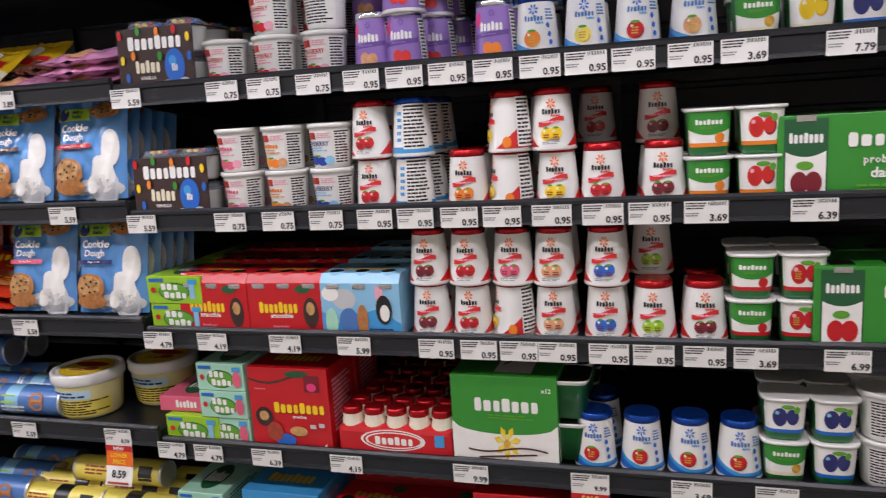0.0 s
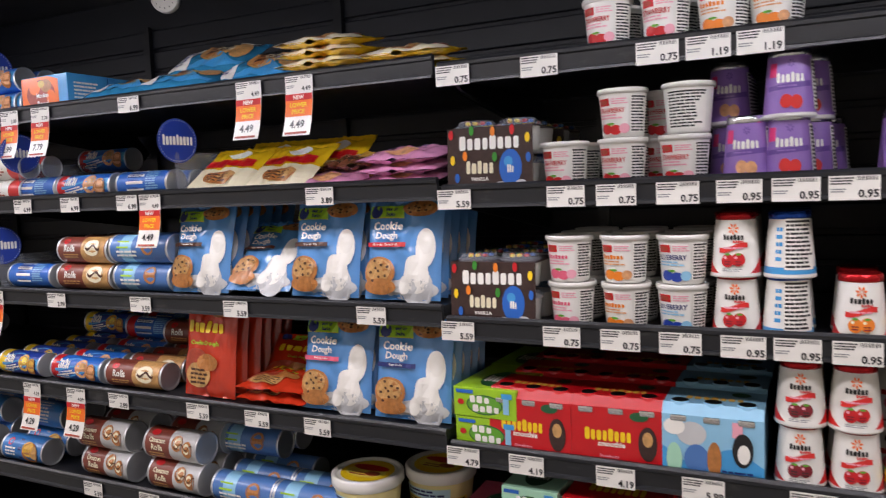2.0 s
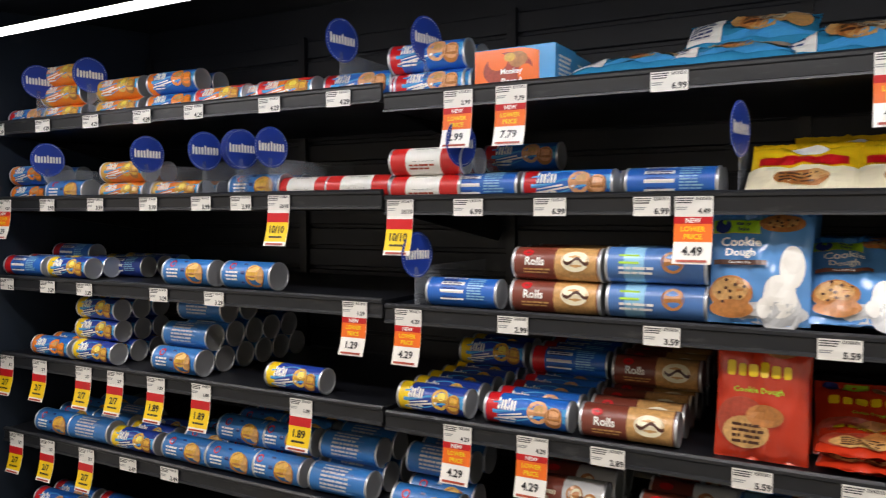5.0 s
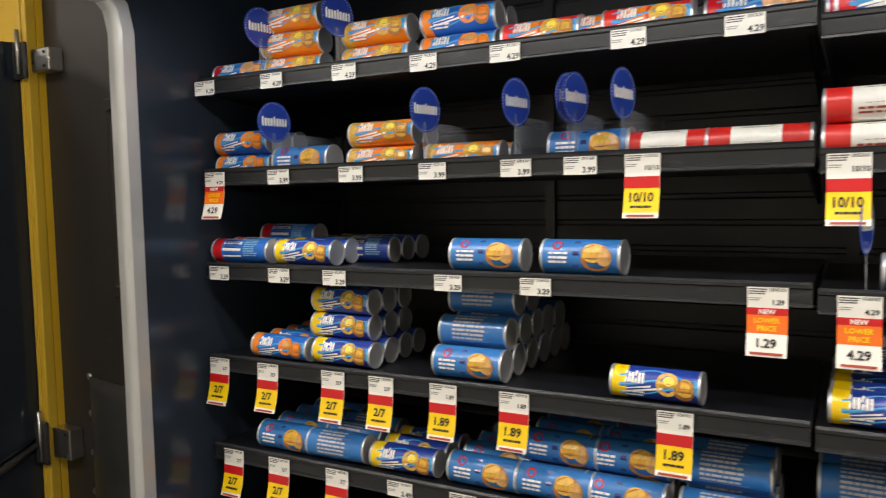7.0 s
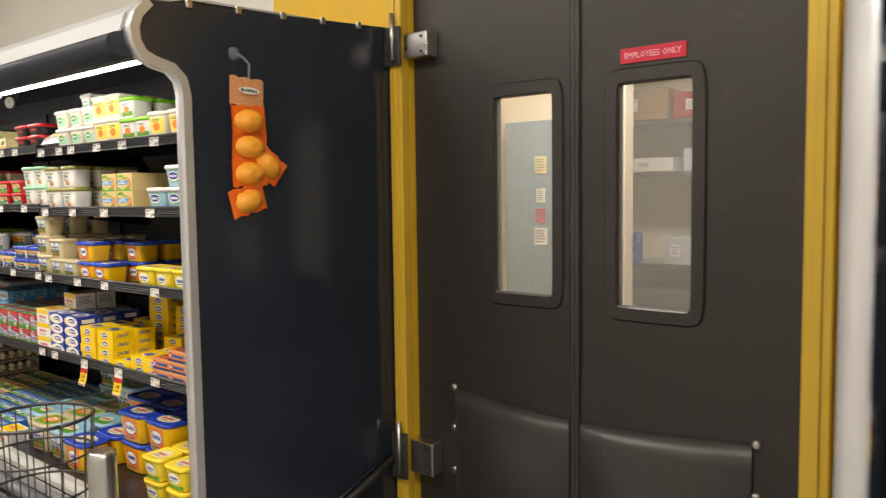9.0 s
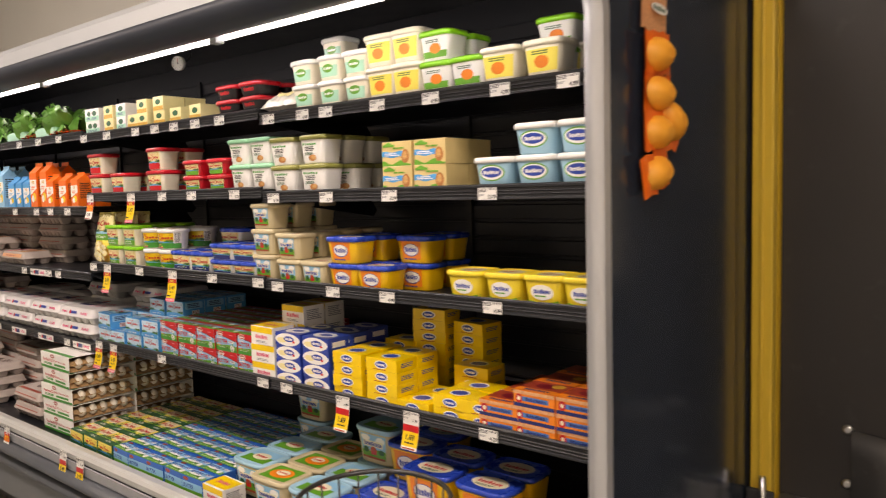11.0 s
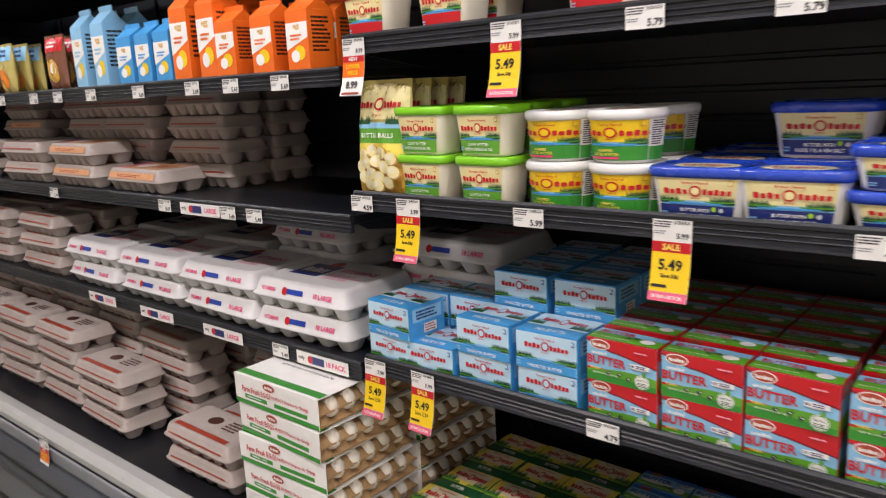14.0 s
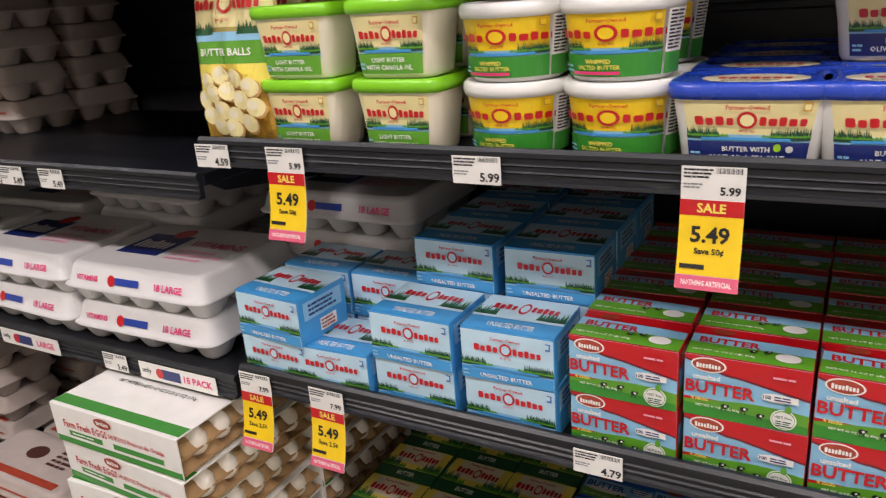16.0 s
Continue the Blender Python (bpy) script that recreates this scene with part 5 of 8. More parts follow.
# ---- butter, spreads, eggs ----
def spread(key, label, a, bb, h, body, lid, ops, n=5, taper=0.86, lid_h=0.014, zl=(0.06, 0.90), top=()):
    prof = [(0, a * taper * 0.96, bb * taper * 0.94), (0.004, a * taper, bb * taper), (h * 0.5, a * (taper + 1) / 2, bb * (taper + 1) / 2), (h - lid_h, a, bb)]
    lp = [(h - lid_h - 0.002, a + 0.003, bb + 0.003), (h - lid_h + 0.004, a + 0.0048, bb + 0.0048), (h - 0.003, a + 0.004, bb + 0.004), (h - 0.0005, a + 0.001, bb + 0.001), (h - 0.0005, a - 0.004, bb - 0.004), (h - 0.003, a - 0.006, bb - 0.006)]

    def extra(lid_part):
        b = Build()
        draw(b, lambda u, v, off: (u * a * 0.8, (v - 0.5) * 1.6 * bb, h - 0.003 + off), a * 0.8, bb * 1.6, list(top) or [("e", "cream", 0, 0.5, 0.85, 0.4), ("g", "red", 0, 0.5, 0.6, 0.2, 7), ("l", "forest", -0.5, 0.5, 0.2, 0.32, 2)])
        part("lid_print", b, lid_part, "printed lid")
    kind(key, "butter_tub", label, "butter", 2 * bb + 0.01, h, pot(lid, prof, n, 36 if n > 2 else 32, body, lp, ops, (h * zl[0], h * zl[1]), extra))


def lake(word1, word2, low, band="sky", sky="butter", w=0.82, red="red", foot=0.34):
    """The dairy picture label: pale sky, wordmark strokes with a ring, pines on water, a coloured foot."""
    o = [("r", sky, -w, w, 0.0, 0.96), ("r", band, -w, w, foot - 0.04, foot + 0.10), ("p", "forest", -w, -w * 0.45, foot + 0.06, 0.17, 17), ("p", "pine", -w, -w * 0.6, foot + 0.03, 0.17, 11), ("p", "leaf", -w, -w * 0.3, foot + 0.07, 0.05, 12), ("p", "forest", w * 0.38, w, foot + 0.06, 0.17, 18), ("p", "pine", w * 0.55, w, foot + 0.03, 0.18, 12), ("p", "leaf", w * 0.25, w, foot + 0.07, 0.05, 12), ("r", "azure", -w * 0.75, w * 0.7, foot + 0.02, foot + 0.06), ("r", low, -w, w, 0.0, foot),
         ("e", red, 0.0, 0.66, 0.13, 0.125), ("e", sky, 0.0, 0.66, 0.09, 0.088), ("g", red, -0.42, 0.65, 0.27, 0.13, 4), ("g", red, 0.45, 0.65, 0.31, 0.13, 5), ("t", red, "Farmer-Owned", 0, 0.85, 0.068, 0.40), ("t", red, "SINCE 1921", 0, 0.50, 0.035, 0.17),
         ("r", "gold", w - 0.16, w - 0.06, 0.80, 0.92), ("r", sky, w - 0.145, w - 0.075, 0.82, 0.90)]
    if word1:
        o.append(("t", "paper", word1, 0.0, 0.235, 0.078, 0.5))
    if word2:
        o.append(("t", "paper", word2, 0.0, 0.11, 0.085, 0.62))
    return o + [("l", "sky", -w + 0.04, -w + 0.2, 0.06, 0.2, 2)]


spread("tub_light", "cream butter tub with a bright green lid", 0.058, 0.042, 0.088, "plastic_cream", "plastic_lime", lake("LIGHT BUTTER", "WITH CANOLA OIL", "leaf"), zl=(0.06, 0.82))
wh = lake("", "", "green", sky="yellow", w=0.66) + [("t", "lemon", "WHIPPED", -0.1, 0.24, 0.07, 0.3), ("t", "lemon", "SALTED BUTTER", -0.1, 0.15, 0.07, 0.42), ("r", "hotpink", -0.45, 0.15, 0.04, 0.09)] + [("r", "paper", 0.66, 0.985, 0.0, 0.96), ("r", "green", 0.66, 0.985, 0.0, 0.32), ("l", "black", 0.69, 0.96, 0.35, 0.94, 11)]
spread("tub_whip", "round white tub of whipped butter with yellow label", 0.0585, 0.0585, 0.082, "plastic_white", "plastic_white", wh, n=2, zl=(0.06, 0.84), taper=0.88)
spread("tub_olive", "cream butter tub with a glossy blue lid", 0.072, 0.045, 0.082, "plastic_white", "plastic_blue", lake("BUTTER WITH", "OLIVE OIL & SEA SALT", "navy") + [("e", "lime", 0.42, 0.27, 0.05, 0.06), ("e", "ash", 0.58, 0.25, 0.05, 0.05)], zl=(0.06, 0.84))
spread("tub_olive_low", "low cream butter tub with a glossy blue lid", 0.074, 0.045, 0.058, "plastic_white", "plastic_blue", lake("", "", "navy"), zl=(0.06, 0.8))
spread("tub_red", "cream spread tub with a red lid", 0.058, 0.046, 0.088, "plastic_cream", "plastic_red", lake("", "", "red"), zl=(0.06, 0.84))
spread("tub_red_low", "low spread tub with a red lid", 0.055, 0.045, 0.058, "plastic_red", "plastic_red", lake("", "", "leaf"), zl=(0.06, 0.8))
oat = [("g", "green", -0.1, 0.82, 0.6, 0.10, 6), ("l", "black", -0.5, 0.4, 0.5, 0.72, 3), ("l", "forest", -0.55, 0.2, 0.32, 0.46, 3), ("e", "cookie", 0.1, 0.2, 0.34, 0.14), ("e", "tan", 0.2, 0.22, 0.2, 0.09)]
spread("tub_oat", "white plant butter tub with a pale green lid", 0.057, 0.045, 0.087, "plastic_white", "plastic_mint", oat, zl=(0.05, 0.82))
spread("tub_oat2", "white plant butter tub with an olive lid", 0.060, 0.045, 0.090, "plastic_white", "plastic_olive", oat, zl=(0.05, 0.82))
beige = [("r", "sky", -0.7, 0.7, 0.36, 0.9), ("e", "paper", -0.4, 0.78, 0.26, 0.1), ("e", "paper", 0.42, 0.74, 0.24, 0.12), ("b", "leaf", -0.7, 0.7, 0.1, lambda u: 0.38 + 0.05 * math.sin(4 * u)), ("r", "cream", -0.56, 0.56, 0.5, 0.7), ("g", "royal", 0, 0.6, 0.5, 0.15, 11), ("r", "red", -0.15, 0.2, 0.24, 0.42), ("e", "brick", 0.02, 0.43, 0.17, 0.08), ("e", "forest", -0.42, 0.38, 0.16, 0.1), ("e", "forest", 0.48, 0.36, 0.16, 0.09), ("r", "brick", -0.68, 0.68, 0.1, 0.17)]
spread("tub_beige", "beige spread tub with a country picture label", 0.059, 0.045, 0.086, "plastic_beige", "plastic_beige", beige)
yel = [("r", "orange", -0.62, 0.62, 0.1, 0.9), ("e", "royal", 0, 0.5, 0.5, 0.28), ("e", "paper", 0, 0.51, 0.47, 0.25), ("g", "royal", 0, 0.52, 0.38, 0.2, 6), ("l", "royal", -0.5, 0.5, 0.06, 0.16, 1)]
spread("tub_yellow", "deep yellow spread tub with a blue lid", 0.067, 0.05, 0.083, "plastic_yellow", "plastic_blue", yel)
spread("tub_lemon", "yellow spread tub with a yellow lid", 0.056, 0.052, 0.086, "plastic_lemon", "plastic_lemon", [("b", "leaf", -0.95, 0.95, 0.0, lambda u: 0.16 + 0.12 * u * u), ("e", "paper", 0, 0.52, 0.62, 0.27), ("g", "royal", 0, 0.55, 0.45, 0.16, 7), ("l", "leaf", -0.4, 0.4, 0.34, 0.44, 1)])
spread("tub_big", "large yellow spread tub with a blue lid", 0.085, 0.06, 0.12, "plastic_yellow", "plastic_blue", yel)
spread("tub_aqua", "pale blue spread tub with a white lid", 0.057, 0.052, 0.078, "plastic_ltblue", "plastic_white", [("e", "leaf", 0, 0.5, 0.75, 0.32), ("e", "paper", 0, 0.5, 0.68, 0.27), ("e", "royal", 0, 0.52, 0.58, 0.2), ("g", "paper", 0, 0.52, 0.45, 0.14, 7)])
spread("tub_white", "white tub of cream cheese with printed label", 0.05, 0.042, 0.075, "plastic_cream", "plastic_white", [("r", "mint", -0.85, 0.85, 0.1, 0.62), ("e", "leaf", 0, 0.5, 0.5, 0.2), ("g", "paper", 0, 0.5, 0.4, 0.12, 6)])
spread("tub_gold", "yellow-labelled tub of spread with a white lid", 0.055, 0.045, 0.09, "plastic_cream", "plastic_cream", [("r", "lemon", -0.85, 0.85, 0.1, 0.8), ("e", "orange", 0, 0.4, 0.4, 0.2), ("l", "forest", -0.5, 0.5, 0.62, 0.76, 2)])
spread("tub_green", "white tub of spread with a green lid", 0.055, 0.045, 0.08, "plastic_white", "plastic_lime", [("r", "leaf", -0.85, 0.85, 0.05, 0.3), ("e", "orange", 0.1, 0.4, 0.4, 0.2), ("l", "forest", -0.5, 0.5, 0.62, 0.76, 2)])
spread("tub_salsa", "black tub with a red lid", 0.06, 0.05, 0.05, "plastic_black", "plastic_red", [("g", "red", 0, 0.5, 0.5, 0.3, 6)])
spread("tub_deck", "clear-sided spread tub with a country picture lid", 0.088, 0.068, 0.125, "plastic_beige", "plastic_ltblue", beige, top=[("r", "sky", -0.9, 0.9, 0.5, 0.95), ("r", "leaf", -0.9, 0.9, 0.05, 0.5), ("e", "cream", 0, 0.5, 0.6, 0.24), ("g", "red", 0, 0.5, 0.4, 0.14, 6)])
spread("tub_deck_or", "spread tub with an orange picture lid", 0.088, 0.068, 0.125, "plastic_beige", "plastic_beige", beige, top=[("r", "leaf", -0.9, 0.9, 0.05, 0.95), ("e", "orange", 0, 0.5, 0.7, 0.32), ("e", "cream", 0, 0.55, 0.4, 0.18), ("g", "red", 0, 0.55, 0.3, 0.1, 6)])

blue_f = lake("", "UNSALTED BUTTER", "azure", "sky", "ice", 0.985, foot=0.22)
blue_f = [(o if o[0] != "r" or o[1] != "gold" else ("r", "steelblue", 0.84, 0.94, 0.78, 0.92)) for o in blue_f]
blue_t = [("r", "azure", -0.99, 0.99, 0.0, 0.32), ("t", "paper", "UNSALTED BUTTER", 0, 0.16, 0.13, 0.5), ("r", "ice", -0.99, 0.99, 0.34, 0.99), ("p", "forest", -0.98, -0.5, 0.40, 0.3, 8), ("p", "forest", 0.4, 0.98, 0.40, 0.3, 8), ("e", "red", 0, 0.66, 0.12, 0.16), ("e", "ice", 0, 0.66, 0.085, 0.11), ("g", "red", -0.43, 0.66, 0.27, 0.15, 4), ("g", "red", 0.45, 0.66, 0.31, 0.15, 5)]
side_bits = [("r", "sky", -0.8, 0.8, 0.5, 0.9), ("l", "navy", -0.6, 0.6, 0.55, 0.85, 3), ("r", "paper", -0.2, 0.5, 0.12, 0.4), ("l", "brick", -0.15, 0.45, 0.14, 0.38, 3)]
kind("box_blue", "butter_box", "light blue box of unsalted butter with pine print", "butter", 0.10, 0.068, carton(0.122, 0.10, 0.068, "print_azure", blue_f, blue_t, side_bits))
cow = lambda u, v: [("e", "black", u, v, 0.055, 0.04), ("e", "paper", u + 0.02, v + 0.005, 0.02, 0.02), ("e", "black", u + 0.06, v + 0.02, 0.02, 0.02), ("r", "black", u - 0.04, u - 0.025, v - 0.07, v), ("r", "black", u + 0.02, u + 0.035, v - 0.07, v)]
bfront = [("r", "sky", -0.99, 0.99, 0.3, 0.99), ("b", "leaf", -0.99, 0.99, 0.0, lambda u: 0.29 + 0.05 * math.sin(2 * u + 1)), ("b", "green", -0.99, 0.99, 0.0, lambda u: 0.16 - 0.04 * u), ("e", "paper", 0.5, 0.5, 0.25, 0.07), ("e", "paper", -0.1, 0.78, 0.2, 0.06),
          ("b", "wine", -0.99, 0.99, lambda u: 0.70 - 0.05 * u - 0.12 * max(0, 0.1 + u) + 0.24 * max(0, -u - 0.3), 0.99), ("b", "red", -0.99, 0.99, lambda u: 0.735 - 0.05 * u - 0.12 * max(0, 0.1 + u) + 0.24 * max(0, -u - 0.3), 0.995),
          ("e", "paper", -0.6, 0.86, 0.29, 0.12), ("e", "brick", -0.6, 0.86, 0.26, 0.10), ("g", "paper", -0.6, 0.85, 0.2, 0.08, 8), ("t", "paper", "unsalted", -0.62, 0.665, 0.085, 0.28), ("t", "red", "BUTTER", -0.40, 0.50, 0.20, 0.56),
          ("t", "lemon", "4 sticks", -0.72, 0.31, 0.06, 0.2), ("t", "paper", "NET WT 16 OZ (1 LB) 454g", -0.42, 0.2, 0.05, 0.52), ("e", "paper", 0.62, 0.2, 0.2, 0.16), ("e", "leaf", 0.62, 0.2, 0.18, 0.145), ("e", "white", 0.62, 0.2, 0.17, 0.13), ("t", "forest", "rBST Free", 0.62, 0.24, 0.045, 0.13), ("l", "forest", 0.5, 0.76, 0.09, 0.19, 3), ("e", "leaf", 0.68, 0.38, 0.05, 0.06),
          ("r", "paper", 0.28, 0.82, 0.48, 0.58), ("t", "navy", "100", 0.35, 0.53, 0.06, 0.08), ("l", "navy", 0.46, 0.8, 0.49, 0.57, 2), ("l", "rose", 0.42, 0.8, 0.82, 0.88, 1)] + cow(0.0, 0.27) + cow(0.26, 0.22) + cow(-0.3, 0.28)
btop = [("r", "leaf", -0.99, 0.99, 0.0, 0.42), ("r", "sky", -0.99, 0.99, 0.42, 0.72), ("b", "red", -0.99, 0.99, lambda u: 0.74 - 0.06 * u, 0.99), ("t", "red", "BUTTER", -0.35, 0.52, 0.2, 0.5), ("t", "paper", "NET WT 16 OZ (1 LB) 454g", -0.4, 0.14, 0.08, 0.5), ("e", "paper", 0.6, 0.25, 0.2, 0.14), ("e", "brick", -0.5, 0.85, 0.2, 0.1)] + cow(0.05, 0.3) + cow(0.28, 0.32)
kind("box_red", "butter_box", "red, blue and green box of unsalted butter sticks", "butter", 0.068, 0.073, carton(0.124, 0.067, 0.073, "print_red", bfront, btop, [("r", "leaf", -0.9, 0.9, 0.05, 0.35), ("r", "sky", -0.9, 0.9, 0.35, 0.7), ("l", "paper", -0.7, 0.7, 0.74, 0.94, 3)]))
gold_t = [("r", "lemon", -0.99, 0.99, 0.30, 0.99), ("r", "cream", -0.7, 0.7, 0.46, 0.98), ("r", "forest", -0.99, 0.99, 0.0, 0.29), ("t", "paper", "BUTTER", 0, 0.14, 0.12, 0.3), ("p", "forest", -0.98, -0.45, 0.30, 0.34, 9), ("p", "leaf", -0.98, -0.2, 0.30, 0.12, 8), ("p", "forest", 0.4, 0.98, 0.30, 0.34, 9), ("p", "leaf", 0.2, 0.98, 0.30, 0.12, 8), ("e", "red", 0, 0.66, 0.12, 0.14), ("e", "cream", 0, 0.66, 0.085, 0.095), ("g", "red", -0.42, 0.66, 0.28, 0.17, 4), ("g", "red", 0.43, 0.66, 0.30, 0.17, 5), ("t", "red", "Farmer-Owned", 0, 0.88, 0.07, 0.4)]
kind("box_gold", "butter_box", "yellow and dark green box of salted butter", "butter", 0.10, 0.066, carton(0.122, 0.10, 0.066, "print_forest", lake("", "BUTTER", "forest", "azure", "lemon", 0.985), gold_t, side_bits))
kind("box_bluebutter", "butter_box", "blue, white and green box of butter sticks", "butter", 0.068, 0.066, carton(0.122, 0.067, 0.066, "print_blue", [("r", "leaf", -0.99, 0.99, 0, 0.3), ("r", "sky", -0.99, 0.99, 0.3, 0.7), ("t", "royal", "BUTTER", -0.35, 0.48, 0.2, 0.5), ("e", "brick", -0.6, 0.85, 0.25, 0.1)], [("r", "leaf", -0.99, 0.99, 0.0, 0.34), ("r", "sky", -0.99, 0.99, 0.34, 0.78), ("e", "paper", -0.3, 0.4, 0.6, 0.12), ("e", "paper", 0.7, 0.62, 0.28, 0.12), ("t", "royal", "BUTTER", -0.35, 0.55, 0.24, 0.55), ("t", "paper", "NET WT 16 OZ (1 LB) 454g", -0.3, 0.1, 0.09, 0.6), ("e", "brick", -0.5, 0.88, 0.24, 0.1), ("e", "paper", 0.62, 0.22, 0.2, 0.18), ("e", "black", 0.1, 0.26, 0.05, 0.05), ("e", "black", 0.28, 0.22, 0.06, 0.05), ("l", "royal", 0.35, 0.9, 0.5, 0.74, 3)]))
kind("box_white", "butter_box", "white and yellow box of margarine sticks", "butter", 0.09, 0.062, carton(0.122, 0.09, 0.062, "print_paper", [("r", "yellow", -0.99, 0.99, 0.66, 0.99), ("g", "pink", 0, 0.45, 0.55, 0.22, 8), ("l", "grey", -0.5, 0.5, 0.1, 0.24, 2)], [("r", "yellow", -0.99, 0.99, 0.1, 0.9), ("g", "pink", 0, 0.5, 0.55, 0.22, 8)], [("l", "grey", -0.7, 0.7, 0.2, 0.8, 6)]))
kind("box_wave", "butter_box", "blue and cream box of butter sticks with a wave print", "butter", 0.09, 0.044, carton(0.122, 0.09, 0.044, "print_royal", [("b", "paper", -0.99, 0.99, lambda u: 0.5 - 0.48 * (1 - u * u) ** 0.6, lambda u: 0.5 + 0.48 * (1 - u * u) ** 0.6), ("e", "butter", -0.45, 0.44, 0.4, 0.2), ("e", "royal", 0.12, 0.56, 0.42, 0.22), ("g", "paper", 0.12, 0.56, 0.3, 0.2, 8), ("e", "scarlet", 0.5, 0.38, 0.1, 0.09)], [("e", "paper", 0, 0.5, 0.8, 0.35), ("e", "royal", 0.05, 0.52, 0.42, 0.17)], [("r", "paper", -0.6, 0.6, 0.3, 0.7)]))
kind("box_yellow", "butter_box", "deep yellow box of margarine sticks", "butter", 0.09, 0.036, carton(0.124, 0.09, 0.036, "print_yellow", [("e", "paper", 0, 0.52, 0.42, 0.34), ("e", "royal", 0, 0.52, 0.36, 0.26), ("g", "paper", 0, 0.52, 0.26, 0.2, 6), ("l", "brick", -0.5, 0.5, 0.06, 0.16, 1)], [("e", "paper", 0, 0.5, 0.5, 0.3), ("e", "royal", 0, 0.5, 0.42, 0.22)], [("l", "royal", -0.6, 0.6, 0.3, 0.7, 3)]))
kind("box_orange", "butter_box", "orange and navy box of baking margarine", "butter", 0.10, 0.042, carton(0.122, 0.10, 0.042, "print_orange", [("r", "navy", -0.99, 0.99, 0.0, 0.22), ("r", "steelblue", -0.6, 0.7, 0.36, 0.64), ("g", "navy", 0.1, 0.5, 0.5, 0.2, 8), ("e", "red", -0.72, 0.5, 0.16, 0.28), ("e", "cream", -0.72, 0.5, 0.08, 0.14), ("r", "peach", -0.99, 0.99, 0.78, 0.99)], [("r", "brick", -0.99, 0.99, 0.3, 0.99), ("r", "orange", -0.99, 0.99, 0.0, 0.3), ("e", "wine", 0.0, 0.62, 0.5, 0.2), ("g", "navy", 0.0, 0.16, 0.6, 0.14, 8), ("e", "gold", 0.5, 0.7, 0.3, 0.16)], [("r", "orange", -0.9, 0.9, 0.0, 0.6)]))
kind("box_plant", "butter_box", "cream, blue and green box of plant butter", "butter", 0.10, 0.068, carton(0.113, 0.10, 0.068, "print_wheat", [("b", "leaf", -0.99, 0.99, 0.0, lambda u: 0.14 + 0.08 * math.sin(5 * u)), ("b", "azure", -0.99, 0.5, lambda u: 0.36 + 0.03 * math.sin(6 * u), lambda u: 0.58 + 0.03 * math.sin(6 * u)), ("e", "cookie", 0.62, 0.38, 0.26, 0.28), ("e", "tan", 0.58, 0.42, 0.16, 0.16), ("l", "paper", -0.8, 0.2, 0.40, 0.54, 2), ("b", "leaf", -0.9, -0.1, 0.78, lambda u: 0.92 + 0.05 * math.sin(9 * u)), ("l", "leaf", -0.2, 0.6, 0.66, 0.78, 1)], [("r", "azure", -0.99, 0.99, 0.3, 0.6)]))
kind("box_small", "cheese_box", "small pale green and white dairy box", "dairy box", 0.09, 0.052, carton(0.075, 0.09, 0.052, "print_paper", [("r", "mint", -0.99, 0.99, 0, 0.4), ("e", "forest", 0, 0.6, 0.5, 0.2), ("l", "navy", -0.6, 0.6, 0.1, 0.3, 2)], [("e", "forest", 0, 0.5, 0.5, 0.2)]))
kind("box_small_y", "cheese_box", "small yellow and white dairy box", "dairy box", 0.09, 0.052, carton(0.075, 0.09, 0.052, "print_butter", [("r", "gold", -0.99, 0.99, 0, 0.3), ("e", "forest", 0, 0.6, 0.5, 0.2)], [("e", "forest", 0, 0.5, 0.5, 0.2)]))
BALLS = [(-0.5, 0.36), (-0.15, 0.40), (0.22, 0.38), (0.55, 0.33), (-0.62, 0.26), (-0.3, 0.29), (0.05, 0.31), (0.36, 0.26), (0.66, 0.22), (-0.45, 0.17), (-0.1, 0.20), (0.2, 0.17), (0.5, 0.13), (-0.2, 0.11), (0.12, 0.10)]
balls = [("e", "gold", u + 0.02, v - 0.008, 0.19, 0.062) for u, v in BALLS[:3]]
for u, v in BALLS:
    balls += [("e", "tan", u + 0.03, v - 0.008, 0.19, 0.056), ("e", "butter", u, v, 0.185, 0.054), ("e", "cream", u - 0.04, v + 0.012, 0.10, 0.026)]
kind("pouch_balls", "butter_pouch", "upright pale gold and green pouch of butter balls", "butter", 0.05, 0.226, bag(0.138, 0.226, 0.05, "film_cream", [("b", "butter", -0.97, 0.97, 0.66, lambda u: 0.97 - 0.05 * u * u), ("r", "gold", -0.97, 0.97, 0.02, 0.46), ("r", "lemon", -0.97, 0.97, 0.30, 0.46), ("r", "leaf", -0.97, 0.97, 0.46, 0.59), ("r", "sky", -0.97, 0.97, 0.585, 0.635), ("p", "forest", -0.95, -0.3, 0.62, 0.08, 9), ("p", "forest", 0.3, 0.95, 0.62, 0.08, 9), ("e", "red", 0.0, 0.79, 0.15, 0.055), ("e", "butter", 0, 0.79, 0.10, 0.038), ("g", "red", -0.5, 0.785, 0.3, 0.055, 4), ("g", "red", 0.5, 0.785, 0.3, 0.055, 5), ("t", "red", "SINCE 1921", 0, 0.70, 0.014, 0.3), ("t", "paper", "BUTTER BALLS", 0, 0.525, 0.042, 0.8)] + balls + [("t", "black", "NET WT. 8 OZ (226 g)", 0.05, 0.045, 0.02, 0.55)]))


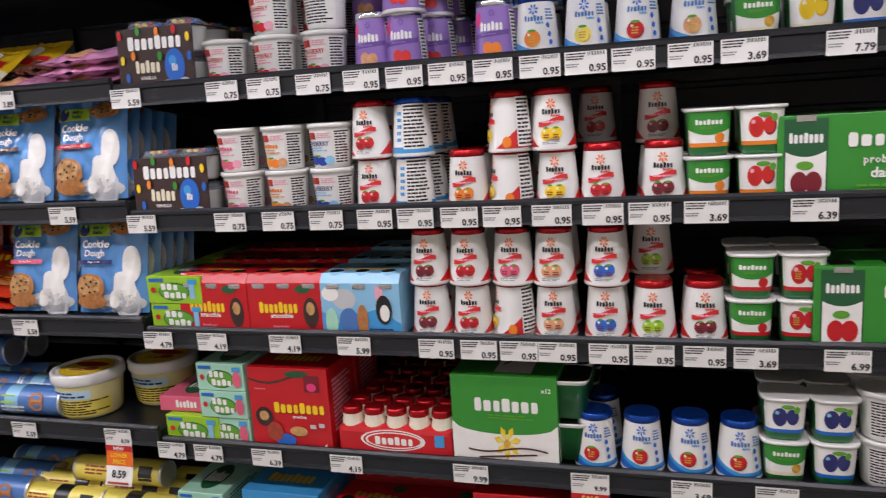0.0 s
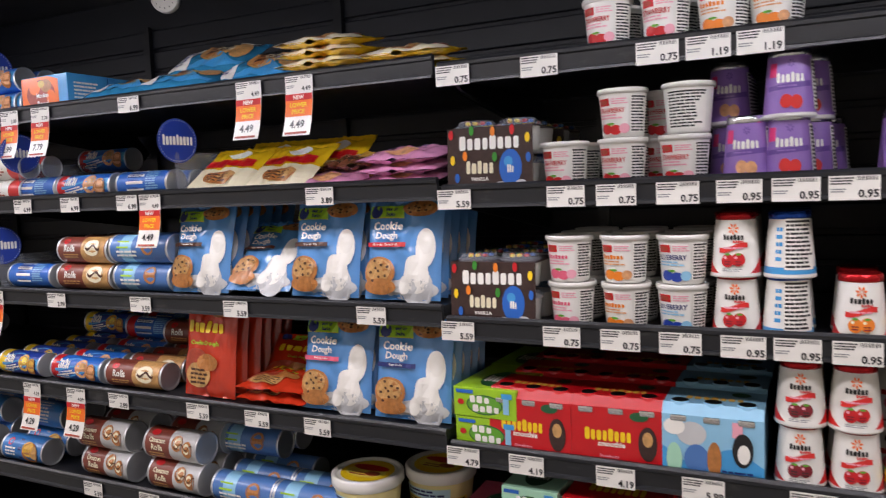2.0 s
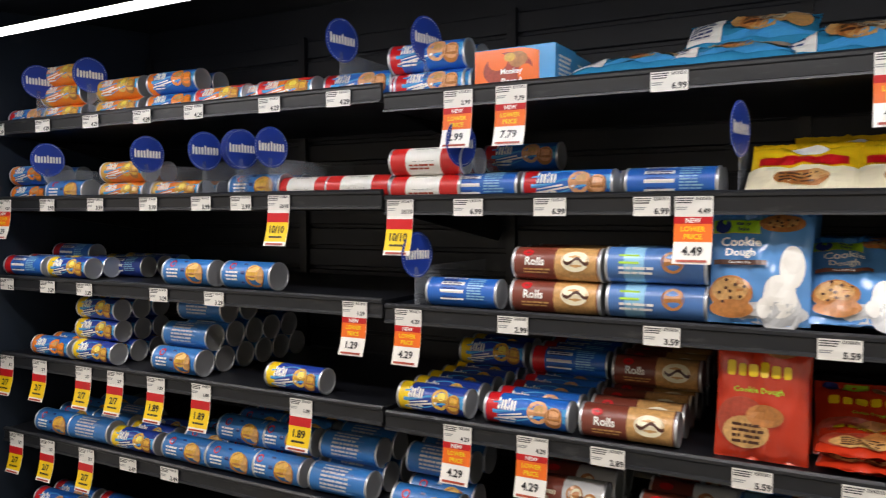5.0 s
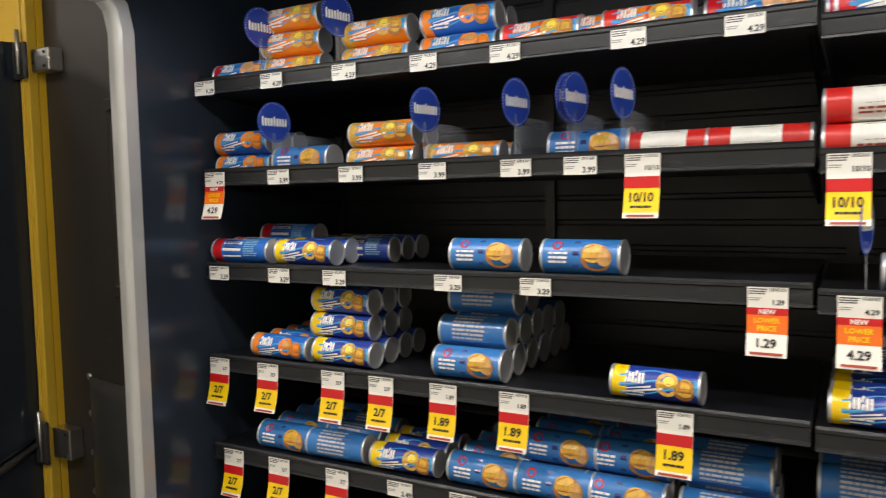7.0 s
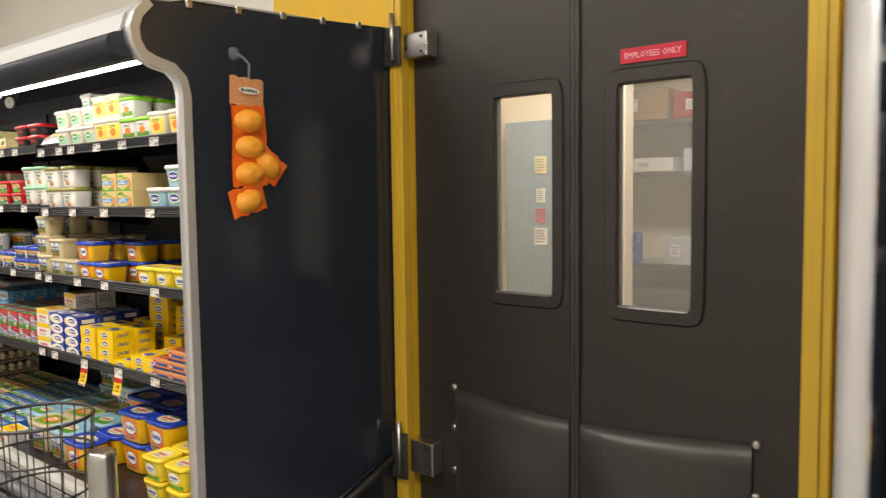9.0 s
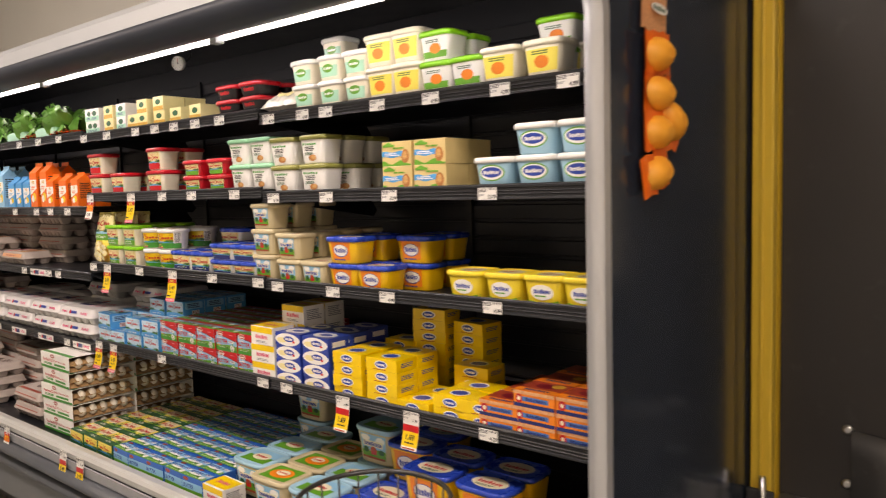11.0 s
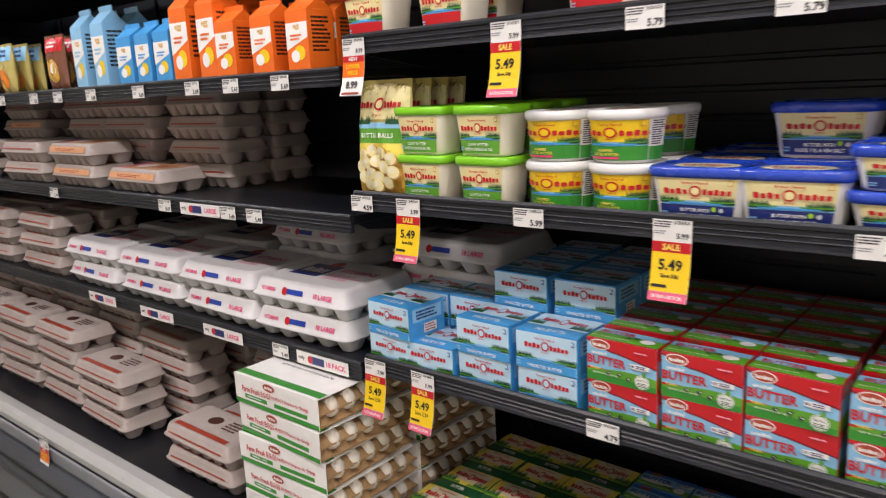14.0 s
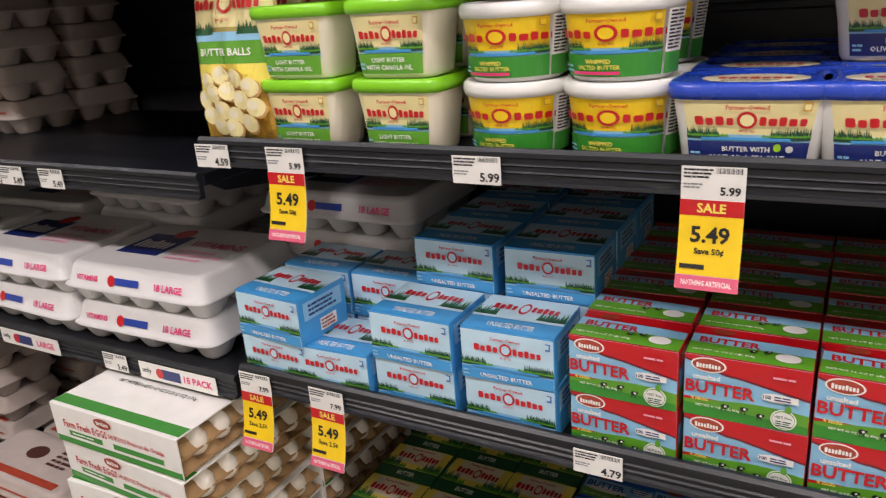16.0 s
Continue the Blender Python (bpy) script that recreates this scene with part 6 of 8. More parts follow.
def eggs_18(mat, deep, top, front, across=6):
    w, d, h = (0.295, 0.15, 0.066) if across == 6 else (0.32, 0.24, 0.072)
    def make(th):
        b = Build()
        nx, ny = across, deep
        for i in range(nx):
            for j in range(ny):
                cx, cy = -w / 2 + w * (i + 0.5) / nx, d * (j + 0.5) / ny
                a, c = w / nx / 2 * 0.96, d / ny / 2 * 0.96
                b.loft([oval(a * q, c * q, 3, 10, z, cx, cy) for z, q in ((0, 0.52), (0.006, 0.64), (0.028, 0.92), (0.032, 1.03))], mat, mat)
        part("tray", b, th, "moulded egg tray")
        b = Build()
        cy = d / 2
        b.loft([oval(w / 2 * q, d / 2 * q2, 12, 40, z, 0, cy) for z, q, q2 in ((0.030, 1.02, 1.03), (0.034, 1.03, 1.05), (0.036, 1.0, 1.0), (h - 0.008, 0.95, 0.92), (h - 0.001, 0.92, 0.87), (h, 0.88, 0.82))], mat, mat, mat)
        part("lid", b, th, "moulded carton lid")
        b = Build()
        draw(b, lambda u, v, off: (u * w / 2 * 0.86, cy - d / 2 * 0.8 + d * 0.8 * v, h + off), w / 2 * 0.86, d * 0.8, top)
        draw(b, lambda u, v, off: (u * w / 2 * 0.9, cy - d / 2 * (1.0 - 0.08 * v) - off - 0.001, 0.037 + (h - 0.046) * v), w / 2 * 0.9, h - 0.046, front)
        part("print", b, th, "printed lettering")
    return make


kind("eggs_white", "egg_carton", "white foam carton of eighteen eggs", "eggs", 0.245, 0.072, eggs_18("carton_foam", 3, [("r", "navy", -0.75, -0.05, 0.25, 0.75), ("e", "red", -0.3, 0.8, 0.14, 0.12), ("g", "paper", -0.4, 0.5, 0.28, 0.2, 7), ("t", "pink", "VITAMINS", 0.5, 0.6, 0.14, 0.42), ("l", "rose", 0.1, 0.9, 0.2, 0.46, 3)],
     [("t", "hotpink", "VITAMINS", -0.68, 0.5, 0.34, 0.2), ("r", "royal", -0.25, 0.15, 0.3, 0.72), ("e", "red", -0.28, 0.5, 0.06, 0.34), ("t", "hotpink", "18 LARGE", 0.6, 0.5, 0.42, 0.22)], 5))
kind("eggs_grey", "egg_carton", "grey pulp carton of a dozen eggs", "eggs", 0.155, 0.067, eggs_18("carton_grey", 2, [("b", "brick", -0.9, 0.9, 0.02, 0.16), ("e", "brown", -0.2, 0.6, 0.2, 0.16), ("l", "brown", 0.2, 0.8, 0.4, 0.8, 4)], [("r", "brick", -0.9, 0.9, 0.3, 0.5)]))
kind("eggs_pink", "egg_carton", "grey pulp egg carton with an orange-pink label", "eggs", 0.155, 0.067, eggs_18("carton_grey", 2, [("r", "peach", -0.95, 0.95, 0.03, 0.97), ("e", "paper", -0.3, 0.5, 0.3, 0.25), ("r", "pink", -0.95, -0.65, 0.03, 0.97), ("l", "brick", 0.1, 0.8, 0.3, 0.7, 3)], [("r", "peach", -0.95, 0.95, 0.1, 0.95), ("l", "brick", -0.6, 0.5, 0.3, 0.7, 2)]))


def egg_box(th):
    w, d, h = 0.285, 0.29, 0.0695
    b = Build()
    b.extrude_x([(0, 0.002), (-0.001, 0.002), (-0.001, h), (0, h + 0.001), (d, h + 0.001), (d + 0.001, h), (d + 0.001, 0.002), (d, 0.002), (d - 0.001, h - 0.001), (0.001, h - 0.001)], -w / 2, w / 2, "print_paper")
    part("wrap", b, th, "white card wrap")
    b = Build()
    draw(b, flat_surf(-w / 2, w / 2, -0.001, 0.002, h), w / 2, h, [("r", "green", -0.99, 0.99, 0.0, 0.16), ("r", "green", -0.75, -0.2, 0.24, 0.38), ("r", "green", -0.02, 0.75, 0.24, 0.38), ("l", "paper", -0.7, -0.25, 0.28, 0.35, 1), ("t", "red", "Farm Fresh EGGS", -0.45, 0.56, 0.2, 0.36), ("t", "red", "HUEVOS Frescos de Granja", 0.36, 0.54, 0.17, 0.42), ("e", "brick", -0.12, 0.85, 0.14, 0.13), ("g", "paper", -0.12, 0.85, 0.1, 0.1, 7)])
    draw(b, top_surf(-w / 2, w / 2, 0, d, h + 0.001), w / 2, d, [("r", "green", -0.99, 0.99, 0.02, 0.10), ("r", "leaf", -0.6, 0.6, 0.66, 0.78), ("t", "paper", "2 1/2 DOCENAS GRADO A GRANDES", 0, 0.72, 0.055, 0.56), ("t", "black", "Mantenga refrigerado a 45°F o menos", 0, 0.54, 0.035, 0.5), ("t", "black", "NET WT/PESO NETO: 60 OZ (3 LB 12 OZ) 1.7 kg", 0, 0.32, 0.04, 0.62), ("t", "red", "HUEVOS FRESCOS", 0, 0.88, 0.07, 0.6)])
    part("print", b, th, "green and red print")
    b = Build()
    for z in (0.004, 0.030):
        b.box(-w / 2 + 0.002, w / 2 - 0.002, 0.004, d - 0.004, z, z + 0.003, "kraft")
        for s in (-1, 1):
            for k in range(6):
                cy = d * (k + 0.5) / 6
                b.loft([oval(0.020 * q, 0.021 * q, 2, 8, zz, s * (w / 2 - 0.024), cy) for zz, q in ((z + 0.003, 1.1), (z + 0.012, 0.7), (z + 0.018, 0.5))], "kraft", None, "kraft")
    part("tray", b, th, "kraft pulp egg tray")
    for s in (-1, 1):
        for k in range(5):
            b = Build()
            cy = d * (k + 1) / 6
            b.loft([oval(0.021 * q, 0.021 * q, 2, 12, 0.012 + zz, s * (w / 2 - 0.022), cy) for zz, q in ((0, 0.3), (0.006, 0.75), (0.018, 1.0), (0.032, 0.85), (0.042, 0.5), (0.046, 0.1))], "egg_shell")
            part("egg", b, th, "white egg")


kind("egg_box", "egg_box", "white and green carton of thirty eggs with open sides", "eggs", 0.295, 0.0718, egg_box)


def gable(w, h, body, ops, cap=None):
    def make(th):
        b = Build()
        hs = h * 0.78
        b.box(-w / 2, w / 2, 0, w, 0, hs, body, 0.0012)
        b.extrude_x([(0, hs), (w / 2 - 0.002, h * 0.93), (w / 2 - 0.002, h), (w / 2 + 0.002, h), (w / 2 + 0.002, h * 0.93), (w, hs)], -w / 2, w / 2, body)
        part("carton", b, th)
        b = Build()
        draw(b, flat_surf(-w / 2, w / 2, 0, 0, hs), w / 2, hs, ops)
        draw(b, side_surf(w / 2, 0, w, 0, hs, 1), w / 2, hs, [("l", "black", -0.7, 0.7, 0.3, 0.9, 9)])
        part("print", b, th, "printed front")
    return make


for key, col, two in (("gable_orange", "tangerine", "paper"), ("gable_blue", "azure", "paper"), ("gable_sky", "sky", "paper")):
    for suf, h in (("", 0.155), ("_tall", 0.215)):
        kind(key + suf, "egg_white_carton", "gable-top carton of liquid egg in " + ("orange" if "orange" in key else "blue") + " and white", "carton", 0.072, h,
             gable(0.07, h, "print_" + col, [("b", two, -0.98, 0.98, lambda u: 0.45 + 0.1 * u, 0.8), ("t", "gold", "egg", 0, 0.72, 0.09, 0.5), ("e", "yellow", 0.2, 0.3, 0.5, 0.12), ("e", "paper", -0.2, 0.25, 0.4, 0.1), ("l", col, -0.6, 0.5, 0.5, 0.62, 2)]))
kind("pouch_food", "food_pouch", "printed red and tan pouch of cooked eggs", "food pouch", 0.04, 0.16, bag(0.12, 0.16, 0.035, "film_brown", [("r", "red", -0.9, 0.9, 0.7, 0.95), ("e", "gold", 0, 0.35, 0.6, 0.22), ("e", "paper", 0.1, 0.4, 0.3, 0.1), ("l", "paper", -0.6, 0.6, 0.76, 0.9, 2)]))
kind("pouch_clear", "food_pouch", "blue and white pouch of cheese", "food pouch", 0.04, 0.16, bag(0.12, 0.16, 0.035, "film_cream", [("r", "sky", -0.9, 0.9, 0.66, 0.95), ("e", "orange", 0, 0.3, 0.5, 0.2), ("l", "navy", -0.6, 0.6, 0.72, 0.9, 2)]))


def leafy(th):
    rnd = random.Random(7)
    b = Build()
    for k in range(34):
        c = Vector((rnd.uniform(-0.15, 0.15), rnd.uniform(0.02, 0.14), rnd.uniform(0.03, 0.10)))
        ax = Vector((rnd.uniform(-1, 1), rnd.uniform(-0.6, 0.3), rnd.uniform(0.1, 1))).normalized()
        sd = ax.cross(Vector((rnd.uniform(-1, 1), 1, rnd.uniform(-1, 1)))).normalized()
        up = ax.cross(sd)
        L, W = rnd.uniform(0.06, 0.13), rnd.uniform(0.03, 0.06)
        rows = [[c + ax * L * (i / 5 - 0.3) + sd * W * j * math.sin(math.pi * (0.08 + 0.86 * i / 5)) + up * (0.012 * math.sin(5 * i + 4 * j) - 0.012 * j * j) for j in (-1, -0.5, 0, 0.5, 1)] for i in range(6)]
        b.grid(rows, "leaf_bag")
    part("leaves", b, th, "crinkled green leaves")
    b = Build()
    b.box(-0.1, 0.1, 0.01, 0.13, 0, 0.05, "print_mint", 0.012)
    part("tray", b, th, "pale green base pack")


kind("flat_white", "food_pack", "white film-wrapped pack lying on the top shelf", "food pack", 0.10, 0.05, bag(0.19, 0.11, 0.06, "film_white", [("e", "butter", 0.1, 0.5, 0.5, 0.3), ("l", "tan", -0.3, 0.5, 0.4, 0.62, 2)]))
kind("leafy", "greens_bag", "green film bag with crinkled leafy top", "greens", 0.16, 0.2, leafy)


# ---- stocking ----
rnd_shelf = random.Random(5)


def place(key, m):
    k = KIND[key]
    if k["proto"] is None:
        k["proto"] = thing(k["name"], k["label"], k["category"], k["category"] + " on the shelves", at=m)
        k["make"](k["proto"])
        return k["proto"]
    return copy_thing(k["proto"], m)


# cups whose hollow base sits over the lid below: rise of one cup on another
NEST = {"yop": 0.084, "light": 0.084, "whip": 0.084}


def unit_at(bay, x):
    """The butter bay is two units wide; the one by the door is A."""
    return "A" if bay == "B" and x > -6.636 else bay


def stock(bay, i, key, stack, rows, *xs, back=0.012, tilt=0.0, turn=0.0, gap=0.004, z=None, step=0.0):
    """Columns of a pack on shelf i of a bay, at each x: stacked so many high and standing so many deep."""
    k = KIND[key]
    for x in xs:
        unit = unit_at(bay, x)
        y0, z0 = BAYS[unit][2] + back, BAYS[unit][3][i] - SINK.get((unit, i), 0.0) if z is None else z
        for r in range(rows):
            for s in range(stack):
                d = k["d"] + gap
                jx, jy, jr = (rnd_shelf.uniform(-1, 1) for _ in range(3))
                calm = 0.4 if s else 1.0
                if tilt:
                    m = pose(x + 0.003 * jx, y0 + r * d + 0.002 * jy, z0 + 0.001 + min(k["d"], k["h"]) * math.sin(radians(tilt)) + s * min(k["d"], k["h"]) * 0.95, -tilt, 0, turn + 3 * jr)
                else:
                    m = pose(x + 0.0016 * jx * calm, y0 + r * d + 0.002 * (jy + 1) * calm + step * s, z0 + 0.0005 + s * NEST.get(key.split("_")[0], k["h"]), 0, 0, turn + 2.2 * jr)
                place(key, m)


# ---- price tags ----
TAGS = {}


def tag(bay, i, style, price, *xs, was="", z=None, y=None):
    """A price ticket in the channel; sale and lower styles hang below it."""
    key = (style, price, was)
    for x in xs:
        zz = (BAYS[unit_at(bay, x)][3][i] - 0.036) if z is None else z
        yy = (BAYS[bay][2] - 0.0012) if y is None else y
        m = pose(x, yy, zz, 0, 0, rnd_shelf.uniform(-0.6, 0.6))
        if key in TAGS:
            copy_thing(TAGS[key], m)
            continue
        name = {"plain": "white paper price ticket in the shelf channel", "sale": "hanging yellow and red sale ticket", "lower": "hanging orange and white price ticket", "yellow": "hanging yellow price ticket with a red band",
                "wide": "wide printed strip in the shelf channel"}[style]
        th = thing("price_tag", name, "price tag", "price tags", at=m)
        w, h = (0.029, 0.031) if style != "wide" else (0.085, 0.03)
        b = Build()
        b.box(-w, w, -0.0012, 0, 0, h, "print_white")
        part("card", b, th)
        b = Build()
        if style == "wide":
            o = [("t", "black", "only", -0.8, 0.5, 0.4, 0.14), ("r", "navy", -0.4, 0.1, 0.2, 0.8), ("e", "red", -0.45, 0.5, 0.1, 0.3), ("t", "hotpink", price, 0.55, 0.5, 0.42, 0.36)]
        else:
            o = [("c", "black", 0.1, 0.9, 0.8, 0.97, 18), ("l", "black", -0.92, 0.0, 0.62, 0.96, 3), ("l", "grey", -0.92, -0.3, 0.3, 0.5, 2), ("t", "black", was or price, 0.55, 0.26, 0.34 if style == "plain" else 0.27, 0.42)]
        draw(b, flat_surf(-w, w, -0.0012, 0, h), w, h, o, first=0.0003, step=0.0001)
        part("print", b, th, "black print")
        if style in ("sale", "lower", "yellow"):
            hh = 0.086 if style == "sale" else 0.074
            curl = lambda v: -0.002 - 0.016 * (1 - v) ** 2
            s = lambda u, v, off: (u * w, curl(v) - off, -hh + hh * v)
            b = Build()
            b.grid([[(u * w, curl(v / 6), -hh + hh * v / 6) for u in (-1, 1)] for v in range(7)], "print_paper")
            b.grid([[(u * w, curl(v / 6) + 0.0006, -hh + hh * v / 6) for u in (-1, 1)] for v in range(7)], "print_paper")
            part("flag", b, th, "hanging card")
            b = Build()
            def body(col, v0, v1):
                return [("r", col, -1, 1, v0 + (v1 - v0) * q / 4, v0 + (v1 - v0) * (q + 1) / 4 + 0.001) for q in range(4)]
            if style == "sale":
                draw(b, s, w, hh, body("yellow", 0.15, 0.82), first=0.0005, step=0)
                o = [("r", "red", -1, 1, 0.81, 0.99), ("t", "lemon", "SALE", 0, 0.90, 0.11, 0.5), ("t", "black", price, 0, 0.60, 0.19, 0.62), ("t", "black", "Save 50¢" if was == "5.99" else "Save 2.50", 0, 0.41, 0.085, 0.6), ("r", "black", -0.9, -0.1, 0.22, 0.27), ("r", "pink", -1, 1, 0.0, 0.15), ("t", "paper", "NOTHING ARTIFICIAL", 0, 0.075, 0.06, 0.8)]
            elif style == "lower":
                draw(b, s, w, hh, body("tangerine", 0.46, 0.84), first=0.0005, step=0)
                o = [("r", "red", -1, 1, 0.84, 0.99), ("t", "paper", "NEW", 0, 0.91, 0.1, 0.4), ("t", "yellow", "LOWER", 0, 0.73, 0.11, 0.8), ("t", "yellow", "PRICE", 0, 0.57, 0.11, 0.8), ("t", "black", price, 0, 0.27, 0.19, 0.62), ("r", "brick", -0.8, 0.8, 0.04, 0.09)]
            else:
                draw(b, s, w, hh, body("yellow", 0.12, 0.66), first=0.0005, step=0)
                o = [("r", "red", -1, 1, 0.66, 0.92), ("t", "yellow", "PRICE", 0, 0.79, 0.1, 0.6), ("t", "black", price, 0, 0.46, 0.22, 0.68), ("l", "black", -0.6, 0.6, 0.2, 0.3, 1), ("r", "brick", -0.8, 0.8, 0.03, 0.08)]
            draw(b, s, w, hh, o, first=0.0009, step=0.0002)
            part("flag_print", b, th, "printed flag")
        TAGS[key] = th


def disc(bay, i, *xs, up=0.108, back=0.0):
    """A round blue card on a clear shelf divider."""
    for x in xs:
        z, y = BAYS[bay][3][i], BAYS[bay][2]
        m = pose(x, y + 0.02 + back, z - 0.01, 0, 0, 78)
        if "disc" in TAGS:
            copy_thing(TAGS["disc"], m)
            continue
        th = thing("shelf_sign", "round blue card sign with white lettering on a clear divider", "sign", "round blue signs", at=m)
        b = Build()
        r = 0.0435
        b.loft([[(q * math.cos(2 * math.pi * k / 40), yy, up + q * math.sin(2 * math.pi * k / 40)) for k in range(40)] for q, yy in ((r, -0.001), (r, 0.0))], "print_royal", "print_royal", "print_royal")
        part("card", b, th)
        b = Build()
        o = [("g", "paper", 0, 0.52, 0.78, 0.24, 9)]
        draw(b, flat_surf(-r, r, -0.0011, up - r, up + r), r, 2 * r, o)
        for k in range(44):
            a = 2 * math.pi * k / 44
            q = 0.92 * r
            b.box(q * math.cos(a) - 0.0007, q * math.cos(a) + 0.0007, -0.0016, -0.0011, up + q * math.sin(a) - 0.0007, up + q * math.sin(a) + 0.0007, "print_paper")
        part("lettering", b, th, "white strokes and dotted ring")
        b = Build()
        b.box(-0.001, 0.001, -0.01, 0.30, 0.001, 0.085, "clear_plastic")
        dv = part("divider", b, th, "clear plastic divider", pose(0.002, 0, 0, 0, 0, -78))
        TAGS["disc"] = th


# ---- what stands on the shelves ----
# yogurt bay
stock("Y", 1, "crunch", 1, 2, -0.810)
stock("Y", 2, "crunch", 1, 2, -0.810)
stock("Y", 1, "cup_straw", 1, 3, -0.696)
stock("Y", 1, "cup_straw", 2, 3, -0.607)
stock("Y", 1, "cup_straw", 1, 1, -0.520)
stock("Y", 1, "cup_back", 1, 1, -0.512, z=1.5755)
stock("Y", 1, "cup_straw", 2, 2, -0.557, back=0.092)
stock("Y", 1, "whip_cake", 1, 1, -0.433)
stock("Y", 1, "whip_cake", 2, 3, -0.463, back=0.09)
stock("Y", 1, "whip_rasp", 2, 3, -0.379)
stock("Y", 1, "whip_rasp", 2, 2, -0.356, back=0.09)
stock("Y", 1, "whip_orange", 1, 2, -0.240)
stock("Y", 1, "whip_orange", 1, 2, -0.336, back=0.16)
stock("Y", 1, "light_orange", 1, 1, -0.177)
stock("Y", 1, "light_orange", 2, 2, -0.190, back=0.09)
stock("Y", 1, "light_lime", 1, 2, -0.108)
stock("Y", 1, "light_straw", 1, 3, -0.034)
stock("Y", 1, "light_peach", 1, 3, 0.040)
stock("Y", 1, "act_vanilla", 1, 2, 0.119)
stock("Y", 1, "act_fruit_vanilla", 1, 2, 0.185)
stock("Y", 1, "act_fruit_blue", 1, 2, 0.248)
stock("Y", 2, "cup_rasp", 2, 3, -0.691)
stock("Y", 2, "cup_peach", 2, 3, -0.607)
stock("Y", 2, "cup_blue", 2, 3, -0.523)
stock("Y", 2, "yop_straw", 2, 3, -0.450)
stock("Y", 2, "light_side", 2, 3, -0.380)
stock("Y", 2, "yop_peach", 1, 2, -0.294)
stock("Y", 2, "yop_side", 2, 1, -0.225)
stock("Y", 2, "yop_lemon", 2, 1, -0.157)
stock("Y", 2, "yop_lemon", 2, 2, -0.188, back=0.16)
stock("Y", 2, "yop_straw", 1, 1, -0.089)
stock("Y", 2, "yop_straw", 2, 1, -0.110, back=0.2)
stock("Y", 2, "yop_cherry", 1, 1, -0.004)
stock("Y", 2, "yop_cherry", 2, 2, -0.010, back=0.09)
stock("Y", 2, "act_peach", 2, 2, 0.058)
stock("Y", 2, "act_fruit_peach", 2, 2, 0.126)
stock("Y", 2, "daily_cherry", 1, 2, 0.251)
stock("Y", 3, "gurt_green", 2, 2, -0.831)
stock("Y", 3, "smooth_red", 1, 3, -0.754, -0.617)
stock("Y", 3, "smooth_blue", 1, 3, -0.481)
stock("Y", 3, "yop_cherry", 2, 2, -0.365)
stock("Y", 3, "yop_straw", 2, 2, -0.299)
stock("Y", 3, "yop_side", 1, 1, -0.232)
stock("Y", 3, "yop_rasp", 1, 1, -0.228, z=1.168)
stock("Y", 3, "yop_rasp", 2, 2, -0.247, back=0.09)
stock("Y", 3, "yop_cake", 2, 2, -0.165)
stock("Y", 3, "yop_blue", 2, 2, -0.087)
stock("Y", 3, "yop_lime", 1, 1, -0.018)
stock("Y", 3, "yop_lime", 2, 1, -0.021, back=0.09)
stock("Y", 3, "yop_cherry", 1, 2, 0.053)
stock("Y", 3, "act_straw", 2, 2, 0.116)
stock("Y", 3, "act_fruit_straw", 2, 2, 0.183)
stock("Y", 3, "daily_straw", 1, 2, 0.303)
stock("Y", 4, "gurt_green", 1, 1, -0.831)
stock("Y", 4, "gurt_pink", 1, 1, -0.848, z=0.9235, back=0.03)
stock("Y", 4, "gurt_white", 3, 2, -0.758)
stock("Y", 4, "pouch_red", 1, 2, -0.627)
stock("Y", 4, "drink", 1, 4, -0.437)
stock("Y", 4, "act12", 1, 2, -0.248)
stock("Y", 4, "light_straw", 1, 1, -0.110, -0.037, 0.032, 0.102)
stock("Y", 4, "light_straw", 1, 1, -0.104, back=0.09)
stock("Y", 4, "act_vanilla", 1, 2, 0.165)
stock("Y", 4, "act_fruit_blue", 2, 2, 0.230)
stock("Y", 4, "act_fruit_blue", 1, 2, 0.164, z=0.9395)
stock("Y", 4, "cup_back", 2, 2, 0.297)
stock("Y", 5, "gurt_green", 1, 2, -0.831)
stock("Y", 5, "gurt_white", 2, 2, -0.833)
stock("Y", 5, "pouch_blue", 1, 2, -0.670)
stock("Y", 5, "smooth_red", 1, 3, -0.501, -0.374)
stock("Y", 5, "pouch_red", 1, 1, -0.233)
stock("Y", 0, "cup_straw", 1, 2, -0.627)
stock("Y", 0, "cup_straw", 2, 3, -0.540)
stock("Y", 0, "cup_peach", 1, 2, -0.463, -0.397)
# price tickets of the yogurt bay
tag("Y", 1, "plain", "5.59", -0.865)
tag("Y", 1, "plain", "0.75", -0.681, -0.606, -0.520)
tag("Y", 1, "plain", "0.95", -0.440, -0.371, -0.304, -0.236, -0.168, -0.104, -0.040, 0.034)
tag("Y", 1, "plain", "3.69", 0.101)
tag("Y", 1, "plain", "7.79", 0.227)
tag("Y", 2, "plain", "5.59", -0.867)
tag("Y", 2, "plain", "0.75", -0.693, -0.604, -0.519)
tag("Y", 2, "plain", "0.95", -0.436, -0.369, -0.299, -0.233, -0.159, -0.086, -0.021)
tag("Y", 2, "plain", "3.69", 0.054)
tag("Y", 2, "plain", "6.39", 0.190)
tag("Y", 3, "plain", "4.79", -0.866)
tag("Y", 3, "plain", "4.19", -0.756, -0.615)
tag("Y", 3, "plain", "5.99", -0.490)
tag("Y", 3, "plain", "0.95", -0.349, -0.280, -0.217, -0.158, -0.082, -0.018, 0.052)
tag("Y", 3, "plain", "3.69", 0.120)
tag("Y", 3, "plain", "6.99", 0.236)
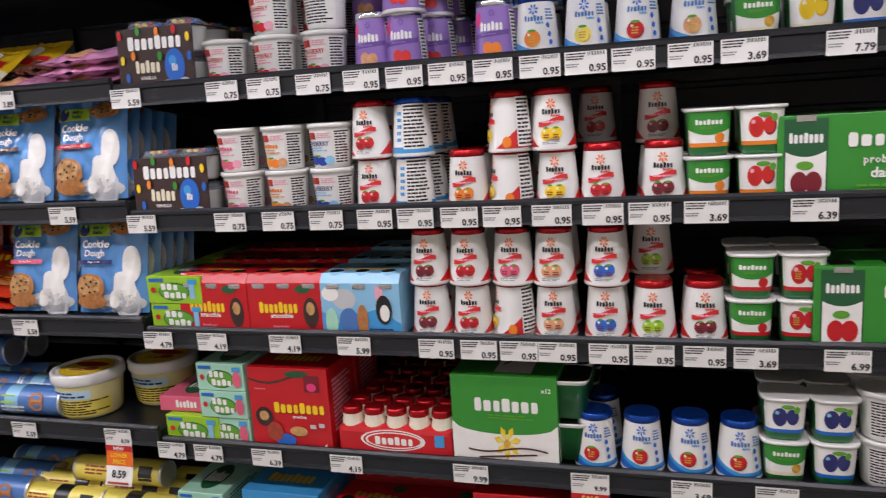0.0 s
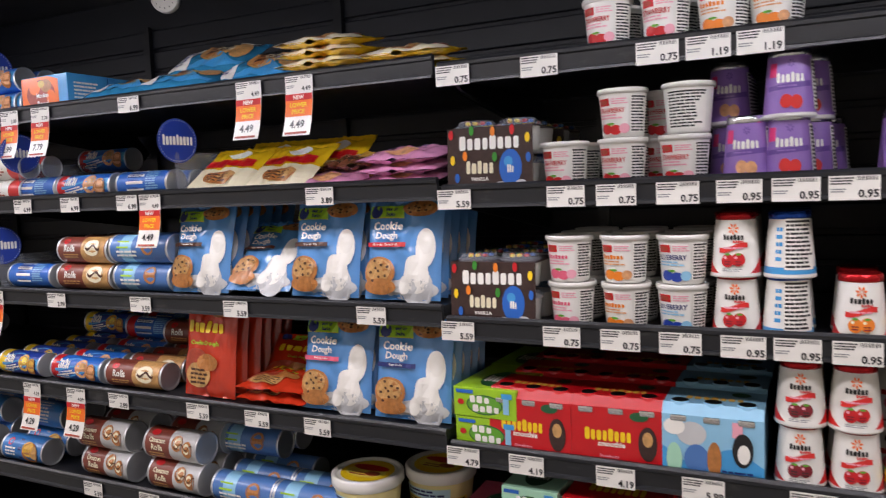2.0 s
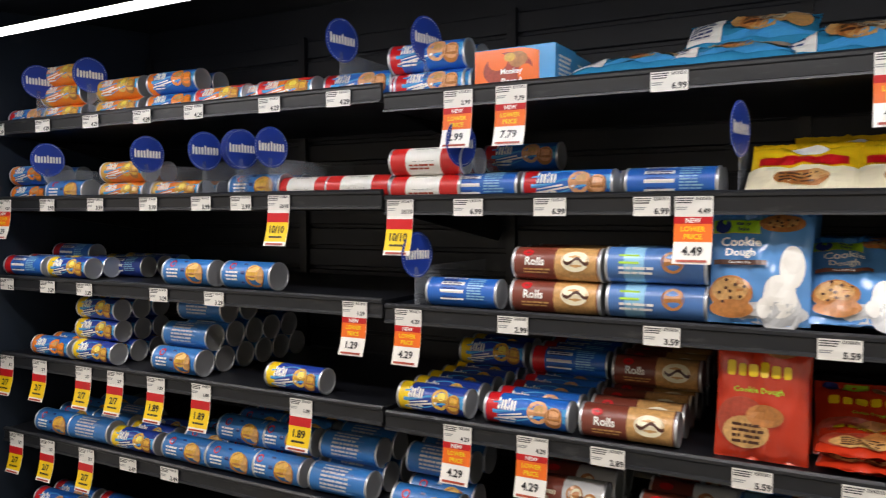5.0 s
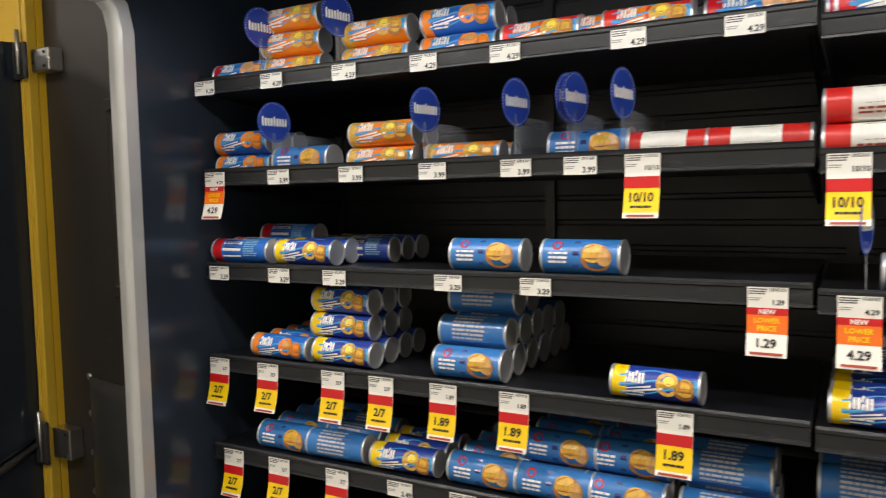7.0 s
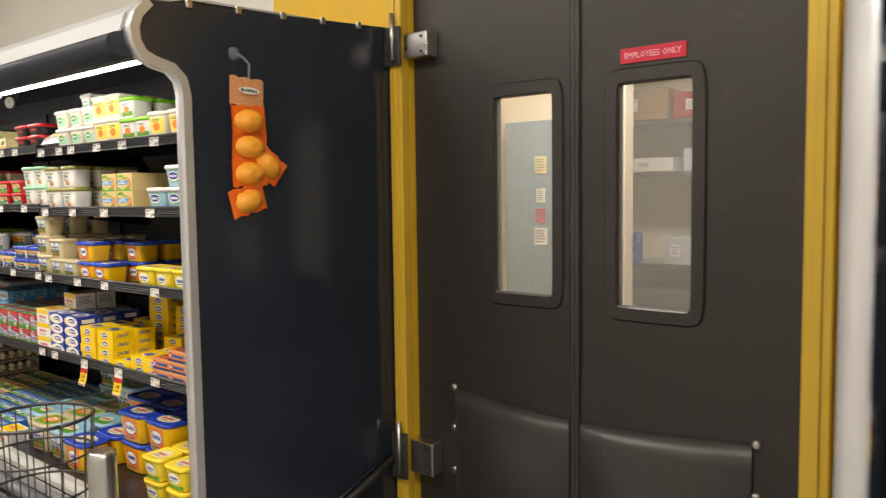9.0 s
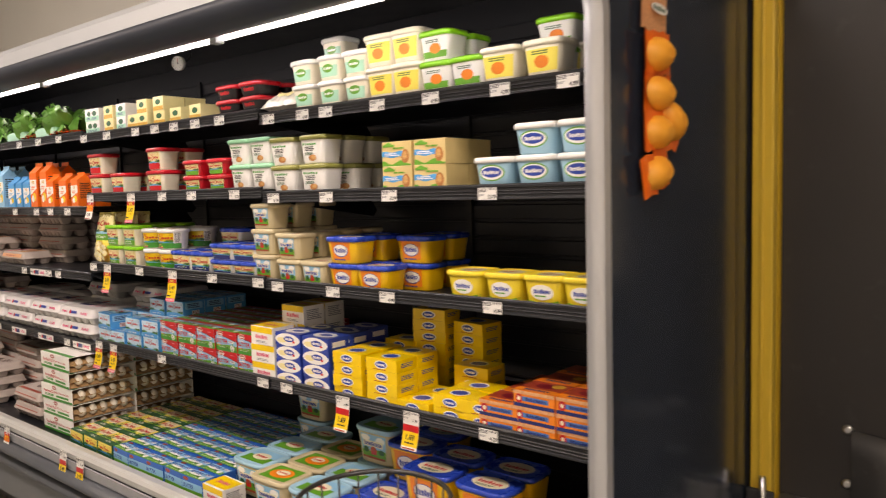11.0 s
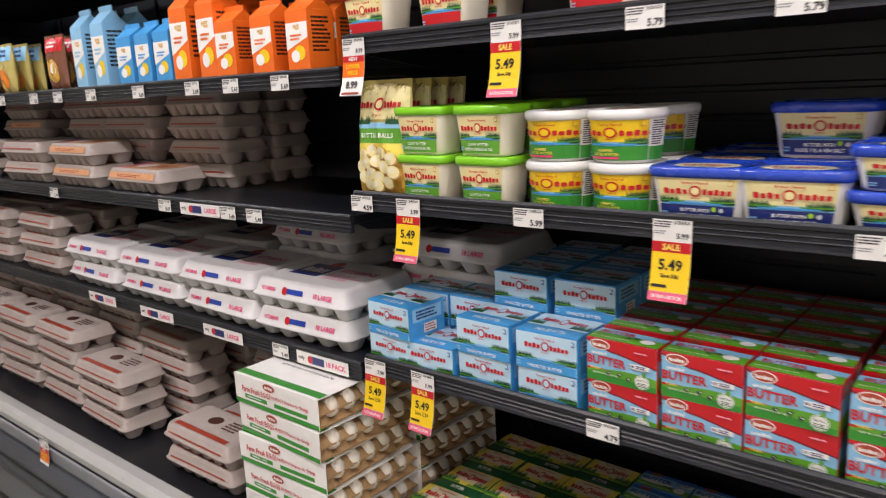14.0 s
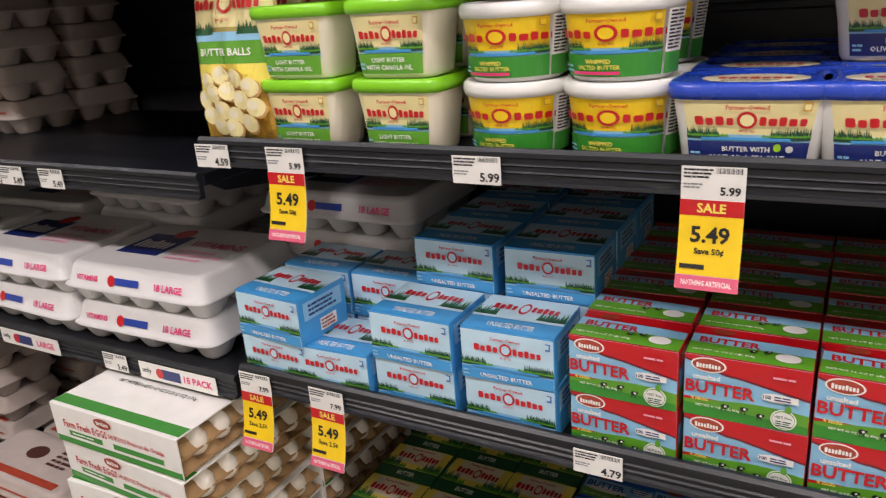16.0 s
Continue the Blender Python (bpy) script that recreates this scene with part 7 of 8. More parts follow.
tag("Y", 4, "plain", "4.79", -0.869, -0.792)
tag("Y", 4, "plain", "6.39", -0.674)
tag("Y", 4, "plain", "4.19", -0.523)
tag("Y", 4, "plain", "9.99", -0.305)
tag("Y", 4, "sale", "9.99", -0.115, was="9.99")
tag("Y", 4, "plain", "3.69", 0.034, 0.151)
tag("Y", 0, "plain", "0.75", -0.860, -0.717, -0.545)
tag("Y", 0, "plain", "1.19", -0.478, -0.413)
# dough bay
stock("D", 0, "can_red", 2, 2, -2.029)
stock("D", 0, "can_red", 1, 2, -2.016)
stock("D", 0, "bread_box", 1, 2, -1.849)
stock("D", 0, "flat_teal", 1, 1, -1.655, tilt=80)
stock("D", 0, "flat_teal", 1, 1, -1.500, tilt=76)
stock("D", 0, "flat_teal", 1, 1, -1.474, tilt=58, back=0.08, z=1.742)
stock("D", 0, "flat_teal", 1, 1, -1.335, tilt=58, back=0.06)
stock("D", 0, "flat_yellow", 4, 1, -1.146, tilt=82)
stock("D", 0, "flat_yellow", 2, 1, -0.975, tilt=82)
stock("D", 1, "can_redwhite", 2, 2, -2.032)
stock("D", 1, "can_red_back", 1, 2, -1.923)
stock("D", 1, "can_red", 1, 2, -1.754)
stock("D", 1, "can_red", 1, 1, -1.917, back=0.2, z=1.582)
stock("D", 1, "can_white", 1, 2, -1.580)
stock("D", 1, "flat_yellow", 1, 1, -1.391, tilt=54)
stock("D", 1, "flat_yellow", 1, 1, -1.247, tilt=54)
stock("D", 1, "flat_yellow", 1, 1, -1.328, -1.187, tilt=46, back=0.07)
stock("D", 1, "flat_pink", 1, 1, -1.144, tilt=78)
stock("D", 1, "flat_pink", 3, 1, -0.986, tilt=80)
stock("D", 1, "flat_brown", 2, 1, -1.101, tilt=84, back=0.06)
stock("D", 2, "can_white", 1, 1, -1.958)
stock("D", 2, "can_brown", 2, 3, -1.772)
stock("D", 2, "roll_blue", 2, 2, -1.602)
stock("D", 2, "bag_choc", 1, 6, -1.446, tilt=13)
stock("D", 2, "flat_choc", 1, 2, -1.299, tilt=44)
stock("D", 2, "bag_choc", 1, 5, -1.146, tilt=13)
stock("D", 2, "bag_chunk", 1, 5, -0.987, tilt=12)
stock("D", 3, "can_yellow", 1, 7, -2.020)
stock("D", 3, "can_red", 1, 7, -1.828)
stock("D", 3, "can_brown", 1, 6, -1.645)
stock("D", 3, "can_yellow", 1, 2, -2.000, back=0.24, z=1.163)
stock("D", 3, "can_red_back", 1, 3, -1.820, back=0.22, z=1.163)
stock("D", 3, "can_brown", 1, 3, -1.632, back=0.17, z=1.167)
stock("D", 3, "bag_red", 1, 6, -1.441, tilt=8)
stock("D", 3, "flat_red", 2, 2, -1.280, tilt=84)
stock("D", 3, "flat_red", 1, 1, -1.289, tilt=40, back=0.08)
stock("D", 3, "bag_cake", 1, 5, -1.135, tilt=13)
stock("D", 3, "bag_sugar", 1, 5, -0.972, tilt=11)
stock("D", 4, "can_jumbo", 2, 3, -1.756, -1.550)
stock("D", 4, "roll_blue", 1, 3, -1.364)
stock("D", 4, "roll_blue", 1, 2, -1.211)
stock("D", 4, "roll_blue", 1, 2, -1.420, back=0.1, z=0.96)
stock("D", 4, "tub_round", 1, 1, -1.112)
stock("D", 4, "tub_round", 1, 1, -1.000, back=0.10)
stock("D", 4, "can_sky", 1, 2, -2.037)
stock("D", 4, "can_sky_back", 1, 2, -2.037, back=0.07, z=0.96)
stock("D", 5, "roll_yellow", 1, 3, -1.169, -1.003)
stock("D", 5, "roll_blue", 1, 3, -1.330)
stock("D", 5, "roll_yellow", 1, 1, -1.053, back=0.05, z=0.74)
# tickets and round signs of the dough bay
tag("D", 0, "plain", "6.99", -1.578)
tag("D", 0, "lower", "2.99", -1.951)
tag("D", 0, "lower", "7.79", -1.847)
tag("D", 0, "lower", "4.49", -1.270, -1.157)
tag("D", 1, "yellow", "10/10", -2.075)
tag("D", 1, "plain", "6.99", -1.931, -1.775, -1.603)
tag("D", 1, "lower", "4.49", -1.538)
tag("D", 1, "plain", "3.89", -1.126)
tag("D", 2, "lower", "4.29", -2.058)
tag("D", 2, "plain", "2.99", -1.843)
tag("D", 2, "plain", "3.59", -1.585)
tag("D", 2, "plain", "5.59", -1.333, -1.031)
tag("D", 3, "lower", "4.29", -1.953, -1.805)
tag("D", 3, "plain", "2.89", -1.671)
tag("D", 3, "plain", "5.59", -1.447, -1.297, -1.157)
tag("D", 4, "plain", "5.59", -1.773, -1.601, -1.432, -1.202)
tag("D", 4, "lower", "8.59", -0.984)
disc("D", 0, -2.029)
disc("E", 0, -2.223)
disc("E", 1, -2.494)
disc("D", 1, -1.956, -1.475)
disc("D", 2, -2.051)
# biscuit bay
stock("E", 0, "can_red", 1, 2, -3.286, back=0.035)
stock("E", 0, "can_gold", 3, 1, -3.138, back=0.035)
stock("E", 0, "can_gold", 2, 1, -2.921, back=0.035)
stock("E", 0, "can_orange", 2, 2, -2.732, back=0.035)
stock("E", 0, "can_scarlet", 1, 3, -2.531, back=0.035)
stock("E", 0, "can_scarlet", 1, 2, -2.447, back=0.03)
stock("E", 0, "can_scarlet", 1, 2, -2.561)
stock("E", 0, "can_scarlet", 1, 2, -2.370)
stock("E", 0, "can_red", 1, 2, -2.204, back=0.035)
stock("E", 1, "can_orange", 2, 1, -3.289, back=0.035)
stock("E", 1, "can_orange", 2, 2, -3.289, back=0.07)
stock("E", 1, "can_sky", 1, 1, -3.102, z=1.52)
stock("E", 1, "can_gold", 2, 2, -2.913, back=0.035)
stock("E", 1, "can_gold", 1, 2, -2.729, back=0.035)
stock("E", 1, "can_sky", 1, 2, -2.480, back=0.035)
stock("E", 1, "can_redwhite", 1, 2, -2.346, -2.203, back=0.035)
stock("E", 2, "can_red_back", 1, 2, -3.287)
stock("E", 2, "can_yellow", 1, 5, -3.107)
stock("E", 2, "can_red_back", 1, 1, -3.238, back=0.12, z=1.356)
stock("E", 2, "can_yellow_back", 1, 3, -3.027, back=0.12)
stock("E", 2, "can_sky", 1, 1, -2.673, -2.489)
stock("E", 3, "can_orange", 1, 4, -3.180)
stock("E", 3, "can_yellow", 1, 4, -3.011)
stock("E", 3, "can_yellow", 2, 3, -3.029, back=0.04, z=1.1660000000000001)
stock("E", 3, "can_sky", 1, 6, -2.716)
stock("E", 3, "can_sky_back", 1, 5, -2.719, back=0.05, z=1.169)
stock("E", 3, "can_sky_back", 1, 2, -2.723, back=0.1, z=1.229)
stock("E", 3, "can_yellow", 1, 1, -2.359)
stock("E", 4, "can_sky", 1, 4, -3.176)
stock("E", 4, "can_sky_back", 1, 3, -3.033)
stock("E", 4, "can_yellow", 1, 3, -2.868)
stock("E", 4, "can_sky", 1, 4, -2.686, -2.541, -2.414)
stock("E", 4, "can_sky", 1, 3, -2.543, -2.414, back=0.05, z=0.9590000000000001)
stock("E", 4, "can_sky_back", 1, 3, -2.243)
stock("E", 4, "can_sky_back", 1, 2, -2.250, back=0.06, z=0.9590000000000001)
stock("E", 5, "can_red", 1, 2, -3.185, -2.996)
stock("E", 5, "can_yellow", 1, 2, -2.773, -2.600)
tag("E", 0, "plain", "4.29", -3.352, -3.157, -2.968, -2.784, -2.616, -2.396, -2.218)
tag("E", 1, "lower", "4.29", -3.332)
tag("E", 1, "plain", "3.99", -3.147, -2.958, -2.769, -2.598, -2.479)
tag("E", 1, "yellow", "10/10", -2.373)
tag("E", 2, "plain", "3.29", -3.330, -3.155, -3.007, -2.740, -2.563)
tag("E", 2, "lower", "1.29", -2.182)
tag("E", 3, "yellow", "2/7", -3.340, -3.196, -3.018, -2.898)
tag("E", 3, "yellow", "1.89", -2.755, -2.607, -2.320)
tag("E", 4, "yellow", "2/7", -3.307, -3.173, -3.015)
tag("E", 4, "plain", "2.49", -2.859, -2.716)
disc("E", 0, -3.199, -2.995)
disc("E", 1, -3.172, -2.794, -2.605, -2.506, -2.411)
# butter bay
stock("B", 0, "box_small", 2, 2, -7.828, -7.785)
stock("B", 0, "box_small", 2, 2, -7.560)
stock("B", 0, "box_small_y", 1, 1, -7.475)
stock("B", 0, "box_small_y", 2, 2, -7.666, -7.394, -7.270)
stock("B", 0, "box_small_y", 1, 2, -7.153, -7.026)
stock("B", 0, "tub_salsa", 2, 2, -6.846, -6.708)
stock("B", 0, "flat_white", 1, 1, -6.560, tilt=70)
stock("B", 0, "tub_white", 2, 2, -6.437, -6.313, -6.201)
stock("B", 0, "tub_white", 3, 1, -6.390, back=0.1)
stock("B", 0, "tub_gold", 2, 2, -6.101, -5.999)
stock("B", 0, "tub_green", 2, 2, -5.895)
stock("B", 0, "tub_green", 1, 2, -5.790)
stock("B", 0, "tub_gold", 1, 1, -5.687)
stock("B", 0, "tub_gold", 1, 2, -5.560)
stock("B", 0, "tub_green", 2, 2, -5.575, back=0.1)
stock("B", 1, "tub_red", 2, 1, -7.828)
stock("B", 1, "tub_red", 1, 2, -7.642)
stock("B", 1, "tub_red", 2, 2, -7.340)
stock("B", 1, "tub_red_low", 2, 3, -7.079, -6.927)
stock("B", 1, "tub_oat", 2, 3, -6.787, -6.669)
stock("B", 1, "tub_oat2", 2, 3, -6.553, -6.405)
stock("B", 1, "tub_oat2", 1, 3, -6.374, back=0.12)
stock("B", 1, "box_plant", 2, 2, -6.034, -5.912)
stock("B", 1, "tub_aqua", 1, 1, -5.712)
stock("B", 1, "tub_aqua", 2, 2, -5.587, -5.463)
stock("B", 2, "pouch_balls", 1, 4, -7.813, tilt=5)
stock("B", 2, "tub_light", 2, 3, -7.707, -7.566)
stock("B", 2, "tub_whip", 2, 2, -7.433, -7.316)
stock("B", 2, "tub_olive", 1, 4, -7.185)
stock("B", 2, "tub_olive", 1, 2, -7.058)
stock("B", 2, "tub_olive", 2, 1, -7.058, back=0.15)
stock("B", 2, "tub_olive_low", 2, 2, -6.917, -6.784)
stock("B", 2, "tub_beige", 3, 3, -6.674)
stock("B", 2, "tub_beige", 2, 4, -6.545)
stock("B", 2, "tub_beige", 1, 4, -6.423)
stock("B", 2, "tub_yellow", 2, 2, -6.284)
stock("B", 2, "tub_yellow", 1, 3, -6.162)
stock("B", 2, "tub_yellow", 2, 2, -6.094, back=0.12)
stock("B", 2, "tub_lemon", 1, 1, -5.815, -5.69, -5.57, -5.456)
stock("B", 3, "box_blue", 2, 1, -7.806, turn=-4)
stock("B", 3, "box_blue", 1, 1, -7.705)
stock("B", 3, "box_blue", 2, 1, -7.576, back=0.020)
stock("B", 3, "box_blue", 2, 1, -7.440, back=0.020)
stock("B", 3, "box_blue", 2, 1, -7.806, -7.680, back=0.13)
stock("B", 3, "box_blue", 3, 3, -7.561, -7.424, back=0.126)
stock("B", 3, "eggs_white", 3, 1, -7.855, back=0.245)
stock("B", 3, "box_red", 2, 6, -7.300, -7.170, -7.043, -6.908, -6.779, back=0.022)
stock("B", 3, "box_white", 3, 2, -6.686)
stock("B", 3, "box_white", 4, 2, -6.650, back=0.12)
stock("B", 3, "box_wave", 4, 2, -6.549, -6.412)
stock("B", 3, "box_wave", 4, 2, -6.433, back=0.12)
stock("B", 3, "box_yellow", 4, 2, -6.267, -6.120)
stock("B", 3, "box_yellow", 7, 1, -6.155, back=0.27, turn=6)
stock("B", 3, "box_yellow", 6, 1, -6.020, back=0.30, turn=-5)
stock("B", 3, "box_yellow", 4, 1, -6.270, back=0.25)
stock("B", 3, "box_yellow", 1, 2, -6.003)
stock("B", 3, "box_yellow", 2, 2, -5.863, -5.757)
stock("B", 3, "box_yellow", 3, 1, -5.935, back=0.2)
stock("B", 3, "box_orange", 2, 3, -5.700)
stock("B", 3, "box_orange", 3, 3, -5.592, -5.466)
# eggs
stock("C", 3, "eggs_white", 2, 1, -9.104, -8.760, -8.425, -8.096)
stock("C", 3, "eggs_white", 2, 1, -9.139, -8.713, back=0.262)
stock("C", 3, "eggs_white", 3, 1, -8.347, back=0.262)
stock("C", 3, "eggs_grey", 3, 2, -9.479, -9.879, -10.147)
stock("C", 2, "eggs_pink", 1, 1, -8.774)
stock("C", 2, "eggs_pink", 2, 1, -9.141)
stock("C", 2, "eggs_grey", 2, 1, -9.508)
stock("C", 2, "eggs_pink", 3, 1, -9.785, back=0.16)
stock("C", 2, "eggs_grey", 2, 1, -9.979)
stock("C", 2, "eggs_grey", 4, 2, -9.070, -8.689, back=0.17)
stock("C", 2, "eggs_grey", 4, 2, -9.337, -9.867, back=0.17)
stock("C", 1, "gable_orange", 1, 2, -8.014)
stock("C", 1, "gable_orange", 1, 2, -8.135, -8.267)
stock("C", 1, "gable_orange_tall", 1, 2, -8.340, -8.447)
stock("C", 1, "gable_blue", 1, 2, -8.535, -8.628, -8.720)
stock("C", 1, "gable_sky_tall", 1, 2, -8.854, -8.974)
stock("C", 1, "pouch_food", 1, 3, -9.146)
stock("C", 1, "pouch_clear", 1, 3, -9.515)
stock("C", 1, "pouch_food", 1, 3, -9.831, -10.091)
stock("C", 0, "leafy", 1, 1, -8.317, -8.651, -9.015)
stock("C", 0, "flat_brown", 2, 1, -9.378, -9.726, tilt=84)
stock("C", 0, "flat_red", 1, 1, -8.178, -8.489, tilt=84)
tag("B", 2, "plain", "4.59", -7.844)
tag("B", 2, "sale", "5.49", -7.721, -7.208, was="5.99")
tag("B", 2, "plain", "5.99", -7.454)
tag("B", 3, "sale", "5.49", -7.839, -7.709, was="7.99")
tag("B", 3, "plain", "4.79", -7.320)
tag("B", 0, "plain", "4.99", -7.863, -7.659, -7.424, -7.280, -7.145, -7.004, -6.853, -6.581, -6.412, -6.305, -6.088, -5.891, -5.666, -5.475)
tag("B", 1, "lower", "8.99", -7.837)
tag("B", 1, "sale", "5.49", -7.488, was="5.99")
tag("B", 1, "plain", "5.79", -7.253, -7.050, -6.786, -6.572, -6.316, -6.052, -5.711)
tag("B", 2, "plain", "4.99", -6.944, -6.674, -6.570, -6.302, -6.073, -5.702)
tag("B", 3, "plain", "4.29", -6.672, -6.546, -5.723)
tag("B", 3, "yellow", "1.69", -6.275, -5.993)
tag("C", 1, "plain", "5.69", -9.878, -9.533, -9.279, -9.110, -8.902, -8.643, -8.394, -8.240, -8.065)
tag("C", 2, "plain", "5.49", -8.201, -8.303, -8.584, -9.239)
tag("C", 3, "wide", "18 PACK", -8.007)
tag("C", 3, "wide", "LARGE", -8.384, -8.700, -9.015)
tag("C", 2, "wide", "LARGE", -8.422)
tag("C", 3, "plain", "5.49", -8.152)
tag("C", 0, "plain", "4.99", -8.106, -8.323, -8.543, -8.959)
# well of the dairy case
stock("C", 3, "egg_box", 5, 2, -8.045, z=0.405, back=-0.108)
stock("B", 3, "box_gold", 1, 6, -7.785, -7.660, -7.535, z=0.405, back=-0.148)
stock("B", 3, "box_bluebutter", 1, 9, -7.408, -7.283, -7.158, -7.033, z=0.405, back=-0.148)
stock("B", 3, "box_bluebutter", 1, 7, -6.908, z=0.405, back=-0.148)
stock("B", 3, "box_white", 1, 1, -6.783, z=0.405, back=-0.148)
stock("B", 3, "tub_deck", 1, 3, -6.745, z=0.405, back=-0.04)
stock("B", 3, "tub_deck_or", 1, 3, -6.555, z=0.405, back=-0.10)
stock("B", 3, "tub_deck", 1, 2, -6.365, z=0.405, back=-0.10)
stock("B", 3, "tub_deck", 2, 2, -6.365, z=0.405, back=0.20)
stock("B", 3, "tub_deck", 2, 1, -6.93, z=0.405, back=0.40)
stock("B", 3, "tub_big", 1, 2, -6.175, z=0.405, back=-0.12)
stock("B", 3, "tub_big", 2, 2, -5.98, -5.785, z=0.405, back=0.02)
stock("B", 3, "tub_big", 2, 2, -6.175, z=0.405, back=0.16)
stock("B", 3, "tub_lemon", 2, 2, -5.62, -5.47, z=0.405, back=-0.10)
stock("C", 3, "eggs_grey", 2, 1, -8.42, z=0.405, back=-0.10)
stock("C", 3, "eggs_grey", 1, 1, -8.50, z=0.405, back=0.10)
stock("C", 3, "eggs_grey", 3, 1, -8.95, z=0.405, back=-0.09)
stock("C", 3, "eggs_grey", 4, 1, -8.86, z=0.405, back=0.08)
stock("C", 3, "eggs_grey", 4, 1, -9.27, -9.60, z=0.405, back=-0.07)
stock("C", 3, "eggs_grey", 5, 2, -9.18, -9.50, -9.82, -10.14, z=0.405, back=0.10)
stock("C", 3, "eggs_grey", 4, 1, -9.93, z=0.405, back=-0.07)
stock("C", 3, "eggs_grey", 4, 1, -8.52, -8.84, z=0.405, back=0.27)
tag("C", 3, "lower", "3.39", -8.993, -8.271, -9.6, z=0.40, y=0.787)
tag("B", 3, "yellow", "3.49", -7.7, -7.55, z=0.40, y=0.787)


# ---- fixtures and loose things ----
def gauge(x, y, z, top):
    th = thing("thermometer", "round white dial thermometer on a short bracket", "thermometer", "case thermometers", at=pose(x, y, z, 0, 0, 25))
    b = Build()
    rings = [[(r * math.cos(2 * math.pi * k / 28), yy, r * math.sin(2 * math.pi * k / 28)) for k in range(28)] for r, yy in ((0.026, 0.016), (0.030, 0.012), (0.030, -0.002), (0.027, -0.004), (0.0265, -0.001))]
    b.loft(rings, "plastic_white", "plastic_white", "print_paper")
    part("dial", b, th, "white dial")
    b = Build()
    s = flat_surf(-0.026, 0.026, -0.0012, -0.026, 0.026)
    o = [("r", "scarlet", -0.04, 0.04, 0.5, 0.86), ("e", "black", 0, 0.5, 0.09, 0.09)]
    for k in range(12):
        a = 2 * math.pi * k / 12
        o.append(("e", "black", 0.8 * math.cos(a), 0.5 + 0.4 * math.sin(a), 0.05, 0.025))
    draw(b, s, 0.026, 0.052, o)
    part("markings", b, th, "black marks and red pointer")
    b = Build()
    b.tube([(0, 0.012, 0), (0.02, 0.03, 0.01), (0.035, 0.04, 0.03), (0.035, 0.04, top - z)], 0.005, "wire", 6)
    part("bracket", b, th, "dark bracket")


gauge(-1.62, 1.24, 1.945, 2.045)
gauge(-7.46, 1.25, 2.005, 2.06)

# strip of hanging orange packs on the case side
th = thing("hanging_packs", "strip of orange blister packs hanging from a clear hook", "snack packs", at=pose(-5.342, 1.19, 1.44, 0, 0, 90))
b = Build()
b.loft([oval(r, r, 2, 18, 0) for r in (0.024,)] * 1 + [oval(0.018, 0.018, 2, 18, 0.006), oval(0.006, 0.006, 2, 18, 0.010)], "clear_plastic", None, "clear_plastic")
part("suction_cup", b, th, "clear suction cup", pose(-0.045, 0, 0.535, 90, 0, 0))
b = Build()
b.tube([(-0.045, -0.012, 0.535), (-0.03, -0.03, 0.52), (-0.005, -0.028, 0.50), (-0.002, -0.02, 0.455)], 0.005, "clear_plastic", 8)
part("hook", b, th, "clear plastic hook")
for k, (dx, z, tilt) in enumerate(((0.0, 0.38, 2), (-0.002, 0.285, -3), (0.0, 0.195, 3), (-0.005, 0.105, -2), (0.075, 0.135, 38), (-0.015, 0.01, -14))):
    b = Build()
    w, h = 0.070, 0.048
    col = "print_tangerine" if k else "print_peach"
    rows = [[(-w + 2 * w * i / 8, -0.006 - 0.004 * math.sin(3 * i + k) - 0.006 * k % 0.01, -h + 2 * h * j / 6 + 0.004 * math.sin(2.2 * i + k)) for i in range(9)] for j in range(7)]
    b.grid(rows, col)
    b.grid([[(p[0], p[1] + 0.003, p[2]) for p in r] for r in rows], col)
    if k:
        b.loft([[((0.060 - 0.0045 * q * q) * math.cos(2 * math.pi * i / 18), -0.012 - 0.012 * q, -0.004 + (0.040 - 0.003 * q * q) * math.sin(2 * math.pi * i / 18)) for i in range(18)] for q in range(4)], "net_orange", None, "net_orange")
    else:
        draw(b, lambda u, v, off: (u * w * 0.8, -0.016 - off, -0.02 + 0.04 * v), w * 0.8, 0.04, [("e", "paper", 0, 0.6, 0.8, 0.3), ("g", "forest", 0, 0.6, 0.6, 0.3, 6)])
    part("pack", b, th, "orange blister pack", pose(dx, 0, z + 0.03, 0, tilt, 0))

# steel post and wire basket before the dairy case
th = thing("bollard", "short brushed steel post standing on the floor", "post", at=pose(-5.40, 0.66, 0.0))
b = Build()
b.loft([oval(r, r, 2, 28, z) for z, r in ((0.012, 0.042), (0.70, 0.042), (0.718, 0.040), (0.725, 0.034))], "steel", "steel", "steel")
part("post", b, th)
b = Build()
b.loft([oval(r, r, 2, 28, z) for z, r in ((0.0, 0.075), (0.008, 0.075), (0.0118, 0.05))], "steel", "steel", "steel")
part("base_plate", b, th, "round steel base plate")
th = thing("wire_basket", "round black wire basket on thin legs standing on the floor", "basket", at=pose(-5.73, 0.61, 0.0))
for z, r in ((0.78, 0.17), (0.66, 0.165), (0.54, 0.16), (0.42, 0.155)):
    b = Build()
    b.tube([(r * math.cos(2 * math.pi * k / 32), r * math.sin(2 * math.pi * k / 32), z) for k in range(33)], 0.004 if z < 0.78 else 0.006, "wire", 6)
    part("hoop", b, th)
me = None
for k in range(22):
    a = 2 * math.pi * k / 22
    if me is None:
        b = Build()
        b.tube([(0.17, 0, 0.78), (0.165, 0, 0.66), (0.16, 0, 0.54), (0.155, 0, 0.42), (0.0, 0, 0.415)], 0.0025, "wire", 5)
        me = b.mesh("wire")
    ob = new("wire", me)
    ob.parent = th
    ob.rotation_euler = (0, 0, a)
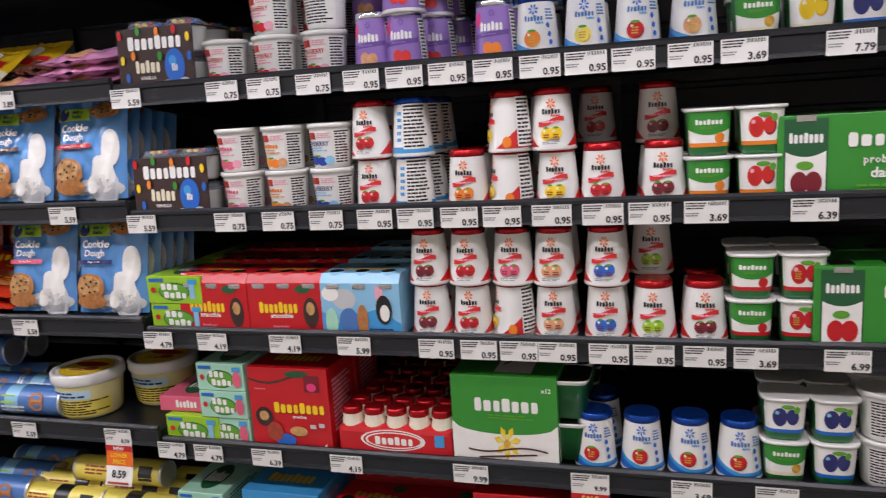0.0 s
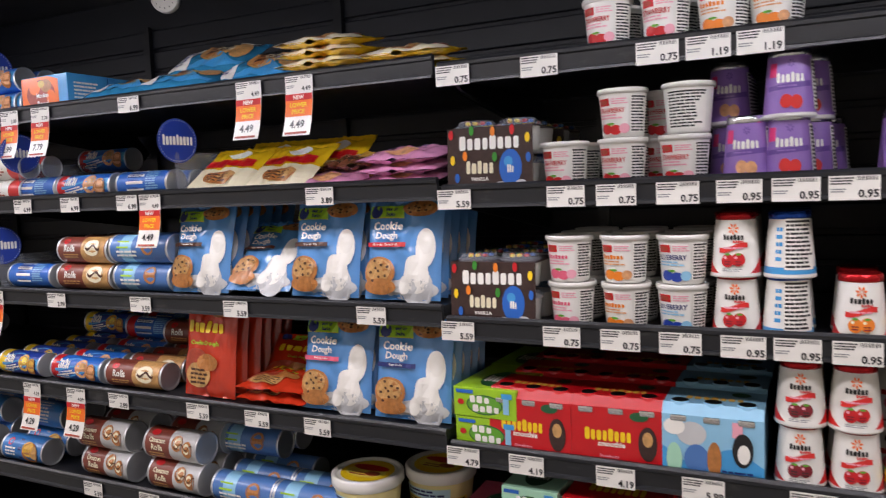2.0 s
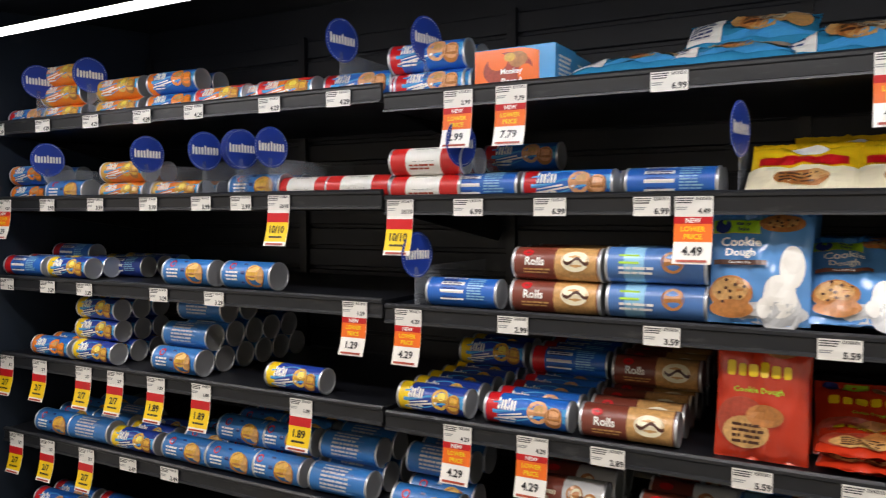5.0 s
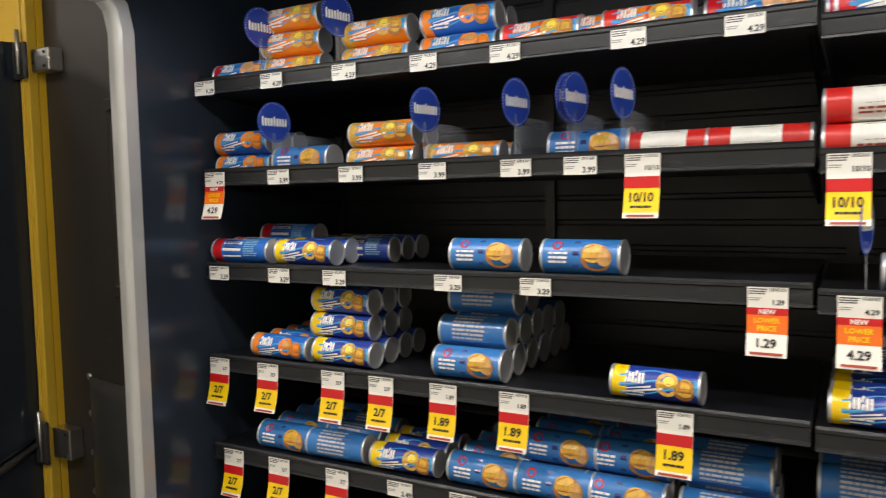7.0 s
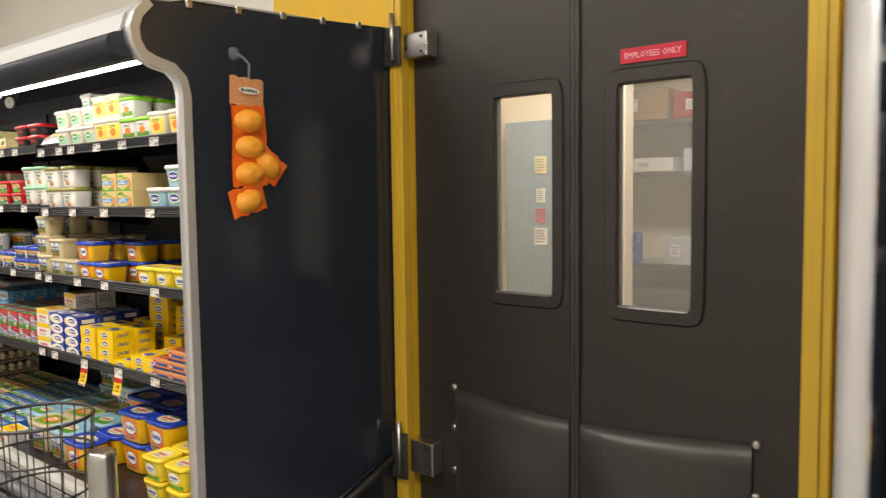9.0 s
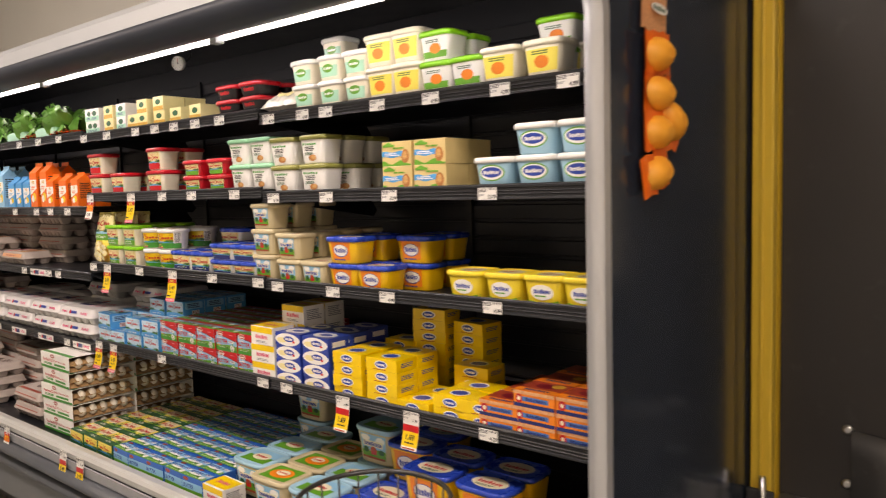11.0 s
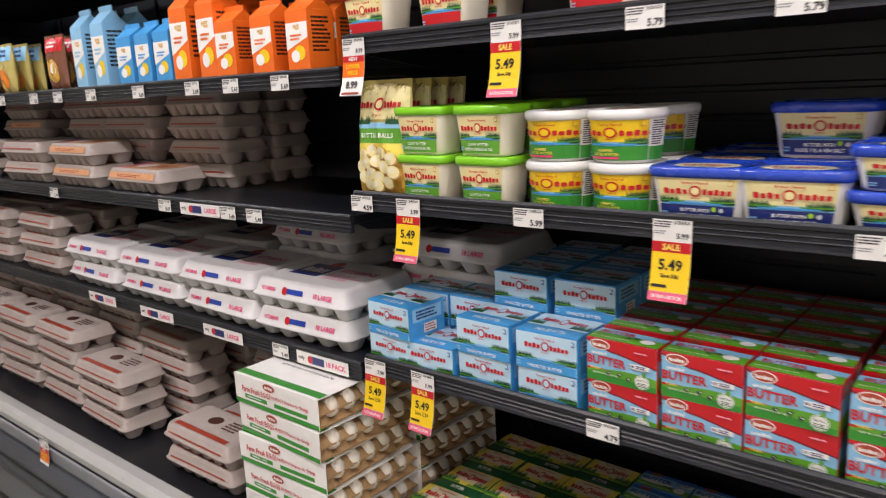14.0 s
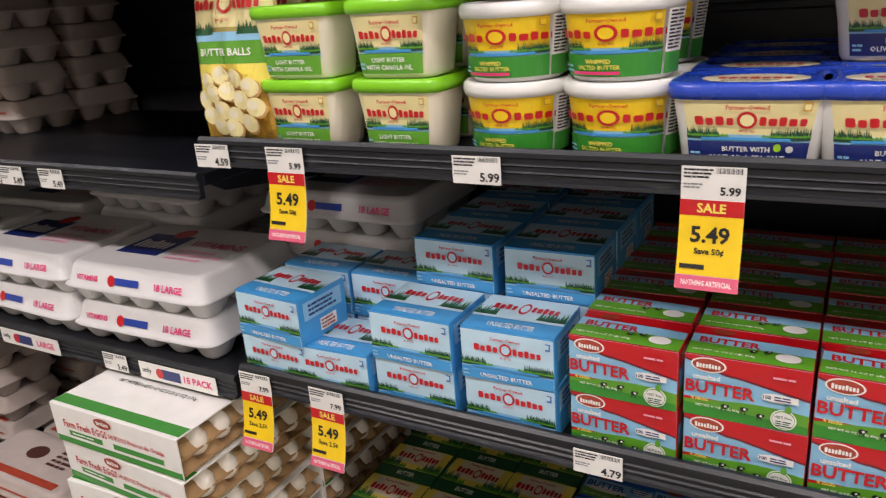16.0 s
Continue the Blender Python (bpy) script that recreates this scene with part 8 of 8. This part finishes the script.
for k in range(4):
    a = math.pi / 4 + math.pi / 2 * k
    b = Build()
    b.tube([(0.15 * math.cos(a), 0.15 * math.sin(a), 0.42), (0.17 * math.cos(a), 0.17 * math.sin(a), 0.005)], 0.009, "wire", 8)
    part("leg", b, th)

# back room
th = thing("notice_board", "cork notice board with white sheets pinned on it", "notice board", at=pose(-5.848, 3.10, 1.5))
b = Build()
b.box(0, 0.015, -0.28, 0.28, -0.42, 0.55, "cork")
part("board", b, th)
for z, h, marks in ((0.38, 0.14, [("r", "lime", -0.8, 0.7, 0.78, 0.88), ("r", "lime", -0.8, 0.7, 0.58, 0.67), ("r", "leaf", -0.8, 0.7, 0.38, 0.48), ("l", "grey", -0.8, 0.6, 0.08, 0.26, 3)]), (0.07, 0.16, [("l", "grey", 0.0, 0.8, 0.3, 0.95, 12), ("r", "grey", 0.1, 0.7, 0.08, 0.22), ("l", "rose", -0.8, -0.2, 0.3, 0.6, 4)]), (-0.235, 0.135, [("l", "grey", -0.8, -0.3, 0.6, 0.9, 4)])):
    b = Build()
    b.box(0.016, 0.019, -0.24, 0.22, z - h, z + h, "print_paper")
    draw(b, lambda u, v, off: (0.019 + off, -0.01 + 0.23 * u, z - h + 2 * h * v), 0.23, 2 * h, marks)
    part("paper", b, th, "white printed sheet")
b = Build()
b.box(-0.001, 0.03, -0.29, 0.29, -0.435, -0.42, "cork")
part("ledge", b, th)
th = thing("door_3", "pale blue-grey back room door with notices", "door", kind="structure", at=pose(-5.40, 3.39, 0))
b = Build()
b.box(-0.37, 0.36, 0, 0.028, 0, 1.92, "door_bluegrey", 0.004)
part("leaf", b, th)
for x, z, w, h, c in ((-0.12, 1.66, 0.04, 0.05, "print_butter"), (0.24, 1.62, 0.05, 0.05, "print_butter"), (-0.12, 1.48, 0.03, 0.04, "print_paper"), (-0.12, 1.36, 0.03, 0.04, "print_scarlet"), (0.24, 1.33, 0.04, 0.05, "print_scarlet"), (-0.12, 1.24, 0.045, 0.05, "print_paper")):
    b = Build()
    b.box(x - w, x + w, -0.004, -0.001, z - h, z + h, c)
    draw(b, flat_surf(x - w, x + w, -0.004, z - h, z + h), w, 2 * h, [("l", "grey", -0.8, 0.8, 0.1, 0.9, 5)])
    part("notice", b, th, "small notice")
b = Build()
b.tube([(0.31, -0.03, 0.95), (0.31, -0.03, 1.2)], 0.012, "steel", 8)
part("door_handle", b, th, "steel pull handle")
th = thing("storage_rack", "steel storage rack with boxes in the back room", "rack", at=pose(-5.1, 4.2, 0))
for x in (-0.44, 0.44):
    for y in (0, 0.36):
        b = Build()
        b.tube([(x, y, 0), (x, y, 2.2)], 0.014, "steel", 8)
        part("post", b, th)
for z in (0.25, 1.03, 1.62, 1.95):
    b = Build()
    b.box(-0.46, 0.46, -0.02, 0.38, z - 0.03, z, "steel", 0.003)
    part("shelf", b, th)
for x, y, z, w, d, h, c, n, l in ((-0.2, 0.1, 1.951, 0.22, 0.12, 0.2, "kraft", "cardboard_box", "brown cardboard box on the rack"), (0.22, 0.1, 1.951, 0.16, 0.12, 0.16, "print_brick", "cardboard_box", "red-brown cardboard box on the rack"),
                                  (-0.1, 0.1, 1.621, 0.16, 0.12, 0.09, "plastic_white", "storage_tray", "white plastic tray on the rack"), (0.22, 0.1, 1.621, 0.1, 0.1, 0.14, "print_ash", "carton", "pale carton on the rack"),
                                  (-0.30, 0.1, 1.031, 0.075, 0.08, 0.19, "plastic_blue", "plastic_bin", "blue plastic bin on the rack"), (0.1, 0.08, 1.031, 0.1, 0.1, 0.18, "print_ash", "carton", "pale carton on the rack")):
    q = thing(n, l, "box", at=pose(-5.1 + x, 4.2 + y, z))
    b = Build()
    b.box(-w, w, -d, d, 0, h, c, 0.006)
    part("body", b, q)
    b = Build()
    draw(b, flat_surf(-w, w, -d, 0, h), w, h, [("r", "paper", -0.5, 0.1, 0.3, 0.7), ("l", "grey", -0.45, 0.05, 0.34, 0.66, 4)])
    part("label", b, q, "white label")
q = thing("steel_bin", "grey steel bin with a yellow and blue sticker", "bin", at=pose(-5.2, 4.3, 0.251))
b = Build()
b.box(-0.3, 0.3, -0.1, 0.2, 0, 0.62, "steel", 0.01)
part("body", b, q)
b = Build()
draw(b, flat_surf(-0.3, 0.3, -0.1, 0, 0.62), 0.3, 0.62, [("r", "yellow", -0.5, 0.1, 0.62, 0.74), ("r", "azure", -0.5, 0.1, 0.54, 0.62)])
part("sticker", b, q, "yellow and blue sticker")

# floor tiles: the stretch by the egg case one by one, the rest joined
TILE = 0.305
mesh_tile = None
rest = Build()
nx, ny = int((FLOOR_X1 - FLOOR_X0) / TILE), int((0.88 - FLOOR_Y0) / TILE)
for i in range(nx):
    for j in range(ny):
        x, y = FLOOR_X0 + (i + 0.5) * TILE, FLOOR_Y0 + (j + 0.5) * TILE
        h = TILE / 2 - 0.0012
        if -11.0 < x < -6.2 and y > -0.4:
            if mesh_tile is None:
                b = Build()
                b.box(-h, h, -h, h, -0.0035, 0.0, "floor_vinyl")
                mesh_tile = b.mesh("tile")
            ob = new("tile", mesh_tile)
            ob.parent = floor
            ob.location = (x, y, 0)
        else:
            rest.face([(x - h, y - h, 0), (x + h, y - h, 0), (x + h, y + h, 0), (x - h, y + h, 0)], "floor_vinyl")
ob = part("tiles", rest, floor)
ob["kind"] = "stuff"
